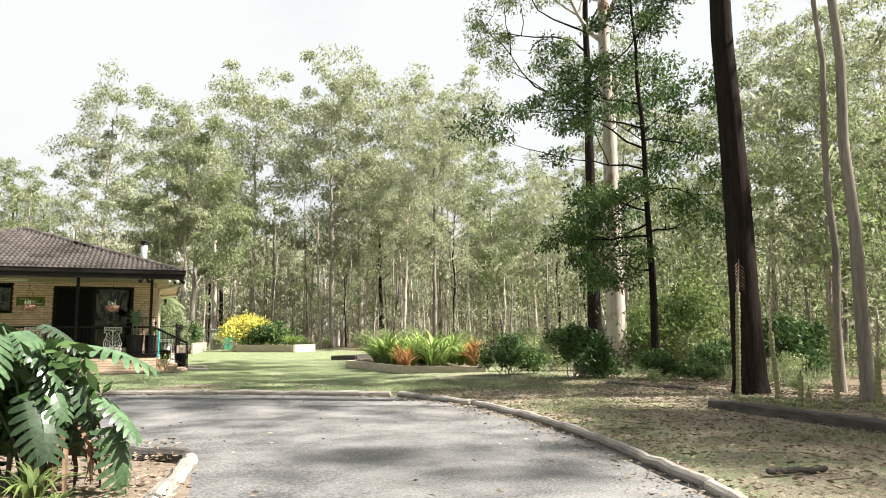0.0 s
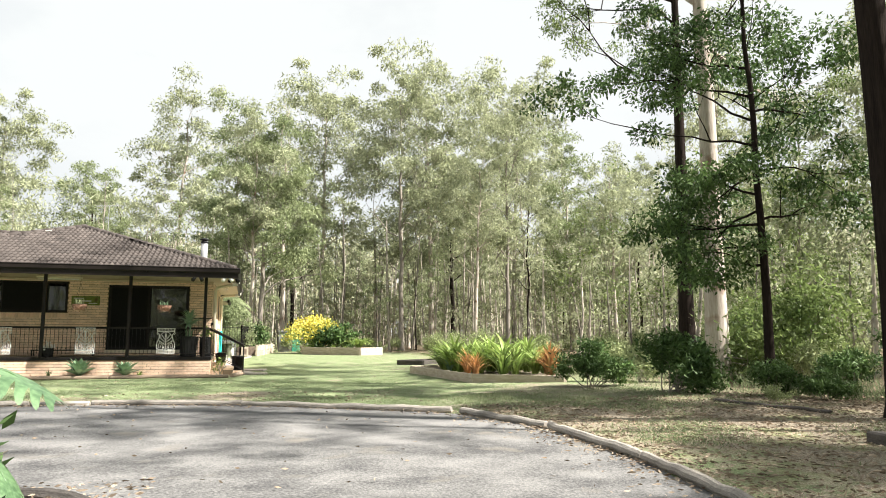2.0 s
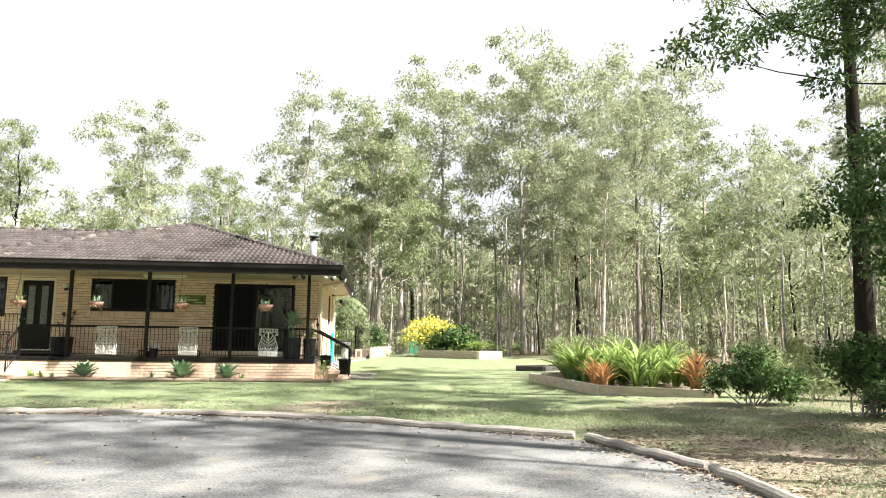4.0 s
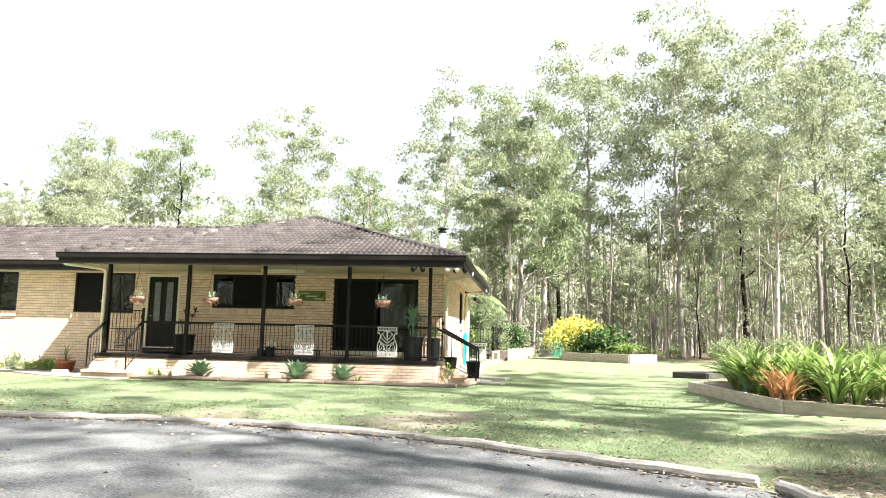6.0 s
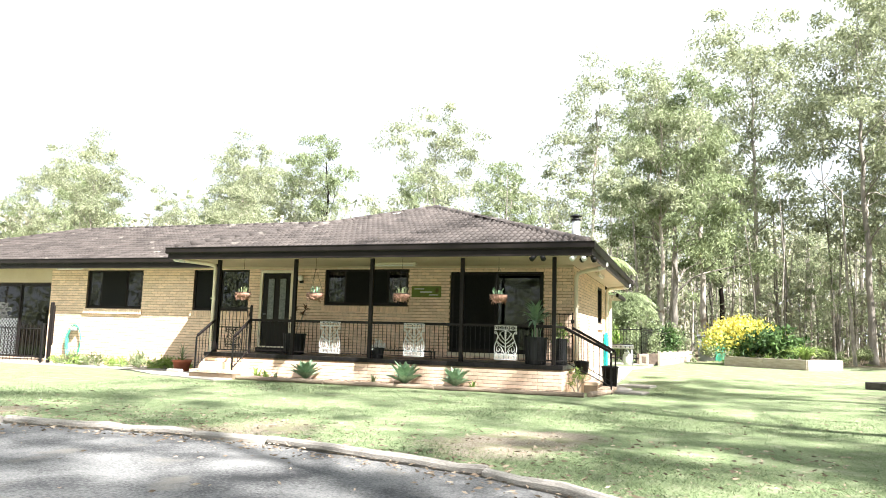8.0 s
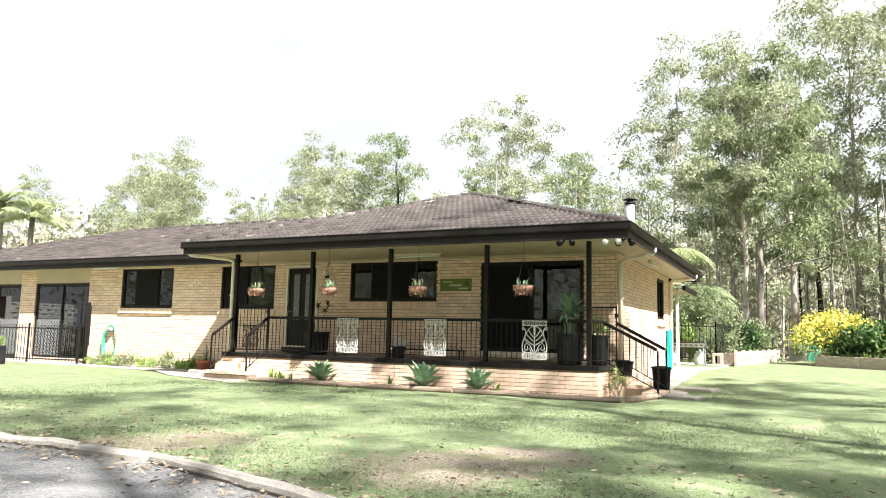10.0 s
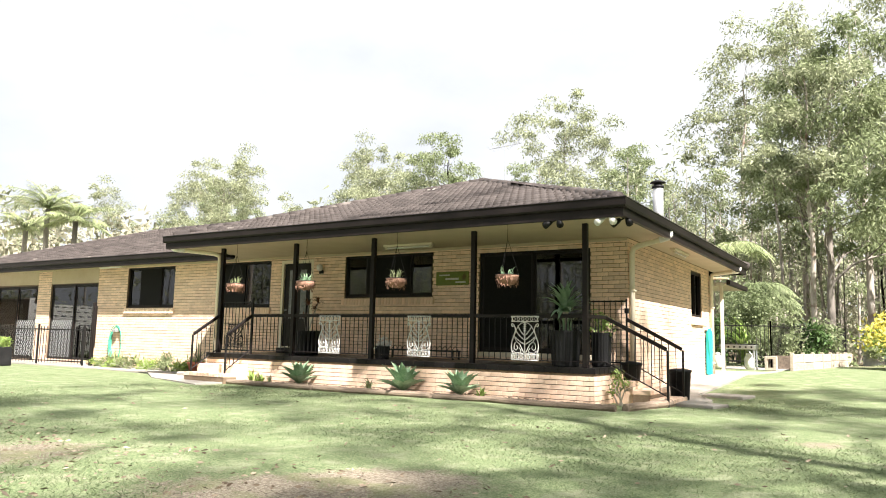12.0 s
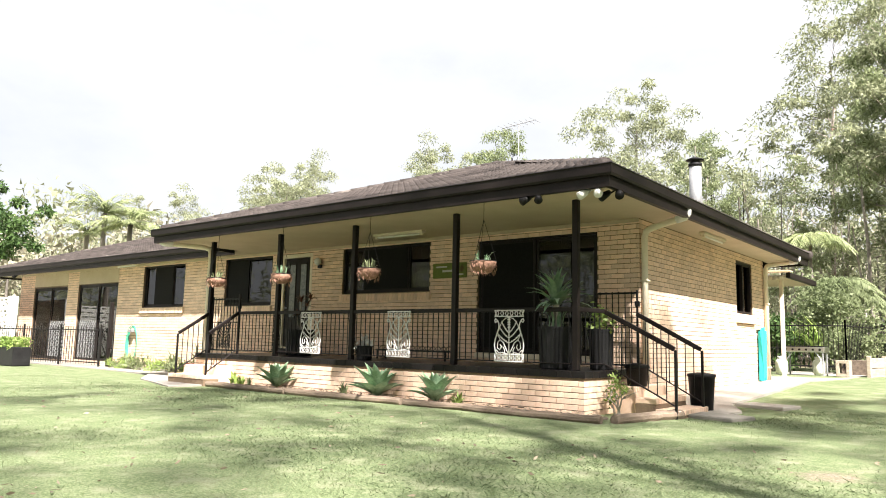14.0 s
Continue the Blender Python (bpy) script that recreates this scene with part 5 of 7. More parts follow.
    lv.leaves(pos, way, np.random.uniform(0.5, 1.1, len(idx)), np.random.uniform(0.22, 0.48, len(idx)), True)
    # dense low growth far back, which closes the view between the stems
    m = 1600
    ta = np.radians(np.random.uniform(-75, 70, m))
    tD = np.random.uniform(84, 104, m)
    tc = np.stack([tD * np.sin(ta), 8 + tD * np.cos(ta), np.random.beta(1.0, 1.2, m) * 14.0], 1)
    pos = tc[np.repeat(np.arange(m), 55)] + np.random.normal(size=(m * 55, 3)) * np.array([1.5, 1.5, 0.8])
    pos[:, 2] = np.maximum(pos[:, 2], 0.2)
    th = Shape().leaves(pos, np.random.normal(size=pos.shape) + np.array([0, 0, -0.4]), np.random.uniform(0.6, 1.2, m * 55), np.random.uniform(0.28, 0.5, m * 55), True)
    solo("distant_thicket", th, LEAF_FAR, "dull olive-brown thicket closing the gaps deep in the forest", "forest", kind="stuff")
    # understorey between the stems of the wood's edge
    m = 1700
    ux, uy = np.random.uniform(-30, 48, m), np.random.uniform(54, 88, m)
    side = np.random.uniform(size=m) < 0.30
    ux, uy = np.where(side, np.random.uniform(19, 46, m), ux), np.where(side, np.random.uniform(14, 52, m), uy)
    uz = 0.6 + np.random.beta(1.2, 1.2, m) * np.where(side, 9.0, 12.0)
    idx = np.repeat(np.arange(m), 64)
    pos = np.stack([ux, uy, uz], 1)[idx] + np.random.normal(size=(m * 64, 3)) * np.array([0.75, 0.75, 0.42])
    pos[:, 2] = np.maximum(pos[:, 2], 0.3)
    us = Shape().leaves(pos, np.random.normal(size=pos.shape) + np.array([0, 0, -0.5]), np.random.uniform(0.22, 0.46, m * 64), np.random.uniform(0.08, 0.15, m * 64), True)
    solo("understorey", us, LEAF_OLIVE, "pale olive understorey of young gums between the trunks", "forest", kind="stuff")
    m = 330
    cc = np.stack([np.random.uniform(17, 40, m), np.random.uniform(10, 42, m), 2.0 + np.random.beta(1.1, 1.5, m) * 7.5], 1)
    pos = cc[np.repeat(np.arange(m), 80)] + np.random.normal(size=(m * 80, 3)) * np.array([0.6, 0.6, 0.34])
    pos[:, 2] = np.maximum(pos[:, 2], 0.4)
    us = Shape().leaves(pos, np.random.normal(size=pos.shape) + np.array([0, 0, -0.5]), np.random.uniform(0.14, 0.30, m * 80), np.random.uniform(0.05, 0.09, m * 80), True)
    solo("understorey", us, LEAF_MID, "green understorey of young trees between the near trunks", "forest", kind="stuff")
    solo("distant_trunks", stems, BARK_FAR, "many thin grey trunks deep in the forest", "forest", kind="stuff", smooth=True)
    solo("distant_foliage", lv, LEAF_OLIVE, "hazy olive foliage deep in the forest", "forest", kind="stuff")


def build_near_trees():
    t = tree("gum_tree", 51, 20.5, 0.28, 0.41, 4.6, 22, BARK_PALE, LEAF_MID, "big smooth pale gum tree with a scar up its trunk", per_tip=210, size=(0.125, 0.045), clump=0.52, gap=0.72, thin=0.8, lean=(-0.012, 0.0), sides=16, flare=1.35, wobble=0.008)
    t.matrix_basis = pose(12.15, 17.1, gz(12.15, 17.1))
    t = tree("ironbark_tree", 52, 17.0, 0.25, 0.50, 3.9, 14, BARK_DARK, LEAF_MID, "dark furrowed ironbark tree at the wood's edge", per_tip=210, size=(0.125, 0.045), clump=0.52, gap=0.72, thin=0.7, lean=(0.0, 0.0), sides=28, furrow=0.06, wobble=0.008)
    t.matrix_basis = pose(14.6, 22.0, gz(14.6, 22.0))
    t = tree("broadleaf_tree", 53, 10.5, 0.10, 0.42, 1.8, 9, BARK_DARK, LEAF_DARK, "slender dark tree with dense deep green leaves", per_tip=230, size=(0.105, 0.045), clump=0.42, gap=0.40, thin=0.45, rise=(0.25, 0.9), furrow=0.05, lean=(-0.022, 0.012), sides=10, hang=0.55, wobble=0.02,
             boughs=((2.5, 142, 1.0, 0), (4.3, 146, 1.2, 0), (3.6, 136, 1.3, -8), (2.9, 140, 1.1, -5), (3.3, 150, 1.5, 5), (3.9, 132, 1.4, 8), (4.9, 142, 2.2, 14), (5.4, 128, 2.3, 20), (5.9, 150, 2.4, 22), (6.5, 138, 2.2, 28), (3.4, -35, 1.0, 10), (4.4, -50, 1.2, 12), (5.6, -20, 1.3, 20)))
    t.matrix_basis = pose(11.0, 13.9, gz(11.0, 13.9))
    t = tree("ironbark_tree", 54, 19.0, 0.255, 0.60, 5.2, 15, BARK_DARK, LEAF_MID, "leaning black ironbark with a scorched furrowed trunk", per_tip=190, size=(0.15, 0.055), clump=0.65, gap=0.8, lean=(-0.03, 0.012), sides=36, furrow=0.09, flare=1.35, wobble=0.006)
    t.matrix_basis = pose(9.75, 9.75, gz(9.75, 9.75))
    t = tree("gum_tree", 55, 16.0, 0.105, 0.45, 3.5, 9, BARK_SLIM, LEAF_OLIVE, "slim smooth grey gum forking high up", per_tip=140, size=(0.14, 0.048), clump=0.55, gap=0.75, lean=(-0.02, 0.02), sides=10, wobble=0.02)
    t.matrix_basis = pose(10.4, 8.05, gz(10.4, 8.05))
    t = tree("gum_tree", 56, 14.0, 0.075, 0.5, 3.0, 8, BARK_SLIM, LEAF_OLIVE, "slim smooth grey gum forking high up", per_tip=140, size=(0.14, 0.048), clump=0.55, gap=0.75, lean=(0.01, 0.0), sides=10, wobble=0.03)
    t.matrix_basis = pose(11.2, 9.2, gz(11.2, 9.2))
    t = tree("broadleaf_tree", 57, 9.0, 0.14, 0.3, 2.6, 14, BARK_GREY, LEAF_DARK, "leafy dark green garden tree beyond the wing", per_tip=190, size=(0.26, 0.12), clump=0.75, gap=0.8, sides=8, hang=0.5)
    t.matrix_basis = pose(-36.5, 29.6, 0.05) @ Matrix.Diagonal((0.85, 0.85, 0.85, 1))
    t = tree("gum_tree", 58, 12.2, 0.20, 0.26, 3.3, 17, BARK_GREY, LEAF_GUM, "big dense grey gum tree behind the pool fence", per_tip=340, size=(0.22, 0.085), clump=0.85, gap=0.95, lean=(0.02, 0.0), sides=9, depth=2, simple=True)
    t.matrix_basis = pose(2.05, 50.0, gz(2.05, 50.0))


def shrub(name, seed, w, h, n, foliage, label, size=(0.12, 0.05), category="shrub", stems=9, hang=0.0, group="", simple=False):
    """A bush: crooked stems and a loose dome of leaves."""
    rr = random.Random(seed)
    np.random.seed(seed)
    t = thing(name, label, category, group=group)
    s, tips = Shape(), []
    for i in range(stems):
        a, e = rr.uniform(0, 6.28), rr.uniform(0.5, 1.4)
        limb(s, rr, Vector((rr.uniform(-.1, .1) * w, rr.uniform(-.1, .1) * w, -0.03)), Vector((math.cos(a) * math.cos(e), math.sin(a) * math.cos(e), math.sin(e))), h * rr.uniform(0.45, 0.75), 0.02, 1, tips, 0.0, 5)
    part("woody_base", s, BARK_GREY, t)
    c = np.array([tuple(q) for q in tips])
    c = c * np.array([w / max(1e-3, np.ptp(c[:, 0])), w / max(1e-3, np.ptp(c[:, 1])), h / max(1e-3, c[:, 2].max()) * 0.9])
    k = max(4, n // len(c))
    idx = np.repeat(np.arange(len(c)), k)
    pos = c[idx] + np.random.normal(size=(len(idx), 3)) * np.array([w * 0.10, w * 0.10, h * 0.09])
    pos[:, 2] = np.maximum(pos[:, 2], 0.03)
    way = np.random.normal(size=(len(idx), 3)) + np.array([0, 0, 0.35 - hang])
    sc = np.random.uniform(0.6, 1.3, len(idx))
    part("foliage", Shape().leaves(pos, way, sc * size[0], sc * size[1], simple), foliage, t)
    return t


def strap_plant(name, seed, n, reach, height, width, material, label, category="plant", group="", sag=0.22):
    rr = random.Random(seed)
    s = Shape()
    for i in range(n):
        a, e = rr.uniform(0, 6.28), rr.uniform(0.1, 1.0)
        r = reach * rr.uniform(0.5, 1.0) * (1.1 - 0.5 * e)
        b = (0.08 * math.cos(a) * rr.random(), 0.08 * math.sin(a) * rr.random(), 0.0)
        s.blade(b, (r * math.cos(a), r * math.sin(a), height * (0.35 + 0.65 * e) * rr.uniform(0.75, 1.05)), width, sag)
    t = thing(name, label, category, group=group)
    part("foliage", s, material, t, "", True)
    return t


def agave(seed, size):
    rr = random.Random(seed)
    t = thing("agave", "blue-green agave rosette in the mulched strip before the veranda", "agave", group="agaves before the veranda")
    lm = Shape().blade((0, 0, 0.02), (1.0, 0, 0.0), 0.56, 0.10, 0.22, 6).mesh("leaf", LEAF_AGAVE, True)
    for i in range(26):
        ring = i // 8
        a = i * 2.399 + rr.uniform(-0.2, 0.2)
        el = (24, 46, 64, 80)[min(ring, 3)] + rr.uniform(-7, 7)
        L = size * (0.95, 1.0, 0.95, 0.8)[min(ring, 3)] * rr.uniform(0.88, 1.08)
        o = part("leaf", lm, LEAF_AGAVE, t)
        o.matrix_basis = pose(0, 0, 0.06, 0, -el, math.degrees(a)) @ Matrix.Diagonal((L, L * 0.85, L, 1))
    return t


# ---- garden beds, plants, loose things ----
def sleeper_bed(name, pts, h, label, material, closed=True):
    """A raised bed of timber sleepers on edge, with soil inside."""
    t = thing(name, label, "garden bed", (pts[0][0], pts[0][1], gz(*pts[0]) - 0.03))
    o = Vector(t.location)
    ring = pts + [pts[0]] if closed else pts
    for (ax, ay), (bx, by) in zip(ring, ring[1:]):
        L = math.hypot(bx - ax, by - ay)
        n = max(1, round(L / 2.4))
        for i in range(n):
            l = L / n - 0.012
            s = Shape().box(0, l, -0.04, 0.04, 0, h, 0.012)
            for k in range(len(s.v)):
                v = Vector(s.v[k])
                s.v[k] = tuple(v + Vector((0, 0.01 * noise.noise(v * 3 + Vector((ax, i, 0))), 0.008 * noise.noise(v * 2 + Vector((by, i, 4))))))
            ob = part("sleeper", s, material, t)
            u = i / n
            x, y = ax + (bx - ax) * u, ay + (by - ay) * u
            ob.matrix_basis = pose(x - o.x, y - o.y, 0, 0, 0, math.degrees(math.atan2(by - ay, bx - ax)))
    s = Shape()
    s.v = [(x - o.x, y - o.y, h * 0.72) for x, y in pts]
    s.f = [tuple(range(len(pts)))]
    part("soil", s, MULCH, t, "dark mulch")
    return t


def put(t, x, y, z=None, scale=1.0, turn=0.0):
    t.matrix_basis = pose(x, y, gz(x, y) if z is None else z, 0, 0, turn) @ Matrix.Diagonal((scale, scale, scale, 1))
    return t


def scatter(protos, spots):
    """Puts copies of a few plants at many spots (x, y, z, scale)."""
    used, rr = set(), random.Random(len(spots))
    for x, y, z, sc in spots:
        p = protos[rr.randrange(len(protos))]
        m = pose(x, y, z, 0, 0, rr.uniform(0, 360)) @ Matrix.Diagonal((sc, sc, sc, 1))
        if p.name in used:
            copy_thing(p, m)
        else:
            used.add(p.name)
            p.matrix_basis = m
    for p in protos:
        if p.name not in used:
            x, y, z, sc = spots[0]
            p.matrix_basis = pose(x + 0.3, y + 0.2, z) @ Matrix.Diagonal((sc, sc, sc, 1))


def build_beds():
    rr = random.Random(9)
    # long bed of strap-leaved lilies
    sleeper_bed("raised_bed", [(6.5, 25.4), (6.87, 19.9), (8.85, 18.6), (10.2, 24.0), (8.4, 26.8)], 0.27, "raised timber sleeper bed of strap-leaved lilies and bromeliads", SLEEPER)
    lil = [strap_plant("lily", 200 + i, 34, 0.9, 0.82, 0.095, (LEAF_BRIGHT, LEAF_PALE, LEAF_BRIGHT)[i], "clump of arching bright green strap leaves in the raised bed", group="lilies in the raised bed") for i in range(3)]
    spots = []
    for i in range(70):
        x, y = rr.uniform(7.0, 9.6), rr.uniform(19.5, 26.0)
        if y > 19.9 - (x - 6.87) * 0.62 and x < 8.7 + (y - 18.6) * 0.2 and math.hypot(x - 7.0, y - 20.6) > 0.75 and math.hypot(x - 8.75, y - 19.2) > 0.6:
            spots.append((x, y, gz(x, y) + 0.15, rr.uniform(0.85, 1.25)))
    scatter(lil, spots)
    brom = [strap_plant("bromeliad", 210, 40, 0.55, 0.7, 0.07, LEAF_RUST, "rust-orange strap-leaved bromeliad clump in the raised bed", group="orange bromeliads")]
    scatter(brom, [(7.0, 20.8, 0.25, 1.1), (7.1, 20.35, 0.25, 0.95), (8.65, 19.05, 0.3, 1.15), (8.8, 19.35, 0.3, 1.2), (8.95, 19.9, 0.3, 1.0)])
    ag = strap_plant("agave", 212, 26, 0.45, 0.5, 0.09, LEAF_AGAVE, "pale grey-green agave in the raised bed", "agave")
    put(ag, 6.95, 22.3, 0.25)
    # bed of the yellow bush
    sleeper_bed("raised_bed", [(4.25, 42.6), (7.0, 39.6), (8.4, 41.0), (5.6, 44.8)], 0.42, "raised pale timber sleeper bed with a yellow flowering bush", SLEEPER)
    y1 = shrub("flowering_bush", 220, 3.0, 2.1, 2600, LEAF_BRIGHT, "rounded bush covered in yellow flowers", (0.16, 0.07))
    np.random.seed(221)
    a, e = np.random.uniform(0, 2 * np.pi, 2600), np.random.uniform(0.15, 1.5, 2600)
    lump = 1 + 0.16 * np.sin(a * 5 + e * 3) + 0.1 * np.sin(a * 11 - e * 7)
    pos = np.stack([1.65 * np.cos(a) * np.cos(e) * lump, 1.65 * np.sin(a) * np.cos(e) * lump, 0.75 + 1.45 * np.sin(e) * lump * 0.85], 1) + np.random.normal(size=(2600, 3)) * 0.14
    part("blossom", Shape().leaves(pos, np.random.normal(size=(2600, 3)) + np.array([0, 0, 0.4]), np.random.uniform(0.11, 0.21, 2600), np.random.uniform(0.08, 0.14, 2600)), FLOWER, y1, "dense yellow blossom")
    put(y1, 4.95, 43.9, 0.30, 0.9)
    put(shrub("garden_shrub", 223, 2.4, 1.7, 2600, LEAF_DARK, "dense dark green broad-leaved shrub in the raised bed", (0.24, 0.12)), 5.95, 42.2, 0.45, 0.85)
    cyc = [strap_plant("cycad", 224, 90, 1.5, 1.0, 0.10, LEAF_BRIGHT, "arching bright green cycad in the raised bed", "cycad", sag=0.3)]
    scatter(cyc, [(7.05, 40.6, 0.5, 0.85)])
    low = [strap_plant("lily", 225, 24, 0.5, 0.5, 0.08, LEAF_BRIGHT, "low bright green strap-leaved plant at the bed's edge")]
    scatter(low, [(4.8, 42.5, 0.5, 1.0), (5.3, 41.9, 0.5, 0.9), (5.8, 41.4, 0.5, 1.0), (6.4, 40.7, 0.5, 0.8)])
    s = sleeper_bed("raised_bed", [(7.3, 31.6), (8.2, 30.8), (9.8, 32.0), (8.9, 33.0)], 0.24, "low dark timber bed edge on the lawn", OLDSLEEPER)
    # shrubs along the wood's edge
    sh = [shrub("woodland_shrub", 240 + i, 1.5, 1.35, (5600, 5600, 2600)[i], (LEAF_DARK, LEAF_DARK, LEAF_PALE)[i], ("dense dark green rounded shrub at the wood's edge", "dark glossy green shrub at the wood's edge", "pale green wispy shrub at the wood's edge")[i], (0.12, 0.055), group="shrubs at the wood's edge", simple=True) for i in range(3)]
    used = set()
    for x, y, k, sc in ((8.8, 17.1, 0, 1.0), (9.45, 14.9, 1, 1.15), (10.3, 15.3, 0, 0.7), (10.6, 13.4, 1, 0.7), (11.0, 12.6, 0, 0.7), (12.4, 13.4, 1, 0.9), (10.6, 18.0, 2, 0.8), (12.0, 20.0, 2, 1.0), (13.2, 15.2, 2, 1.5), (13.6, 17.5, 2, 1.6), (14.2, 13.2, 1, 1.5), (15.0, 16.2, 2, 1.7), (10.9, 22.0, 2, 0.7), (11.6, 25.0, 2, 0.8), (15.5, 11.5, 2, 1.2), (12.8, 11.9, 2, 0.9), (13.0, 23.5, 2, 1.4), (16.5, 19.5, 1, 1.8), (17.0, 14.5, 2, 1.8), (14.5, 26.5, 2, 1.5), (10.3, 9.2, 2, 0.5), (9.7, 12.2, 2, 0.5)):
        place(sh[k], used, x, y, sc * 0.78, rr.uniform(0, 360))
    big = shrub("woodland_shrub", 247, 2.6, 2.9, 5200, LEAF_MID, "tall leafy sunlit green shrub behind the trees", (0.15, 0.06), stems=14, simple=True)
    put(big, 13.6, 16.4)
    copy_thing(big, pose(14.2, 18.2, gz(14.2, 18.2), 0, 0, 120) @ Matrix.Diagonal((0.9, 0.9, 0.8, 1)))
    for i in range(34):
        x, y = rr.uniform(-30, 36), rr.uniform(47, 62)
        if x > -12 or y > 54:
            place(sh[2], used, x, y, rr.uniform(0.7, 1.5), rr.uniform(0, 360))
    for i in range(20):
        place(sh[2], used, rr.uniform(16, 34), rr.uniform(8, 44), rr.uniform(0.8, 1.7), rr.uniform(0, 360))
    for i in range(16):
        place(sh[2], used, rr.uniform(11.5, 21), rr.uniform(28, 44), rr.uniform(0.8, 1.6), rr.uniform(0, 360))


def fan_palm(seed, h, n, reach, material, label, trunk_r=0.1, droop=0.55, lift=-0.1):
    """A feather palm: ringed trunk, arching fronds of narrow leaflets."""
    rr = random.Random(seed)
    t = thing("palm_tree", label, "palm")
    pts = [(0, 0, -0.1)] + [(0.04 * math.sin(i), 0.03 * math.cos(i * 1.7), h * i / 6) for i in range(1, 7)]
    part("trunk", Shape().tube(pts, [trunk_r * 1.4] + [trunk_r] * 6, 10), BARK_GREY, t, "", True)
    s = Shape()
    for i in range(n):
        a, e = i * 2.4 + rr.uniform(-0.2, 0.2), rr.uniform(lift, 1.3)
        L = reach * rr.uniform(0.8, 1.1)
        spine, k = [], 12
        for j in range(k + 1):
            u = j / k
            r = L * u * math.cos(e * (1 - 0.3 * u))
            spine.append(Vector((r * math.cos(a), r * math.sin(a), h + L * u * math.sin(e) - droop * L * u * u)))
        s.tube(spine, [0.03 * (1 - 0.8 * j / k) for j in range(k + 1)], 4, False)
        for j in range(2, k + 1):
            d = (spine[j] - spine[j - 1]).normalized()
            side = d.cross(Vector((0, 0, 1))).normalized()
            for sg in (1, -1):
                for q in (0, 0.25, 0.5, 0.75):
                    b = spine[j - 1].lerp(spine[j], q)
                    l = 0.62 * math.sin(math.pi * (0.12 + 0.8 * j / k)) * reach / 2.4
                    s.blade(b, b + (side * sg * 0.75 + d * 0.6 + Vector((0, 0, -0.35 - 0.5 * rr.random()))) * l * rr.uniform(0.8, 1.1), 0.04, 0.05, 0.1, 2)
    part("foliage", s, material, t)
    return t


def build_monstera():
    """Large split-leaved plant beside the drive: stalks and cut leaves over dry skirts."""
    t = thing("monstera", "large split-leaved monstera with dry brown leaf bases beside the drive", "plant", (-0.45, 5.98, 0.08))
    rr = random.Random(70)
    lm = Shape()
    k = 8
    for sg in (1, -1):
        for j in range(k):
            u = (j + 0.5) / k
            w = 0.46 * math.sin(math.pi * (0.24 + 0.70 * u)) ** 0.7
            b, x = len(lm.v), 0.94 * u
            for r, wide in ((0.0, 1.0), (0.42, 1.06), (0.55, 0.86), (0.86, 0.74), (1.0, 0.30)):
                c = x + (0.75 * u - 0.18) * w * r ** 1.4
                hw = 0.47 / k * wide
                z = 0.03 + 0.05 * r - 0.42 * w * r * r
                lm.v += [(c - hw, sg * w * r, z), (c + hw, sg * w * r, z - 0.012 * r)]
            for r in range(4):
                q = (b + 2 * r, b + 2 * r + 1, b + 2 * r + 3, b + 2 * r + 2)
                lm.f.append(q if sg > 0 else q[::-1])
    lm.tube([(-0.06, 0, 0.03), (0.5, 0, 0.034), (1.0, 0, 0.03)], [0.016, 0.011, 0.004], 5)
    me = lm.mesh("leaf", LEAF_MON, True)
    # bend each leaf over its length
    for v in me.vertices:
        v.co.z -= 0.30 * max(0, v.co.x) ** 2
    # stalk end: x, y, z, leaf size, heading, pitch
    for x, y, z, L, a, p in ((0.30, 0.05, 1.04, 0.54, -14, 6), (0.42, -0.05, 0.66, 0.44, -25, 30), (0.50, -0.10, 0.46, 0.50, -35, 66),
                             (0.0, 0.10, 1.20, 0.36, -20, 22), (-0.05, -0.10, 1.05, 0.38, -30, 34), (0.14, 0.10, 0.90, 0.36, -8, 42), (0.04, -0.15, 0.85, 0.38, -40, 45), (0.22, 0.0, 0.78, 0.36, -18, 52), (0.0, 0.20, 1.02, 0.40, 12, 30),
                             (0.12, 0.20, 0.72, 0.46, -30, 52), (0.0, -0.20, 0.72, 0.50, -60, 50), (-0.15, 0.0, 1.15, 0.40, -50, 20), (-0.30, 0.2, 1.2, 0.5, 140, 18), (-0.35, -0.2, 1.15, 0.6, -80, 25), (0.0, 0.35, 0.95, 0.45, 60, 22), (-0.55, -0.3, 0.85, 0.6, -120, 25), (-0.6, 0.1, 1.0, 0.6, 180, 20)):
        part("stalk", Shape().tube([(rr.uniform(-.1, .1), rr.uniform(-.1, .1), 0), (x * 0.4, y * 0.4, z * 0.7), (x, y, z)], [0.015, 0.012, 0.008], 6), LEAF_MON, t, "", True)
        part("leaf", me, LEAF_MON, t, "glossy green leaf cut into fingers").matrix_basis = pose(x, y, z, rr.uniform(-12, 12), p, a) @ Matrix.Diagonal((L, L * 0.8, L, 1))
    for i in range(30):
        a, z, r = rr.uniform(0, 6.28), rr.uniform(0.3, 0.62), rr.uniform(0.12, 0.36)
        part("dry_leaf", Shape().blade((0.2 + 0.08 * math.cos(a), 0.08 * math.sin(a), z), (0.22 + 0.8 * r * math.cos(a), r * math.sin(a), z - rr.uniform(0.2, 0.5)), 0.05, 0.25), DRY_BROWN, t, "dry brown hanging leaf base")
    put(shrub("garden_shrub", 79, 0.75, 1.0, 1500, LEAF_DARK, "dark green leafy shrub round the monstera", (0.16, 0.07), stems=6), -0.62, 6.2, 0.08)
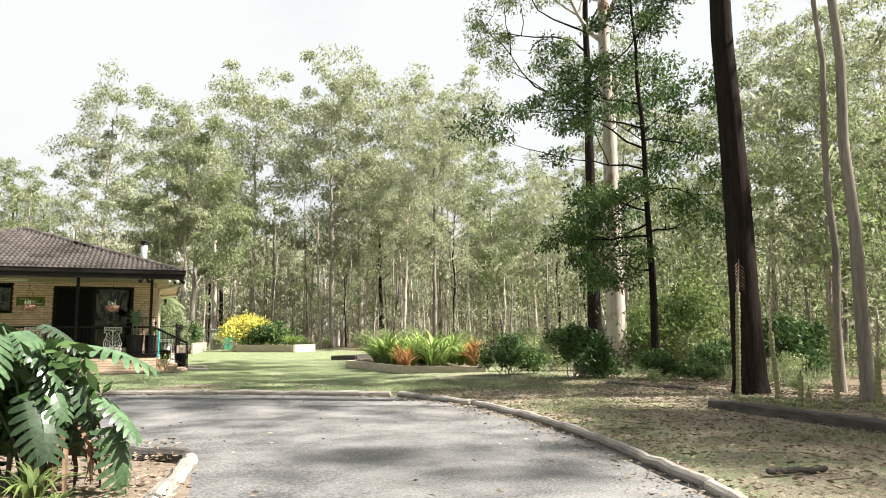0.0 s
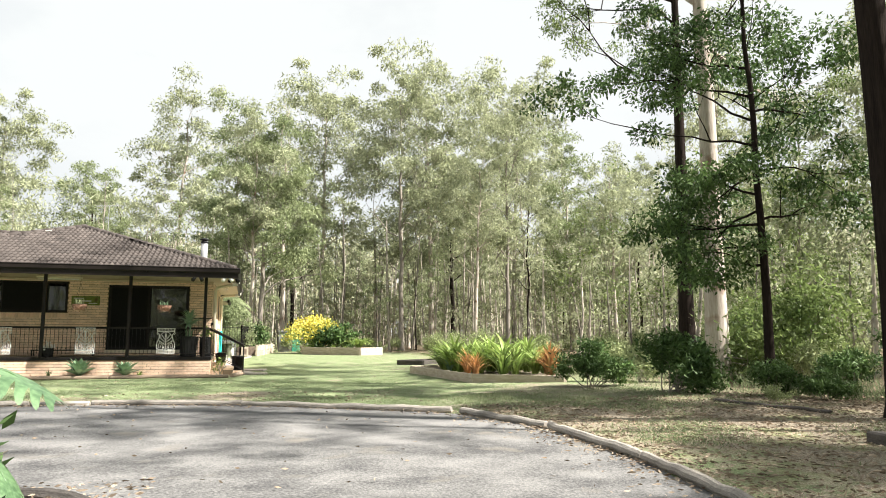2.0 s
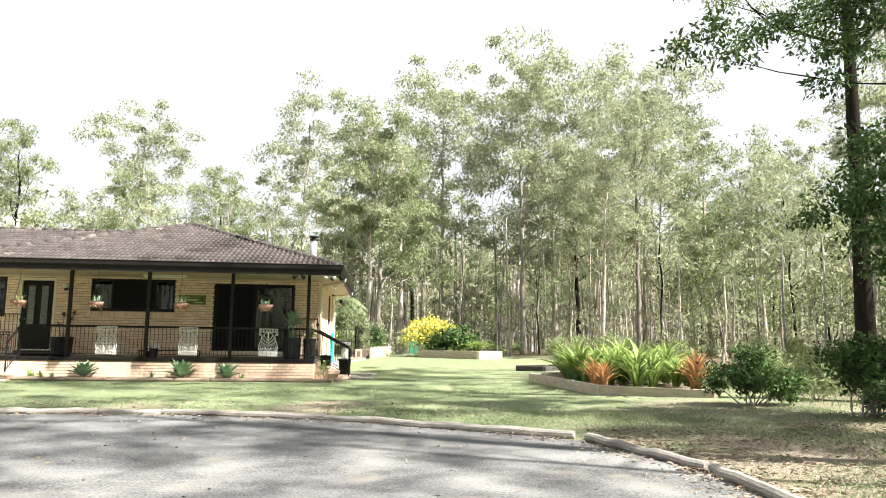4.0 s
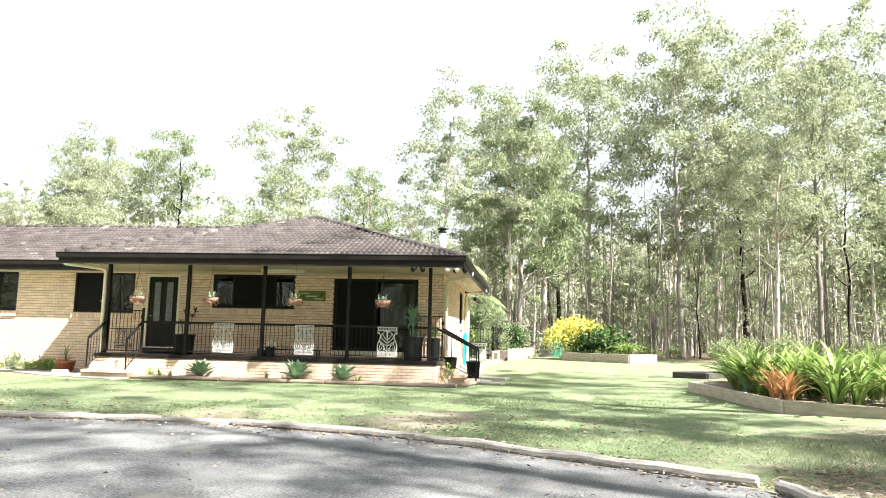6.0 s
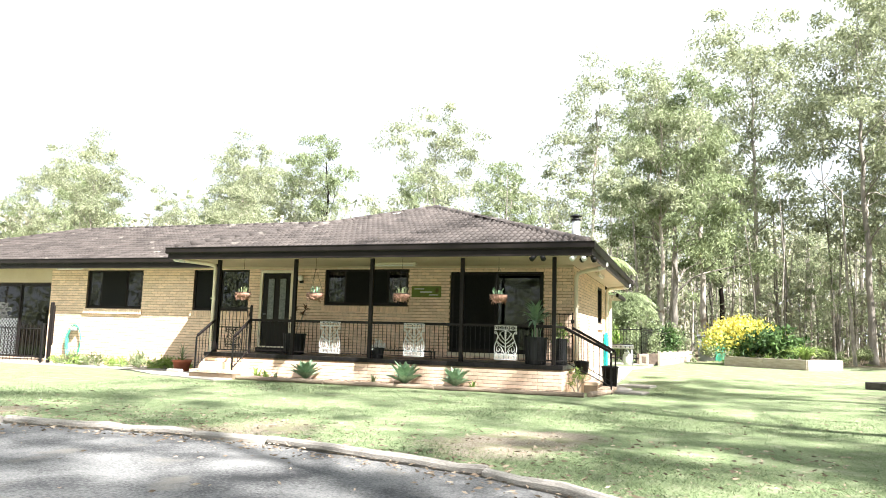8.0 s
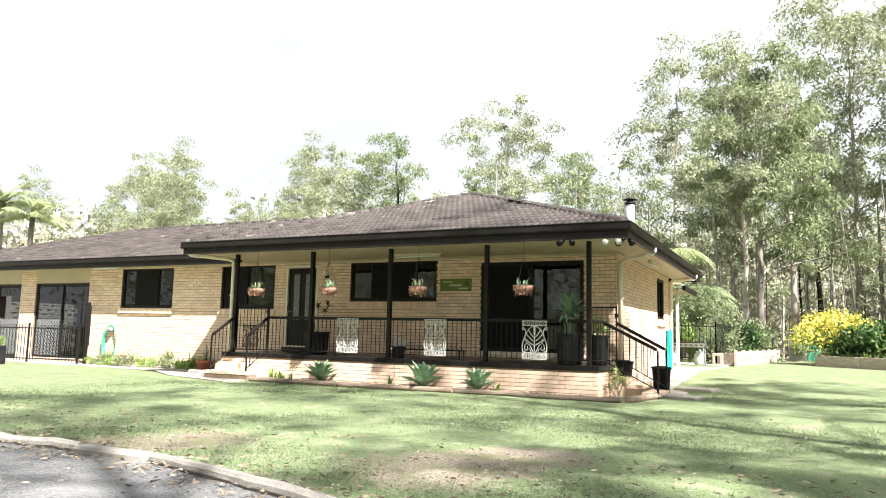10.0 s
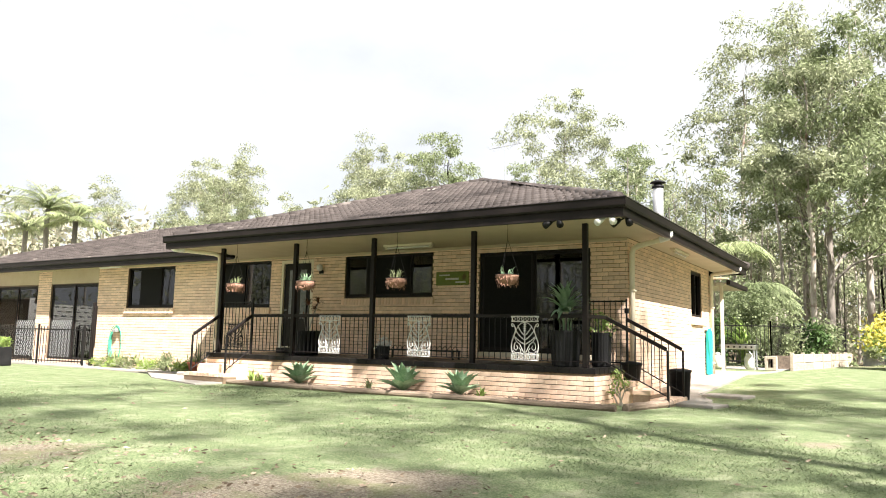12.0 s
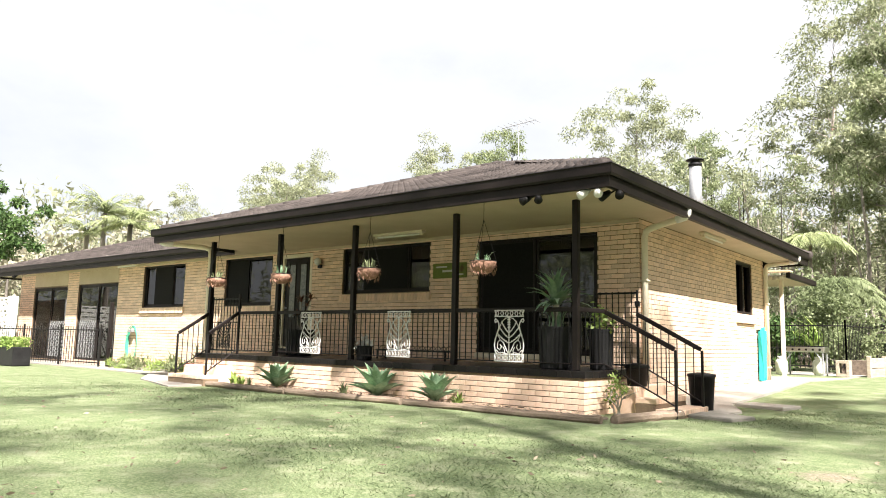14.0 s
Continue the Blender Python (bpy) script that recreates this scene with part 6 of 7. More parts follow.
    f = [strap_plant("fern", 75 + i, 34, 0.55, 0.32, 0.05, LEAF_MID, "low bright green fern below the monstera", "fern", sag=0.3) for i in range(2)]
    scatter(f, [(-0.38, 5.35, 0.12, 0.9), (-0.2, 5.1, 0.1, 0.6), (-0.95, 4.6, 0.1, 1.0), (-0.55, 4.4, 0.1, 0.8), (-1.4, 5.0, 0.1, 1.2), (-1.6, 5.8, 0.1, 1.1), (-1.1, 5.4, 0.1, 0.9)])
    put(shrub("garden_shrub", 78, 1.1, 1.0, 1400, LEAF_DARK, "dark green leafy shrub behind the monstera", (0.13, 0.07)), -1.9, 6.3, 0.1)


def hanging_basket(i, x):
    t = thing("hanging_basket", "coir-lined wire hanging basket with trailing green plants", "hanging basket", (x, 25.06, ZT), "baskets along the veranda")
    z = -0.93
    rr = random.Random(300 + i)
    prof = [(0.05, z - 0.17), (0.12, z - 0.15), (0.175, z - 0.08), (0.195, z + 0.0), (0.18, z + 0.01), (0.16, z - 0.03)]
    b = Shape().lathe(0, 0, prof, 24)
    b.v = [tuple(Vector(v) + Vector((v[0], v[1], 0)) * 0.10 * noise.noise(Vector(v) * 12 + Vector((i, 0, 0)))) for v in b.v]
    part("liner", b, COIR, t, "shaggy pinkish coir liner", True)
    ring = [(0.2 * math.cos(a), 0.2 * math.sin(a), z + 0.01) for a in [k * math.pi / 10 for k in range(21)]]
    fr = Shape()
    for k in range(90):
        a, h = rr.uniform(0, 6.28), rr.uniform(-0.17, 0.0)
        r0 = 0.182 - 0.5 * max(0, -h - 0.08)
        fr.blade((r0 * math.cos(a), r0 * math.sin(a), z + h), ((r0 + 0.022) * math.cos(a + 0.15), (r0 + 0.022) * math.sin(a + 0.15), z + h - rr.uniform(0.03, 0.07)), 0.018, 0.2, 0.15, 2)
    tagged(part("coir_fringe", fr, COIR, t), kind="stuff")
    part("rim", Shape().tube(ring, 0.006, 5, False), BLACKMETAL, t)
    for k in range(3):
        a = k * 2.094 + 0.4
        part("chain", Shape().tube([(0.2 * math.cos(a), 0.2 * math.sin(a), z), (0, 0, -0.30)], 0.0035, 4), BLACKMETAL, t)
    part("hook", Shape().tube([(0, 0, -0.32), (0, 0, 0.0)], 0.004, 4), BLACKMETAL, t)
    s = Shape()
    for k in range(26):
        a, r, h = rr.uniform(0, 6.28), rr.uniform(0.08, 0.3), rr.uniform(0.03, 0.2)
        s.blade((0.1 * math.cos(a), 0.1 * math.sin(a), z), (r * 0.7 * math.cos(a), r * 0.7 * math.sin(a), z + h), 0.03, 0.25)
    part("plant", s, (LEAF_GUM, LEAF_AGAVE)[i % 2], t, "small green plants")


def ribbed_pot(x, y, z, r, h, label, name="planter"):
    t = thing(name, label, "plant pot", (x, y, z))
    s = Shape()
    n = 40
    prof = [(r * 0.85, 0.0), (r * 0.9, 0.02), (r, h * 0.94), (r * 1.05, h * 0.94), (r * 1.05, h), (r * 0.92, h), (r * 0.9, h * 0.9)]
    s.lathe(0, 0, prof, n)
    s.v = [((v[0] * (1 + 0.025 * (-1) ** (k % n)), v[1] * (1 + 0.025 * (-1) ** (k % n)), v[2])) for k, v in enumerate(s.v)]
    part("pot", s, BLACKPOT, t)
    part("soil", Shape().lathe(0, 0, [(r * 0.88, h * 0.86), (0.01, h * 0.88)], 20), MULCH, t)
    return t


def build_things():
    for i, x in enumerate((-7.82, -5.77, -3.49, -1.16)):
        hanging_basket(i, x)
    # veranda pots
    p = ribbed_pot(-0.50, 26.03, ZS, 0.26, 0.62, "tall ribbed black pot with a large spiky agave")
    s, rr = Shape(), random.Random(400)
    for k in range(40):
        a, e = rr.uniform(0, 6.28), rr.uniform(-0.3, 1.3)
        L = rr.uniform(0.45, 0.62)
        s.blade((0.03 * math.cos(a), 0.03 * math.sin(a), 0.95), (L * math.cos(e) * math.cos(a), L * math.cos(e) * math.sin(a), 0.95 + L * math.sin(e)), 0.115, 0.18)
    for k in range(10):
        a = rr.uniform(0, 6.28)
        s.blade((0.12 * math.cos(a), 0.12 * math.sin(a), 0.6), (0.22 * math.cos(a), 0.22 * math.sin(a), 0.9), 0.05, 0.2)
    part("foliage", s, LEAF_AGAVE, p, "grey-green spiky leaves", True)
    part("stem", Shape().tube([(0, 0, 0.5), (0, 0, 0.98)], 0.05, 8), BARK_PALE, p)
    p = ribbed_pot(-0.03, 26.55, ZS, 0.18, 0.60, "ribbed black pot with small pale flowers")
    part("blossom", Shape().leaves(np.random.RandomState(3).normal(size=(120, 3)) * np.array([.09, .09, .1]) + np.array([0, 0, .74]), np.random.RandomState(4).normal(size=(120, 3)), 0.09, 0.05), LEAF_BRIGHT, p)
    p = ribbed_pot(-4.45, 25.98, ZS, 0.15, 0.26, "small black pot with pale flowers beside a post")
    part("blossom", Shape().leaves(np.random.RandomState(5).normal(size=(90, 3)) * np.array([.07, .07, .05]) + np.array([0, 0, .32]), np.random.RandomState(6).normal(size=(90, 3)), 0.08, 0.05), WHITE, p, "small white flowers")
    p = ribbed_pot(-7.35, 26.9, ZS, 0.30, 0.55, "black square-shouldered pot with a dark red-leaved plant")
    s = Shape()
    for k, (x, z) in enumerate(((0.0, 1.15), (0.22, 1.05), (-0.12, 0.85), (0.3, 1.2))):
        part("stem", Shape().tube([(0, 0, 0.45), (x * 0.6, 0, z * 0.75), (x, 0, z)], 0.012, 5), BARK_GREY, p)
        for j in range(14):
            a, e = rr.uniform(0, 6.28), rr.uniform(-0.2, 1.1)
            s.blade((x, 0, z), (x + 0.2 * math.cos(a) * math.cos(e), 0.2 * math.sin(a) * math.cos(e), z + 0.2 * math.sin(e)), 0.05, 0.15)
    part("foliage", s, mat("dark_red_leaves", (0.05, 0.02, 0.012), (0.16, 0.05, 0.02), 3.0, 0.5, 0.0), p, "dark red strappy leaves")
    # shoe rack and low bench on the veranda
    b = thing("boot_rack", "low black metal rack on the veranda floor", "rack", (-4.3, 27.2, ZS))
    part("shelf", Shape().box(-0.9, 0.9, -0.15, 0.15, 0.16, 0.19, 0.006), BLACKMETAL, b)
    for x in (-0.88, 0.85):
        for y in (-0.14, 0.11):
            part("leg", Shape().box(x, x + 0.03, y, y + 0.03, 0, 0.16), BLACKMETAL, b)
    for k in range(14):
        part("bar", Shape().tube([(-0.85 + k * 0.13, -0.13, 0.19), (-0.83 + k * 0.13, 0, 0.28), (-0.85 + k * 0.13, 0.13, 0.19)], 0.006, 4), BLACKMETAL, b)
    # strip of garden before the veranda
    s = Shape().box(-7.7, 0.55, 25.05, VY0 + 0.0, 0.0, 0.055, 0.02)
    solo("garden_strip", s, MULCH, "mulch strip with bark chips before the veranda", "garden bed", kind="structure")
    for i, (a, b_) in enumerate(((-7.8, -5.4), (-5.35, -2.6), (-2.55, 0.75))):
        lay_log(a, 24.98, b_, 24.97, 0.06, 60 + i, "weathered half-sunk brown log edging the veranda garden", material=LOGBROWN, group="logs before the veranda")
    lay_log(0.85, 25.15, 1.15, 26.6, 0.07, 65, "weathered half-sunk brown log edging the veranda garden", material=LOGBROWN, group="logs before the veranda")
    for sd, x, y, sz in ((500, -6.05, 25.30, 0.52), (501, -3.42, 25.28, 0.58), (502, -2.2, 25.30, 0.5)):
        put(agave(sd, sz), x, y, 0.05)
    lows = [strap_plant("garden_plant", 510, 22, 0.22, 0.26, 0.05, LEAF_BRIGHT, "small yellow-green plant in the mulch strip", group="small plants before the veranda"), strap_plant("garden_plant", 511, 22, 0.25, 0.28, 0.04, LEAF_GUM, "small green tufted plant in the mulch strip", group="small plants before the veranda")]
    scatter(lows, [(-4.25, 25.3, 0.05, 1.0), (-7.2, 25.35, 0.05, 1.0), (-7.5, 25.4, 0.05, 1.2), (-1.8, 25.35, 0.05, 0.9), (-6.9, 25.3, 0.05, 0.8)])
    fw = shrub("flowering_weed", 515, 0.35, 0.55, 220, LEAF_BRIGHT, "thin yellow-leaved weed beside the steps", (0.06, 0.03), stems=5)
    put(fw, 0.45, 26.1, 0.05)
    # plants along the wing wall
    w = [shrub("border_plant", 520 + i, 0.6, 0.30, 300, (LEAF_BRIGHT, LEAF_GUM, LEAF_BRIGHT)[i], "low yellow-green border plant along the brick wall", (0.16, 0.03), group="border plants along the wing") for i in range(3)]
    scatter(w, [(-16.0 + 0.52 * i, 27.25 + 0.12 * math.sin(i * 2.1), 0.02, 0.8 + 0.35 * abs(math.sin(i * 1.3))) for i in range(10)])
    tp = thing("terracotta_pot", "terracotta pot with a strappy green plant beside the steps", "plant pot", (-10.75, 26.6, 0.02))
    tp.scale = (0.72, 0.72, 0.72)
    part("pot", Shape().lathe(0, 0, [(0.25, 0.0), (0.34, 0.38), (0.37, 0.38), (0.37, 0.46), (0.32, 0.46), (0.3, 0.40)], 20), TERRA, tp, "", True)
    part("foliage", (lambda s: [s.blade((0, 0, 0.4), (0.45 * math.cos(a), 0.45 * math.sin(a), 0.55 + 0.3 * (k % 3)), 0.06, 0.2) for k, a in enumerate([j * 0.5 for j in range(16)])] and s)(Shape()), LEAF_GUM, tp)
    put(strap_plant("garden_plant", 530, 20, 0.4, 0.6, 0.06, LEAF_GUM, "strappy plant in the corner behind the stair rail"), -9.75, 26.6, 0.02)
    solo("stone_block", Shape().box(-10.75, -10.3, 25.95, 26.15, 0.0, 0.13, 0.03), CONCRETE, "pale concrete block beside the pot", "block")
    # hose on its reel, on the wing wall
    hr = thing("garden_hose", "coiled green garden hose on a wall hanger", "hose", (-15.78, FY - 0.006, 0.05))
    s = Shape()
    for k in range(5):
        pts = [((0.24 + 0.012 * k % 0.05) * math.cos(a) * (1 + 0.02 * k), -0.05 - 0.012 * k, 0.72 + (0.50 - 0.02 * (k % 4)) * math.sin(a) - (0.03 * k if math.sin(a) < 0 else 0)) for a in [j * math.pi / 14 for j in range(29)]]
        s.tube(pts, 0.010, 6, False)
    part("coil", s, HOSE, hr, "", True)
    part("hanger", Shape().box(-0.1, 0.1, -0.16, 0.0, 1.02, 1.1, 0.01), GALV, hr)
    # side: bins, cloth, paving
    for x, y, r, h, nm in ((0.98, 27.95, 0.20, 0.50, "black plastic bin beside the steps"), (0.45, 26.75, 0.17, 0.26, "small black tub on the top step")):
        z = 0.05 if h > 0.4 else 0.42
        bn = thing("bin", nm, "bin", (x, y, z))
        part("body", Shape().lathe(0, 0, [(r * 0.82, 0), (r, h), (r * 1.08, h), (r * 1.08, h + 0.02)], 20), BLACKPOT, bn, "", True)
        part("lid", Shape().lathe(0, 0, [(r * 1.1, h + 0.02), (r * 1.05, h + 0.045), (r * 0.3, h + 0.07), (0.02, h + 0.07)], 20), BLACKPOT, bn, "", True)
    cl = thing("beach_towels", "turquoise cloth hanging in folds on the wall corner", "towel", (0.12, 34.35, 0.1))
    s = Shape()
    n = 36
    for j in range(10):
        for i in range(n + 1):
            u = i / n
            s.v.append((0.07 + 0.06 * math.sin(u * 26 + j * 0.2), -0.20 + 0.36 * u * (1 - 0.04 * j), 1.35 - 0.125 * j - 0.05 * math.sin(u * 9)))
    for j in range(9):
        for i in range(n):
            a = j * (n + 1) + i
            s.f.append((a, a + 1, a + n + 2, a + n + 1))
    part("cloth", s, TOWEL, cl, "", True)
    part("hook_rail", Shape().box(-0.06, 0.05, -0.2, 0.15, 1.34, 1.37, 0.005), CREAM, cl)
    s = Shape()
    pts = [(0.12, 27.0), (1.5, 27.0), (1.5, 28.2), (0.98, 29.4), (0.98, 35.2), (1.5, 36.8), (1.6, 40.5), (-0.6, 40.5), (-0.6, 35.0), (0.12, 35.0)]
    s.v = [(x, y, 0.05 + max(0, gz(x, y) - 0.02)) for x, y in pts] + [(x, y, -0.05) for x, y in pts]
    k = len(pts)
    s.f = [tuple(range(k))] + [(i, k + i, k + (i + 1) % k, (i + 1) % k) for i in range(k)]
    solo("pavement", s, CONCRETE, "pale concrete path along the side wall", "path", kind="structure")
    s = Shape()
    s.v = [(x, y, z) for z in (0.045, -0.05) for x, y in ((-24.5, 26.4), (-16.2, 26.4), (-12.2, 26.2), (-10.4, 25.0), (-7.9, 24.2), (-7.9, 24.92), (-9.4, 25.4), (-9.4, FY + 0.01), (-24.5, FY + 0.01))]
    s.f = [tuple(range(9))] + [(i, 9 + i, 9 + (i + 1) % 9, (i + 1) % 9) for i in range(9)]
    solo("pavement", s, CONCRETE, "worn concrete path along the wing", "path", kind="structure")
    for x, y in ((1.54, 29.46), (1.49, 27.04)):
        ob = solo("stepping_stone", Shape().box(-0.42, 0.42, -0.3, 0.3, -0.02, 0.05, 0.015), CONCRETE, "flat concrete stepping slab set in the lawn", "paver", group="stepping slabs")
        ob.matrix_world = pose(x, y, gz(x, y), 0, 0, -14)
    # barbecue and gas bottles
    q = thing("barbecue", "long stainless flat-top barbecue on a folding stand", "barbecue", (0.3, 38.0, 0.34))
    part("body", Shape().box(-0.52, 0.52, -0.28, 0.28, 0.60, 0.74, 0.02), STEEL, q)
    part("hotplate", Shape().box(-0.5, 0.5, -0.25, 0.25, 0.743, 0.77, 0.008), BLACKMETAL, q, "dark steel hotplate")
    part("side_shelf", Shape().box(-1.5, -0.54, -0.25, 0.25, 0.68, 0.71, 0.006), BLACKMETAL, q)
    for k in range(6):
        part("knob", Shape().tube([(-0.42 + 0.165 * k, -0.28, 0.67), (-0.42 + 0.165 * k, -0.31, 0.67)], 0.028, 10), BLACKMETAL, q)
    for x in (-0.46, 0.46):
        for y in (-0.24, 0.24):
            part("leg", Shape().tube([(x, y, -0.03), (x, y, 0.61)], 0.022, 8), GALV, q)
        part("brace", Shape().tube([(x, -0.24, 0.35), (x * 0.6, -0.24, 0.61)], 0.015, 6), GALV, q)
    for x, y in ((-0.28, 37.85), (0.55, 38.3)):
        g = thing("gas_bottle", "white gas bottle standing on the concrete", "gas bottle", (x, y, 0.34), "gas bottles by the barbecue")
        part("bottle", Shape().lathe(0, 0, [(0.12, 0), (0.13, 0.03), (0.155, 0.06), (0.16, 0.3), (0.14, 0.37), (0.08, 0.41), (0.04, 0.42)], 18), WHITE, g, "", True)
        part("collar", Shape().lathe(0, 0, [(0.1, 0.38), (0.105, 0.48), (0.095, 0.48), (0.09, 0.40)], 14), WHITE, g, "", True)
        part("valve", Shape().lathe(0, 0, [(0.025, 0.41), (0.025, 0.46), (0.04, 0.46), (0.04, 0.49)], 8), GALV, g)
    bx = thing("timber_box", "small weathered timber box with an opening", "box", (1.2, 38.0, 0.33))
    part("sides", frame_box(Shape(), -0.16, 0.16, 0.0, 0.42, -0.18, 0.18, 0.08), SLEEPER, bx)
    # retaining wall, pool fence
    rw = thing("retaining_wall", "low retaining wall of pale timber sleepers between posts", "wall", (1.75, 38.2, 0.32))
    pa, pb = Vector((1.75, 38.2, 0)), Vector((2.9, 47.5, 0))
    seg = (pb - pa) / 7
    ang = math.degrees(math.atan2(seg.y, seg.x))
    for k in range(7):
        c = pa + seg * k
        for r in range(3):
            part("sleeper", Shape().box(0.06, seg.length - 0.06, -0.035, 0.035, -0.3 + 0.27 * r, -0.04 + 0.27 * r, 0.012), SLEEPER, rw).matrix_basis = pose(c.x - 1.75, c.y - 38.2, 0, 0, 0, ang)
        part("post", Shape().box(-0.05, 0.05, -0.05, 0.05, -0.3, 0.55, 0.012), SLEEPER, rw).matrix_basis = pose(c.x - 1.75, c.y - 38.2, 0, 0, 0, ang)
    part("soil", Shape().box(-0.9, -0.05, 1.4, 9.0, -0.2, 0.42), MULCH, rw)

    def bar_fence(pts, h, z, label, gap=0.1):
        f = thing("pool_fence", label, "fence", (*pts[0], z))
        bmesh_ = Shape().box(-0.008, 0.008, -0.008, 0.008, 0.03, h).mesh("picket", BLACKMETAL)
        for (ax, ay), (bx_, by) in zip(pts, pts[1:]):
            L = math.hypot(bx_ - ax, by - ay)
            ang = math.degrees(math.atan2(by - ay, bx_ - ax))
            m = pose(ax - pts[0][0], ay - pts[0][1], 0, 0, 0, ang)
            for zz in (0.08, h - 0.12):
                part("rail", Shape().box(0, L, -0.018, 0.018, zz, zz + 0.035, 0.004), BLACKMETAL, f).matrix_basis = m
            k = int(L / gap)
            for i in range(k):
                p = m @ Vector((L * (i + 0.5) / k, 0, 0))
                part("picket", bmesh_, BLACKMETAL, f, at=p)
            j = max(1, round(L / 2.3))
            for i in range(j + 1):
                part("post", Shape().box(-0.025, 0.025, -0.025, 0.025, -0.2, h + 0.06, 0.005), BLACKMETAL, f, at=m @ Vector((L * i / j, 0, 0)))

    bar_fence([(-2.2, 39.2), (1.0, 39.6), (2.6, 49.6)], 1.35, 0.45, "black tubular pool fence above the retaining wall", 0.12)
    bar_fence([(-22.3, 26.1), (-16.35, 26.95)], 1.15, 0.06, "low thin black barred fence before the sliding doors", 0.13)
    gp = thing("gate_post", "tall dark timber gate post beside the hose", "post", (-16.3, 27.2, 0))
    part("post_shaft", Shape().box(-0.07, 0.02, -0.05, 0.05, -0.1, 1.95, 0.01), DARK, gp)
    part("post_stop", Shape().box(0.025, 0.08, -0.04, 0.04, 0.6, 1.85, 0.01), DARK, gp)
    # block screen wall
    bw = thing("block_wall", "white painted wall of pierced concrete blocks", "wall", (-22.6, 26.9, 0))
    part("pier", Shape().box(-0.4, 0.0, -0.1, 0.1, 0, 2.25, 0.01), WHITE, bw)
    bk = Shape().box(0.0, 0.39, -0.09, 0.09, 0.0, 0.06).box(0.0, 0.39, -0.09, 0.09, 0.13, 0.19).box(0.0, 0.06, -0.09, 0.09, 0.06, 0.13).box(0.33, 0.39, -0.09, 0.09, 0.06, 0.13).mesh("block", WHITE)
    for r in range(11):
        for c in range(9):
            part("block", bk, WHITE, bw, at=(-0.81 - c * 0.4 - (0.2 if r % 2 else 0), 0, 0.03 + r * 0.2))
    b2 = thing("block_wall", "white painted pierced block wall facing the sliding doors", "wall", (-27.6, 26.9, 0))
    b2.rotation_euler = (0, 0, radians(90))
    for r in range(11):
        for c in range(16):
            part("block", bk, WHITE, b2, at=(-0.41 - c * 0.4 - (0.2 if r % 2 else 0), 0, 0.03 + r * 0.2))
    pl = thing("trough_planter", "dark grey trough planter with clipped green foliage", "planter", (-18.4, 25.4, 0.02))
    part("trough", Shape().box(-0.9, 0.6, -0.25, 0.25, 0, 0.55, 0.02), BLACKPOT, pl)
    np.random.seed(88)
    ps = np.random.uniform(size=(1300, 3)) * np.array([1.5, 0.55, 0.3]) + np.array([-0.93, -0.28, 0.5])
    part("foliage", Shape().leaves(ps, np.random.normal(size=(1300, 3)) + np.array([0, 0, .6]), 0.09, 0.05), LEAF_BRIGHT, pl)
    # shed beyond the lawn
    sd = thing("garden_shed", "small grey corrugated shed with a green door", "shed", (3.9, 48.5, gz(3.9, 48.5)))
    sd.scale = (0.72, 0.72, 0.72)
    s = Shape()
    for k in range(18):
        s.box(-0.9 + k * 0.1, -0.9 + k * 0.1 + 0.06, -0.02 - 0.0, 0.02, 0, 1.75, 0.004)
    s.box(-0.9, 0.9, 0.0, 1.6, 0, 1.74)
    part("wall", s, GALV, sd)
    part("roof", Shape().box(-1.0, 1.0, -0.12, 1.7, 1.76, 1.84, 0.01), GALV, sd)
    part("door", Shape().box(0.2, 0.85, -0.06, -0.025, 0.02, 1.7, 0.01), HOSE, sd, "green sheet metal door")
    # television aerial on the roof
    an = thing("tv_aerial", "thin metal television aerial on the roof", "aerial", (-3.7, 29.9, 4.95))
    part("mast", Shape().tube([(0, 0, -0.1), (0, 0, 0.98)], 0.015, 6), GALV, an)
    part("boom", Shape().tube([(-0.45, 0, 0.95), (0.45, 0, 1.0)], 0.01, 5), GALV, an)
    for k in range(7):
        part("element", Shape().tube([(-0.42 + 0.14 * k, -0.22, 0.95 + 0.008 * k), (-0.42 + 0.14 * k, 0.22, 0.95 + 0.008 * k)], 0.005, 4), GALV, an)
    # palms
    put(fan_palm(600, 2.5, 84, 1.7, LEAF_GUM, "bushy bright green palm behind the pool fence", 0.12, 0.9, 0.3), 0.05, 44.3, 0.55)
    put(shrub("vine_mass", 610, 2.0, 3.1, 6500, LEAF_GUM, "dense bright green vine over a support behind the fence", (0.11, 0.07), "vine"), 0.2, 42.6, 0.4)
    for k, (x, y, sc) in enumerate(((-1.2, 41.2, 1.0), (0.9, 41.0, 0.75), (1.7, 43.5, 0.9), (2.1, 46.5, 1.0), (-2.8, 42.5, 1.4))):
        put(shrub("garden_shrub", 612 + k, 1.7, 1.7, 1700, (LEAF_DARK, LEAF_GUM)[k % 2], "leafy dark shrub behind the pool fence", (0.18, 0.08)), x, y, 0.35, sc)
    sp = [strap_plant("garden_plant", 640, 46, 1.1, 1.7, 0.09, LEAF_BRIGHT, "tall yellow-green strap-leaved plant behind the pool fence", sag=0.3)]
    scatter(sp, [(-0.9, 41.4, 0.4, 1.0), (-0.1, 41.0, 0.4, 1.05), (0.5, 41.6, 0.4, 0.9), (-1.7, 41.9, 0.4, 1.1)])
    put(fan_palm(601, 1.2, 26, 1.8, LEAF_GUM, "low leafy palm behind the pool fence", 0.1, 0.5), -1.6, 43.0, 0.4)
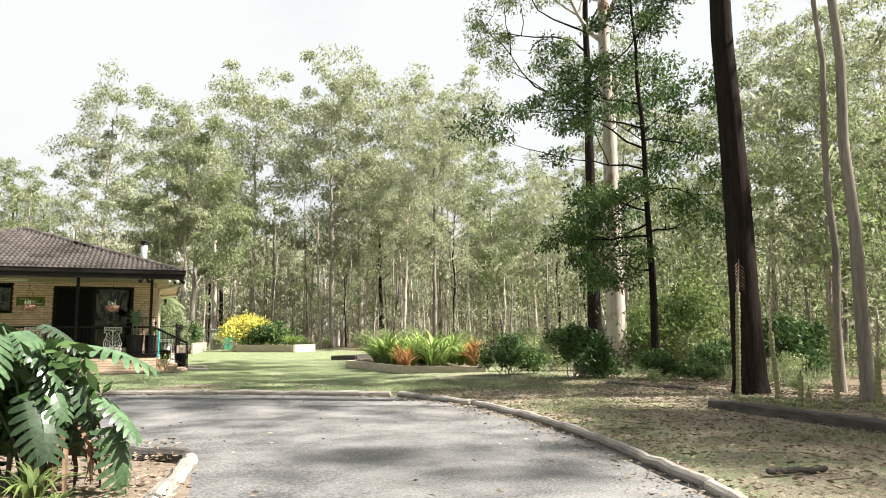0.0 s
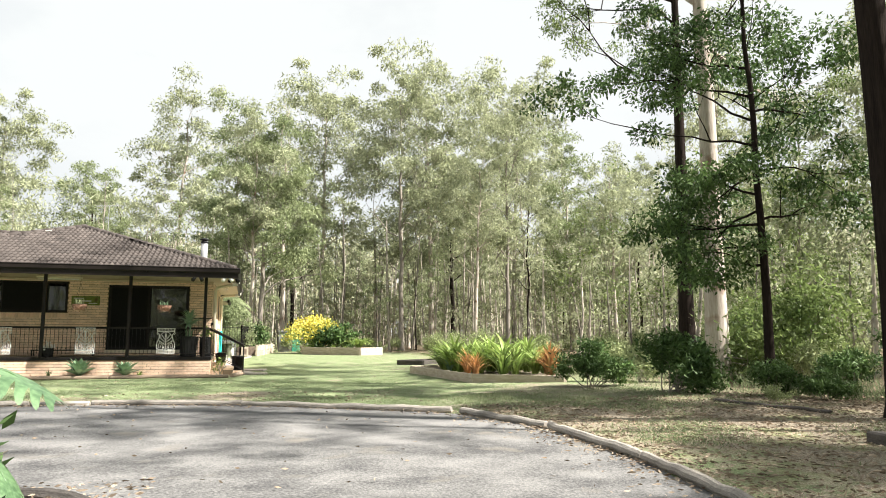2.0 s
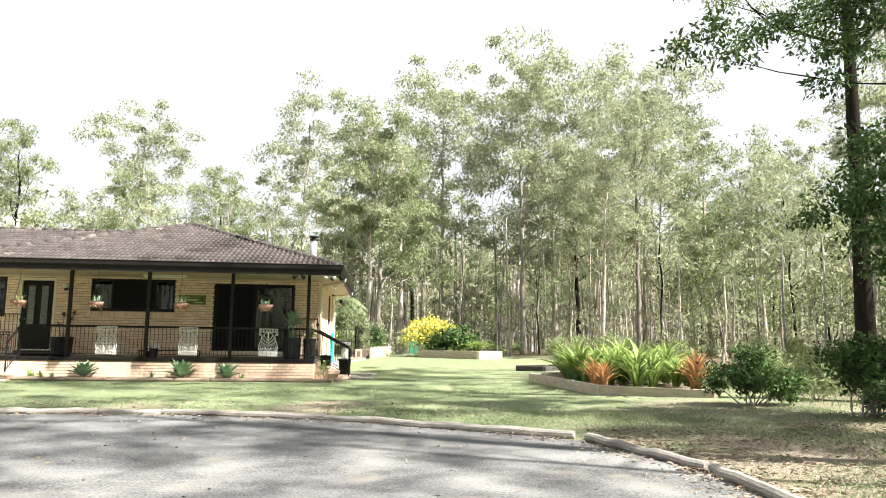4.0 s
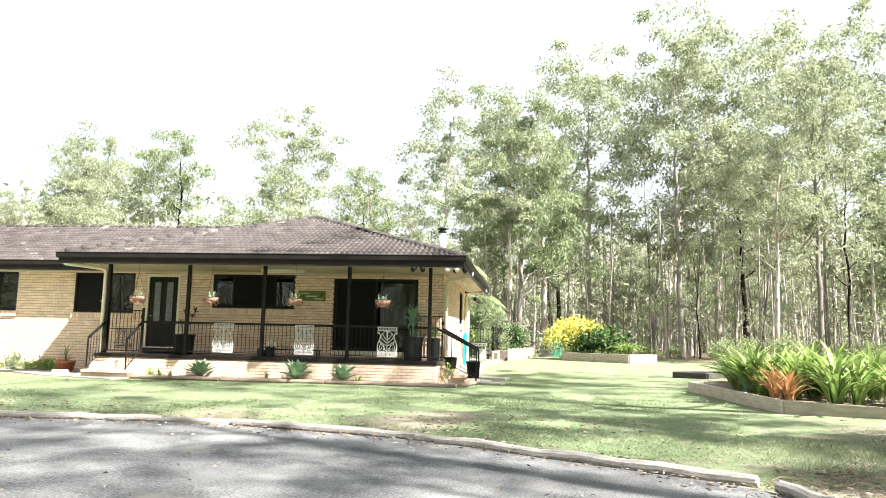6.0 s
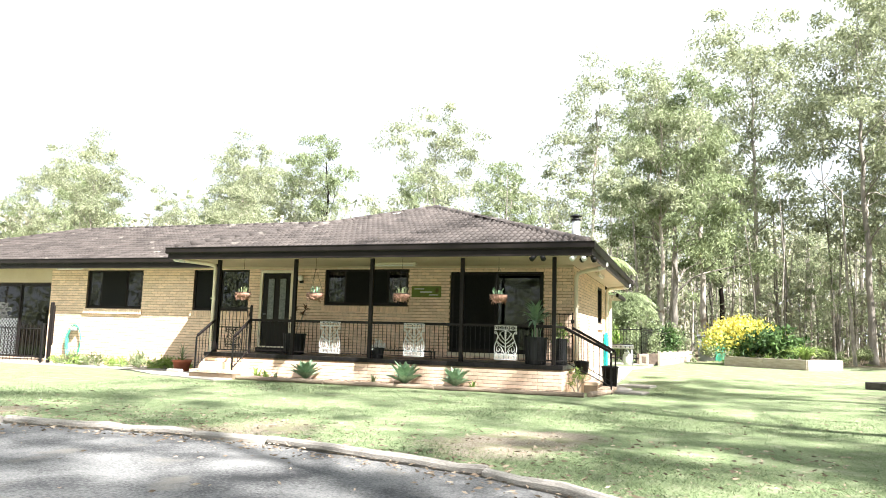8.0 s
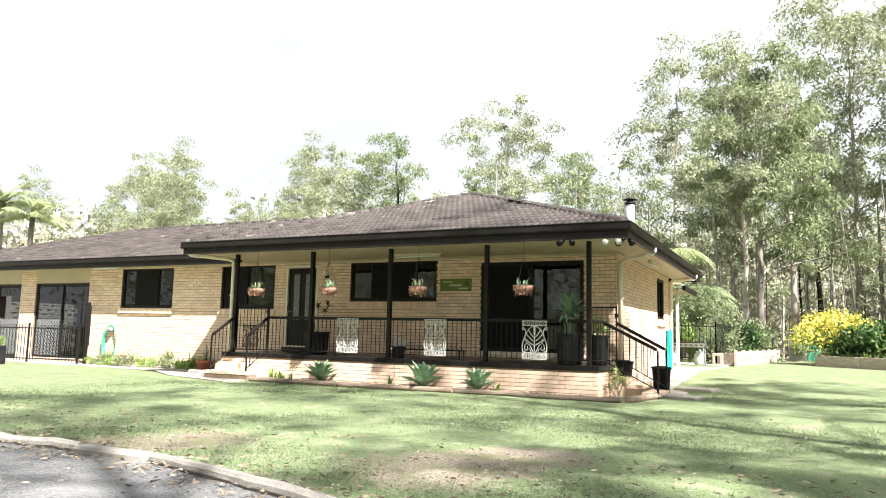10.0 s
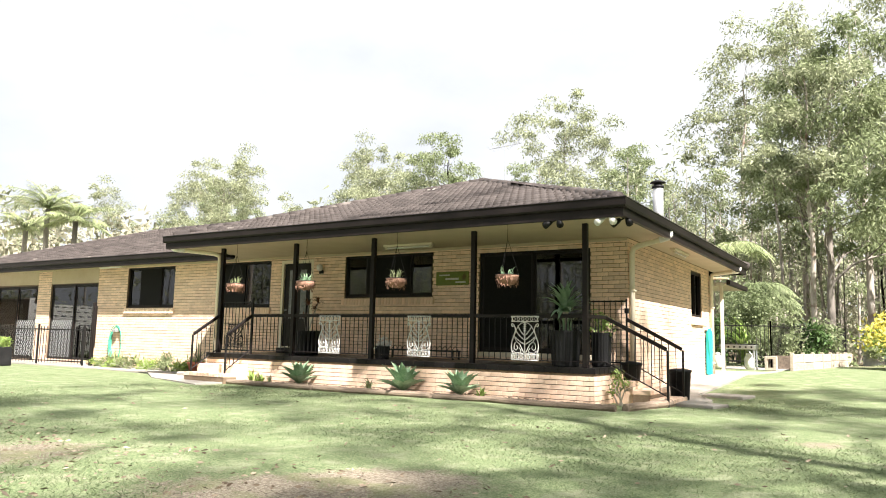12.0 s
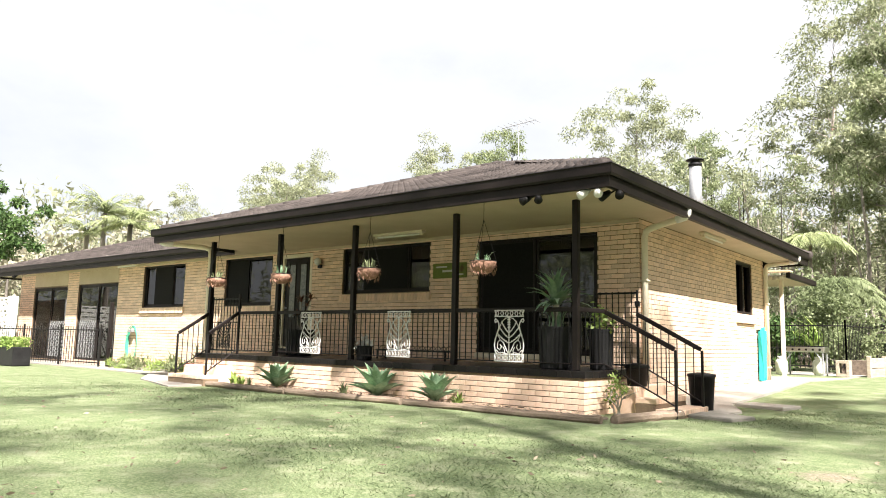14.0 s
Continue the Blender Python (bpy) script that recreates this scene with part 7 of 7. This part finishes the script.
    put(fan_palm(602, 4.6, 17, 1.9, LEAF_PALE, "slender pale palm above the house roof", 0.06, 1.05, 0.75), -1.1, 46.0, 0.4)
    put(fan_palm(603, 7.3, 17, 2.6, LEAF_PALE, "tall pale green palm beyond the wing", 0.13, 0.45, 0.35), -34.0, 35.3)
    put(fan_palm(604, 6.4, 15, 2.3, LEAF_PALE, "tall pale green palm beyond the wing", 0.13, 0.5, 0.3), -37.0, 35.8)
    put(fan_palm(605, 6.6, 15, 2.4, LEAF_PALE, "tall pale green palm beyond the wing", 0.13, 0.55, 0.2), -32.5, 36.0)
    for k, (x, y, h) in enumerate(((9.05, 9.3, 1.75), (8.98, 8.4, 1.1), (8.86, 7.9, 0.48), (8.78, 7.68, 0.27), (9.05, 7.45, 1.48), (9.02, 6.8, 0.76))):
        pt = thing("palm_tree", "bare ringed grey-green palm stem with a dead frond", "palm", (x, y, gz(x, y)), "bare palm stems by the sleeper")
        m = max(6, int(h / 0.035))
        lx = (0.10, -0.09, 0.03, 0.0, -0.03, 0.02)[k] / m
        pts = [(lx * j, 0.004 * math.sin(j * 0.6), h * j / m - 0.04) for j in range(m + 1)]
        part("stem", Shape().tube(pts, [(0.034 + 0.05 * math.exp(-j * 0.5)) * (1.0 if j % 2 else 1.22) for j in range(m + 1)], 9), PALM_STEM, pt)
        s = Shape()
        if h < 0.7:
            for j in range(3):
                s.blade((lx * m, 0, h - 0.08), (lx * m + 0.07 * math.cos(j * 2), 0.07 * math.sin(j * 2), h + 0.06), 0.03, 0.1)
        else:
            # a withered frond that hangs from the stem's top
            s.tube([(lx * m, 0, h - 0.08), (lx * m + 0.02, -0.02, h + 0.25), (lx * m + 0.03, -0.03, h + 0.5)], [0.018, 0.01, 0.005], 5)
            for j in range(16):
                z = h + 0.02 + 0.028 * j
                s.blade((lx * m + 0.02, -0.02, z), (lx * m + 0.02 + 0.10 * (-1) ** j, -0.05, z - 0.10), 0.02, 0.1)
        part("dead_frond", s, LEAF_DRY, pt)


def build_ground_cover():
    """Grass blades on the lawn, tufts at its edge, fallen leaves along the drive."""
    np.random.seed(90)
    n = 320000
    x, y = np.random.uniform(-13, 11.5, n), 13.6 + (np.random.uniform(0, 1, n) ** 1.5) * 16
    kx = np.array([k[0] for k in KERB[:10]])
    ky = np.array([k[1] for k in KERB[:10]])
    keep = (y > np.interp(x, kx, ky) + 0.25) & ~((x > -9.3) & (x < 1.3) & (y > 24.9)) & ~((x < -7.7) & (y > 24.2)) & ~((x < 2) & (x > 0) & (y > 27.4)) & ((x < 4.6) | (y > 12)) & ~((x > 6.7) & (y > 19) & (x < 10.4))
    patch = np.sin(x * 1.3 + 2 * np.sin(y * 0.7)) + np.sin(y * 1.9 + x * 0.6) + np.random.normal(size=n) * 0.7
    keep &= (patch > -0.9) | (y > 18.5)
    keep &= (x < 5.5) | (np.random.uniform(size=n) < np.where(y < 12, 0.25, 0.6))
    for px, py, half in PATCHES:
        keep &= (np.hypot(x - px, y - py) > half * np.random.uniform(0.3, 1.2, n))
    x, y = x[keep], y[keep]
    z = np.array([gz(a, b) for a, b in zip(x, y)])
    pos = np.stack([x, y, z - 0.005], 1)
    way = np.random.normal(size=pos.shape) * np.array([0.9, 0.9, 0.12]) + np.array([0, 0, 0.55])
    s = Shape().leaves(pos, way, np.random.uniform(0.02, 0.05, len(x)), 0.009, True)
    solo("grass", s, GRASSB, "short mown lawn grass with thin patches", "grass", kind="stuff")
    n = 9000
    x, y = np.random.uniform(8.8, 15, n), np.random.uniform(10.5, 24, n)
    x[:2600], y[:2600] = np.random.uniform(8.9, 11.5, 2600), np.random.uniform(9.8, 13.5, 2600)
    keep = (x - 9.3 > (17.5 - y) * 0.22) & (np.sin(x * 1.7) + np.sin(y * 1.1 + x) > -0.4)
    x, y = x[keep], y[keep]
    pos = np.stack([x, y, [gz(a, b) for a, b in zip(x, y)]], 1)
    way = np.random.normal(size=pos.shape) * np.array([0.35, 0.35, 0.1]) + np.array([0, 0, 0.8])
    solo("long_grass", Shape().leaves(pos, way, np.random.uniform(0.15, 0.5, len(x)), 0.014), GRASSB, "long unmown grass at the wood's edge", "grass", kind="stuff")
    n = 60000
    x, y = np.random.uniform(5.0, 9.6, n), np.random.uniform(4.0, 16.5, n)
    patch = np.sin(x * 2.1 + 1.5 * np.sin(y * 0.9)) + np.sin(y * 1.4 + x) + 0.16 * (y - 10) + np.random.normal(size=n) * 0.6
    keep = (patch > 0.75) & (x > np.interp(y, [4, 8, 12, 13.5, 16], [4.5, 5.3, 5.3, 4.8, 2.0]))
    x, y = x[keep], y[keep]
    pos = np.stack([x, y, [gz(a, b) for a, b in zip(x, y)]], 1)
    way = np.random.normal(size=pos.shape) * np.array([0.6, 0.6, 0.12]) + np.array([0, 0, 0.7])
    solo("grass", Shape().leaves(pos, way, np.random.uniform(0.03, 0.08, len(x)), 0.008), GRASSB, "thin patchy grass on the bare soil beside the drive", "grass", kind="stuff")
    # fallen leaves
    lx, ly = [], []
    for (ax, ay), (bx, by) in zip(KERB[2:], KERB[3:]):
        k = int(150 * math.hypot(bx - ax, by - ay))
        t = np.random.uniform(size=k)
        off = np.random.normal(size=k) * 0.28
        d = math.hypot(bx - ax, by - ay)
        lx += list(ax + (bx - ax) * t + (by - ay) / d * off)
        ly += list(ay + (by - ay) * t - (bx - ax) / d * off)
    for k, a, b, c, d in ((21000, 4.9, 12.5, 2.0, 14.5), (2200, -2.0, 0.55, 3.5, 8.3), (280, -5, 5, 4, 16.5), (700, -7.7, 0.5, 25.0, 25.6), (500, -8, 8, 15, 24), (1300, -7, 4.5, 16.0, 18.6)):
        lx += list(np.random.uniform(a, b, k))
        ly += list(np.random.uniform(c, d, k))
    lx, ly = np.array(lx), np.array(ly)
    bed = (lx < 0.55) & (ly < 8.4) & (lx > -7)
    strip = (ly > 25) & (lx < 0.6) & (lx > -7.7)
    pos = np.stack([lx, ly, np.array([max(gz(a, b), 0.04) for a, b in zip(lx, ly)]) + 0.014 + 0.07 * bed + 0.035 * strip], 1)
    way = np.random.normal(size=pos.shape) * np.array([1, 1, 0.12])
    s = Shape()
    sc = np.random.uniform(0.6, 1.2, len(lx))
    s.leaves(pos, way, 0.07 * sc, 0.02 * sc)
    tw = random.Random(93)
    for k in range(420):
        x, y, a, l = tw.uniform(4.9, 11), tw.uniform(3, 14), tw.uniform(0, 6.28), tw.uniform(0.12, 0.5)
        z = gz(x, y) + 0.02
        s.tube([(x, y, z), (x + math.cos(a) * l * 0.5, y + math.sin(a) * l * 0.5, z + tw.uniform(0, 0.03)), (x + math.cos(a + 0.3) * l, y + math.sin(a + 0.3) * l, z)], [0.006, 0.005, 0.002], 4, False)
    solo("leaf_litter", s, LEAF_DRY, "fallen dry gum leaves and twigs along the drive and in the beds", "leaves", kind="stuff")


build_woods()
build_near_trees()
build_beds()
build_monstera()
build_things()
build_ground_cover()
add_bricks()
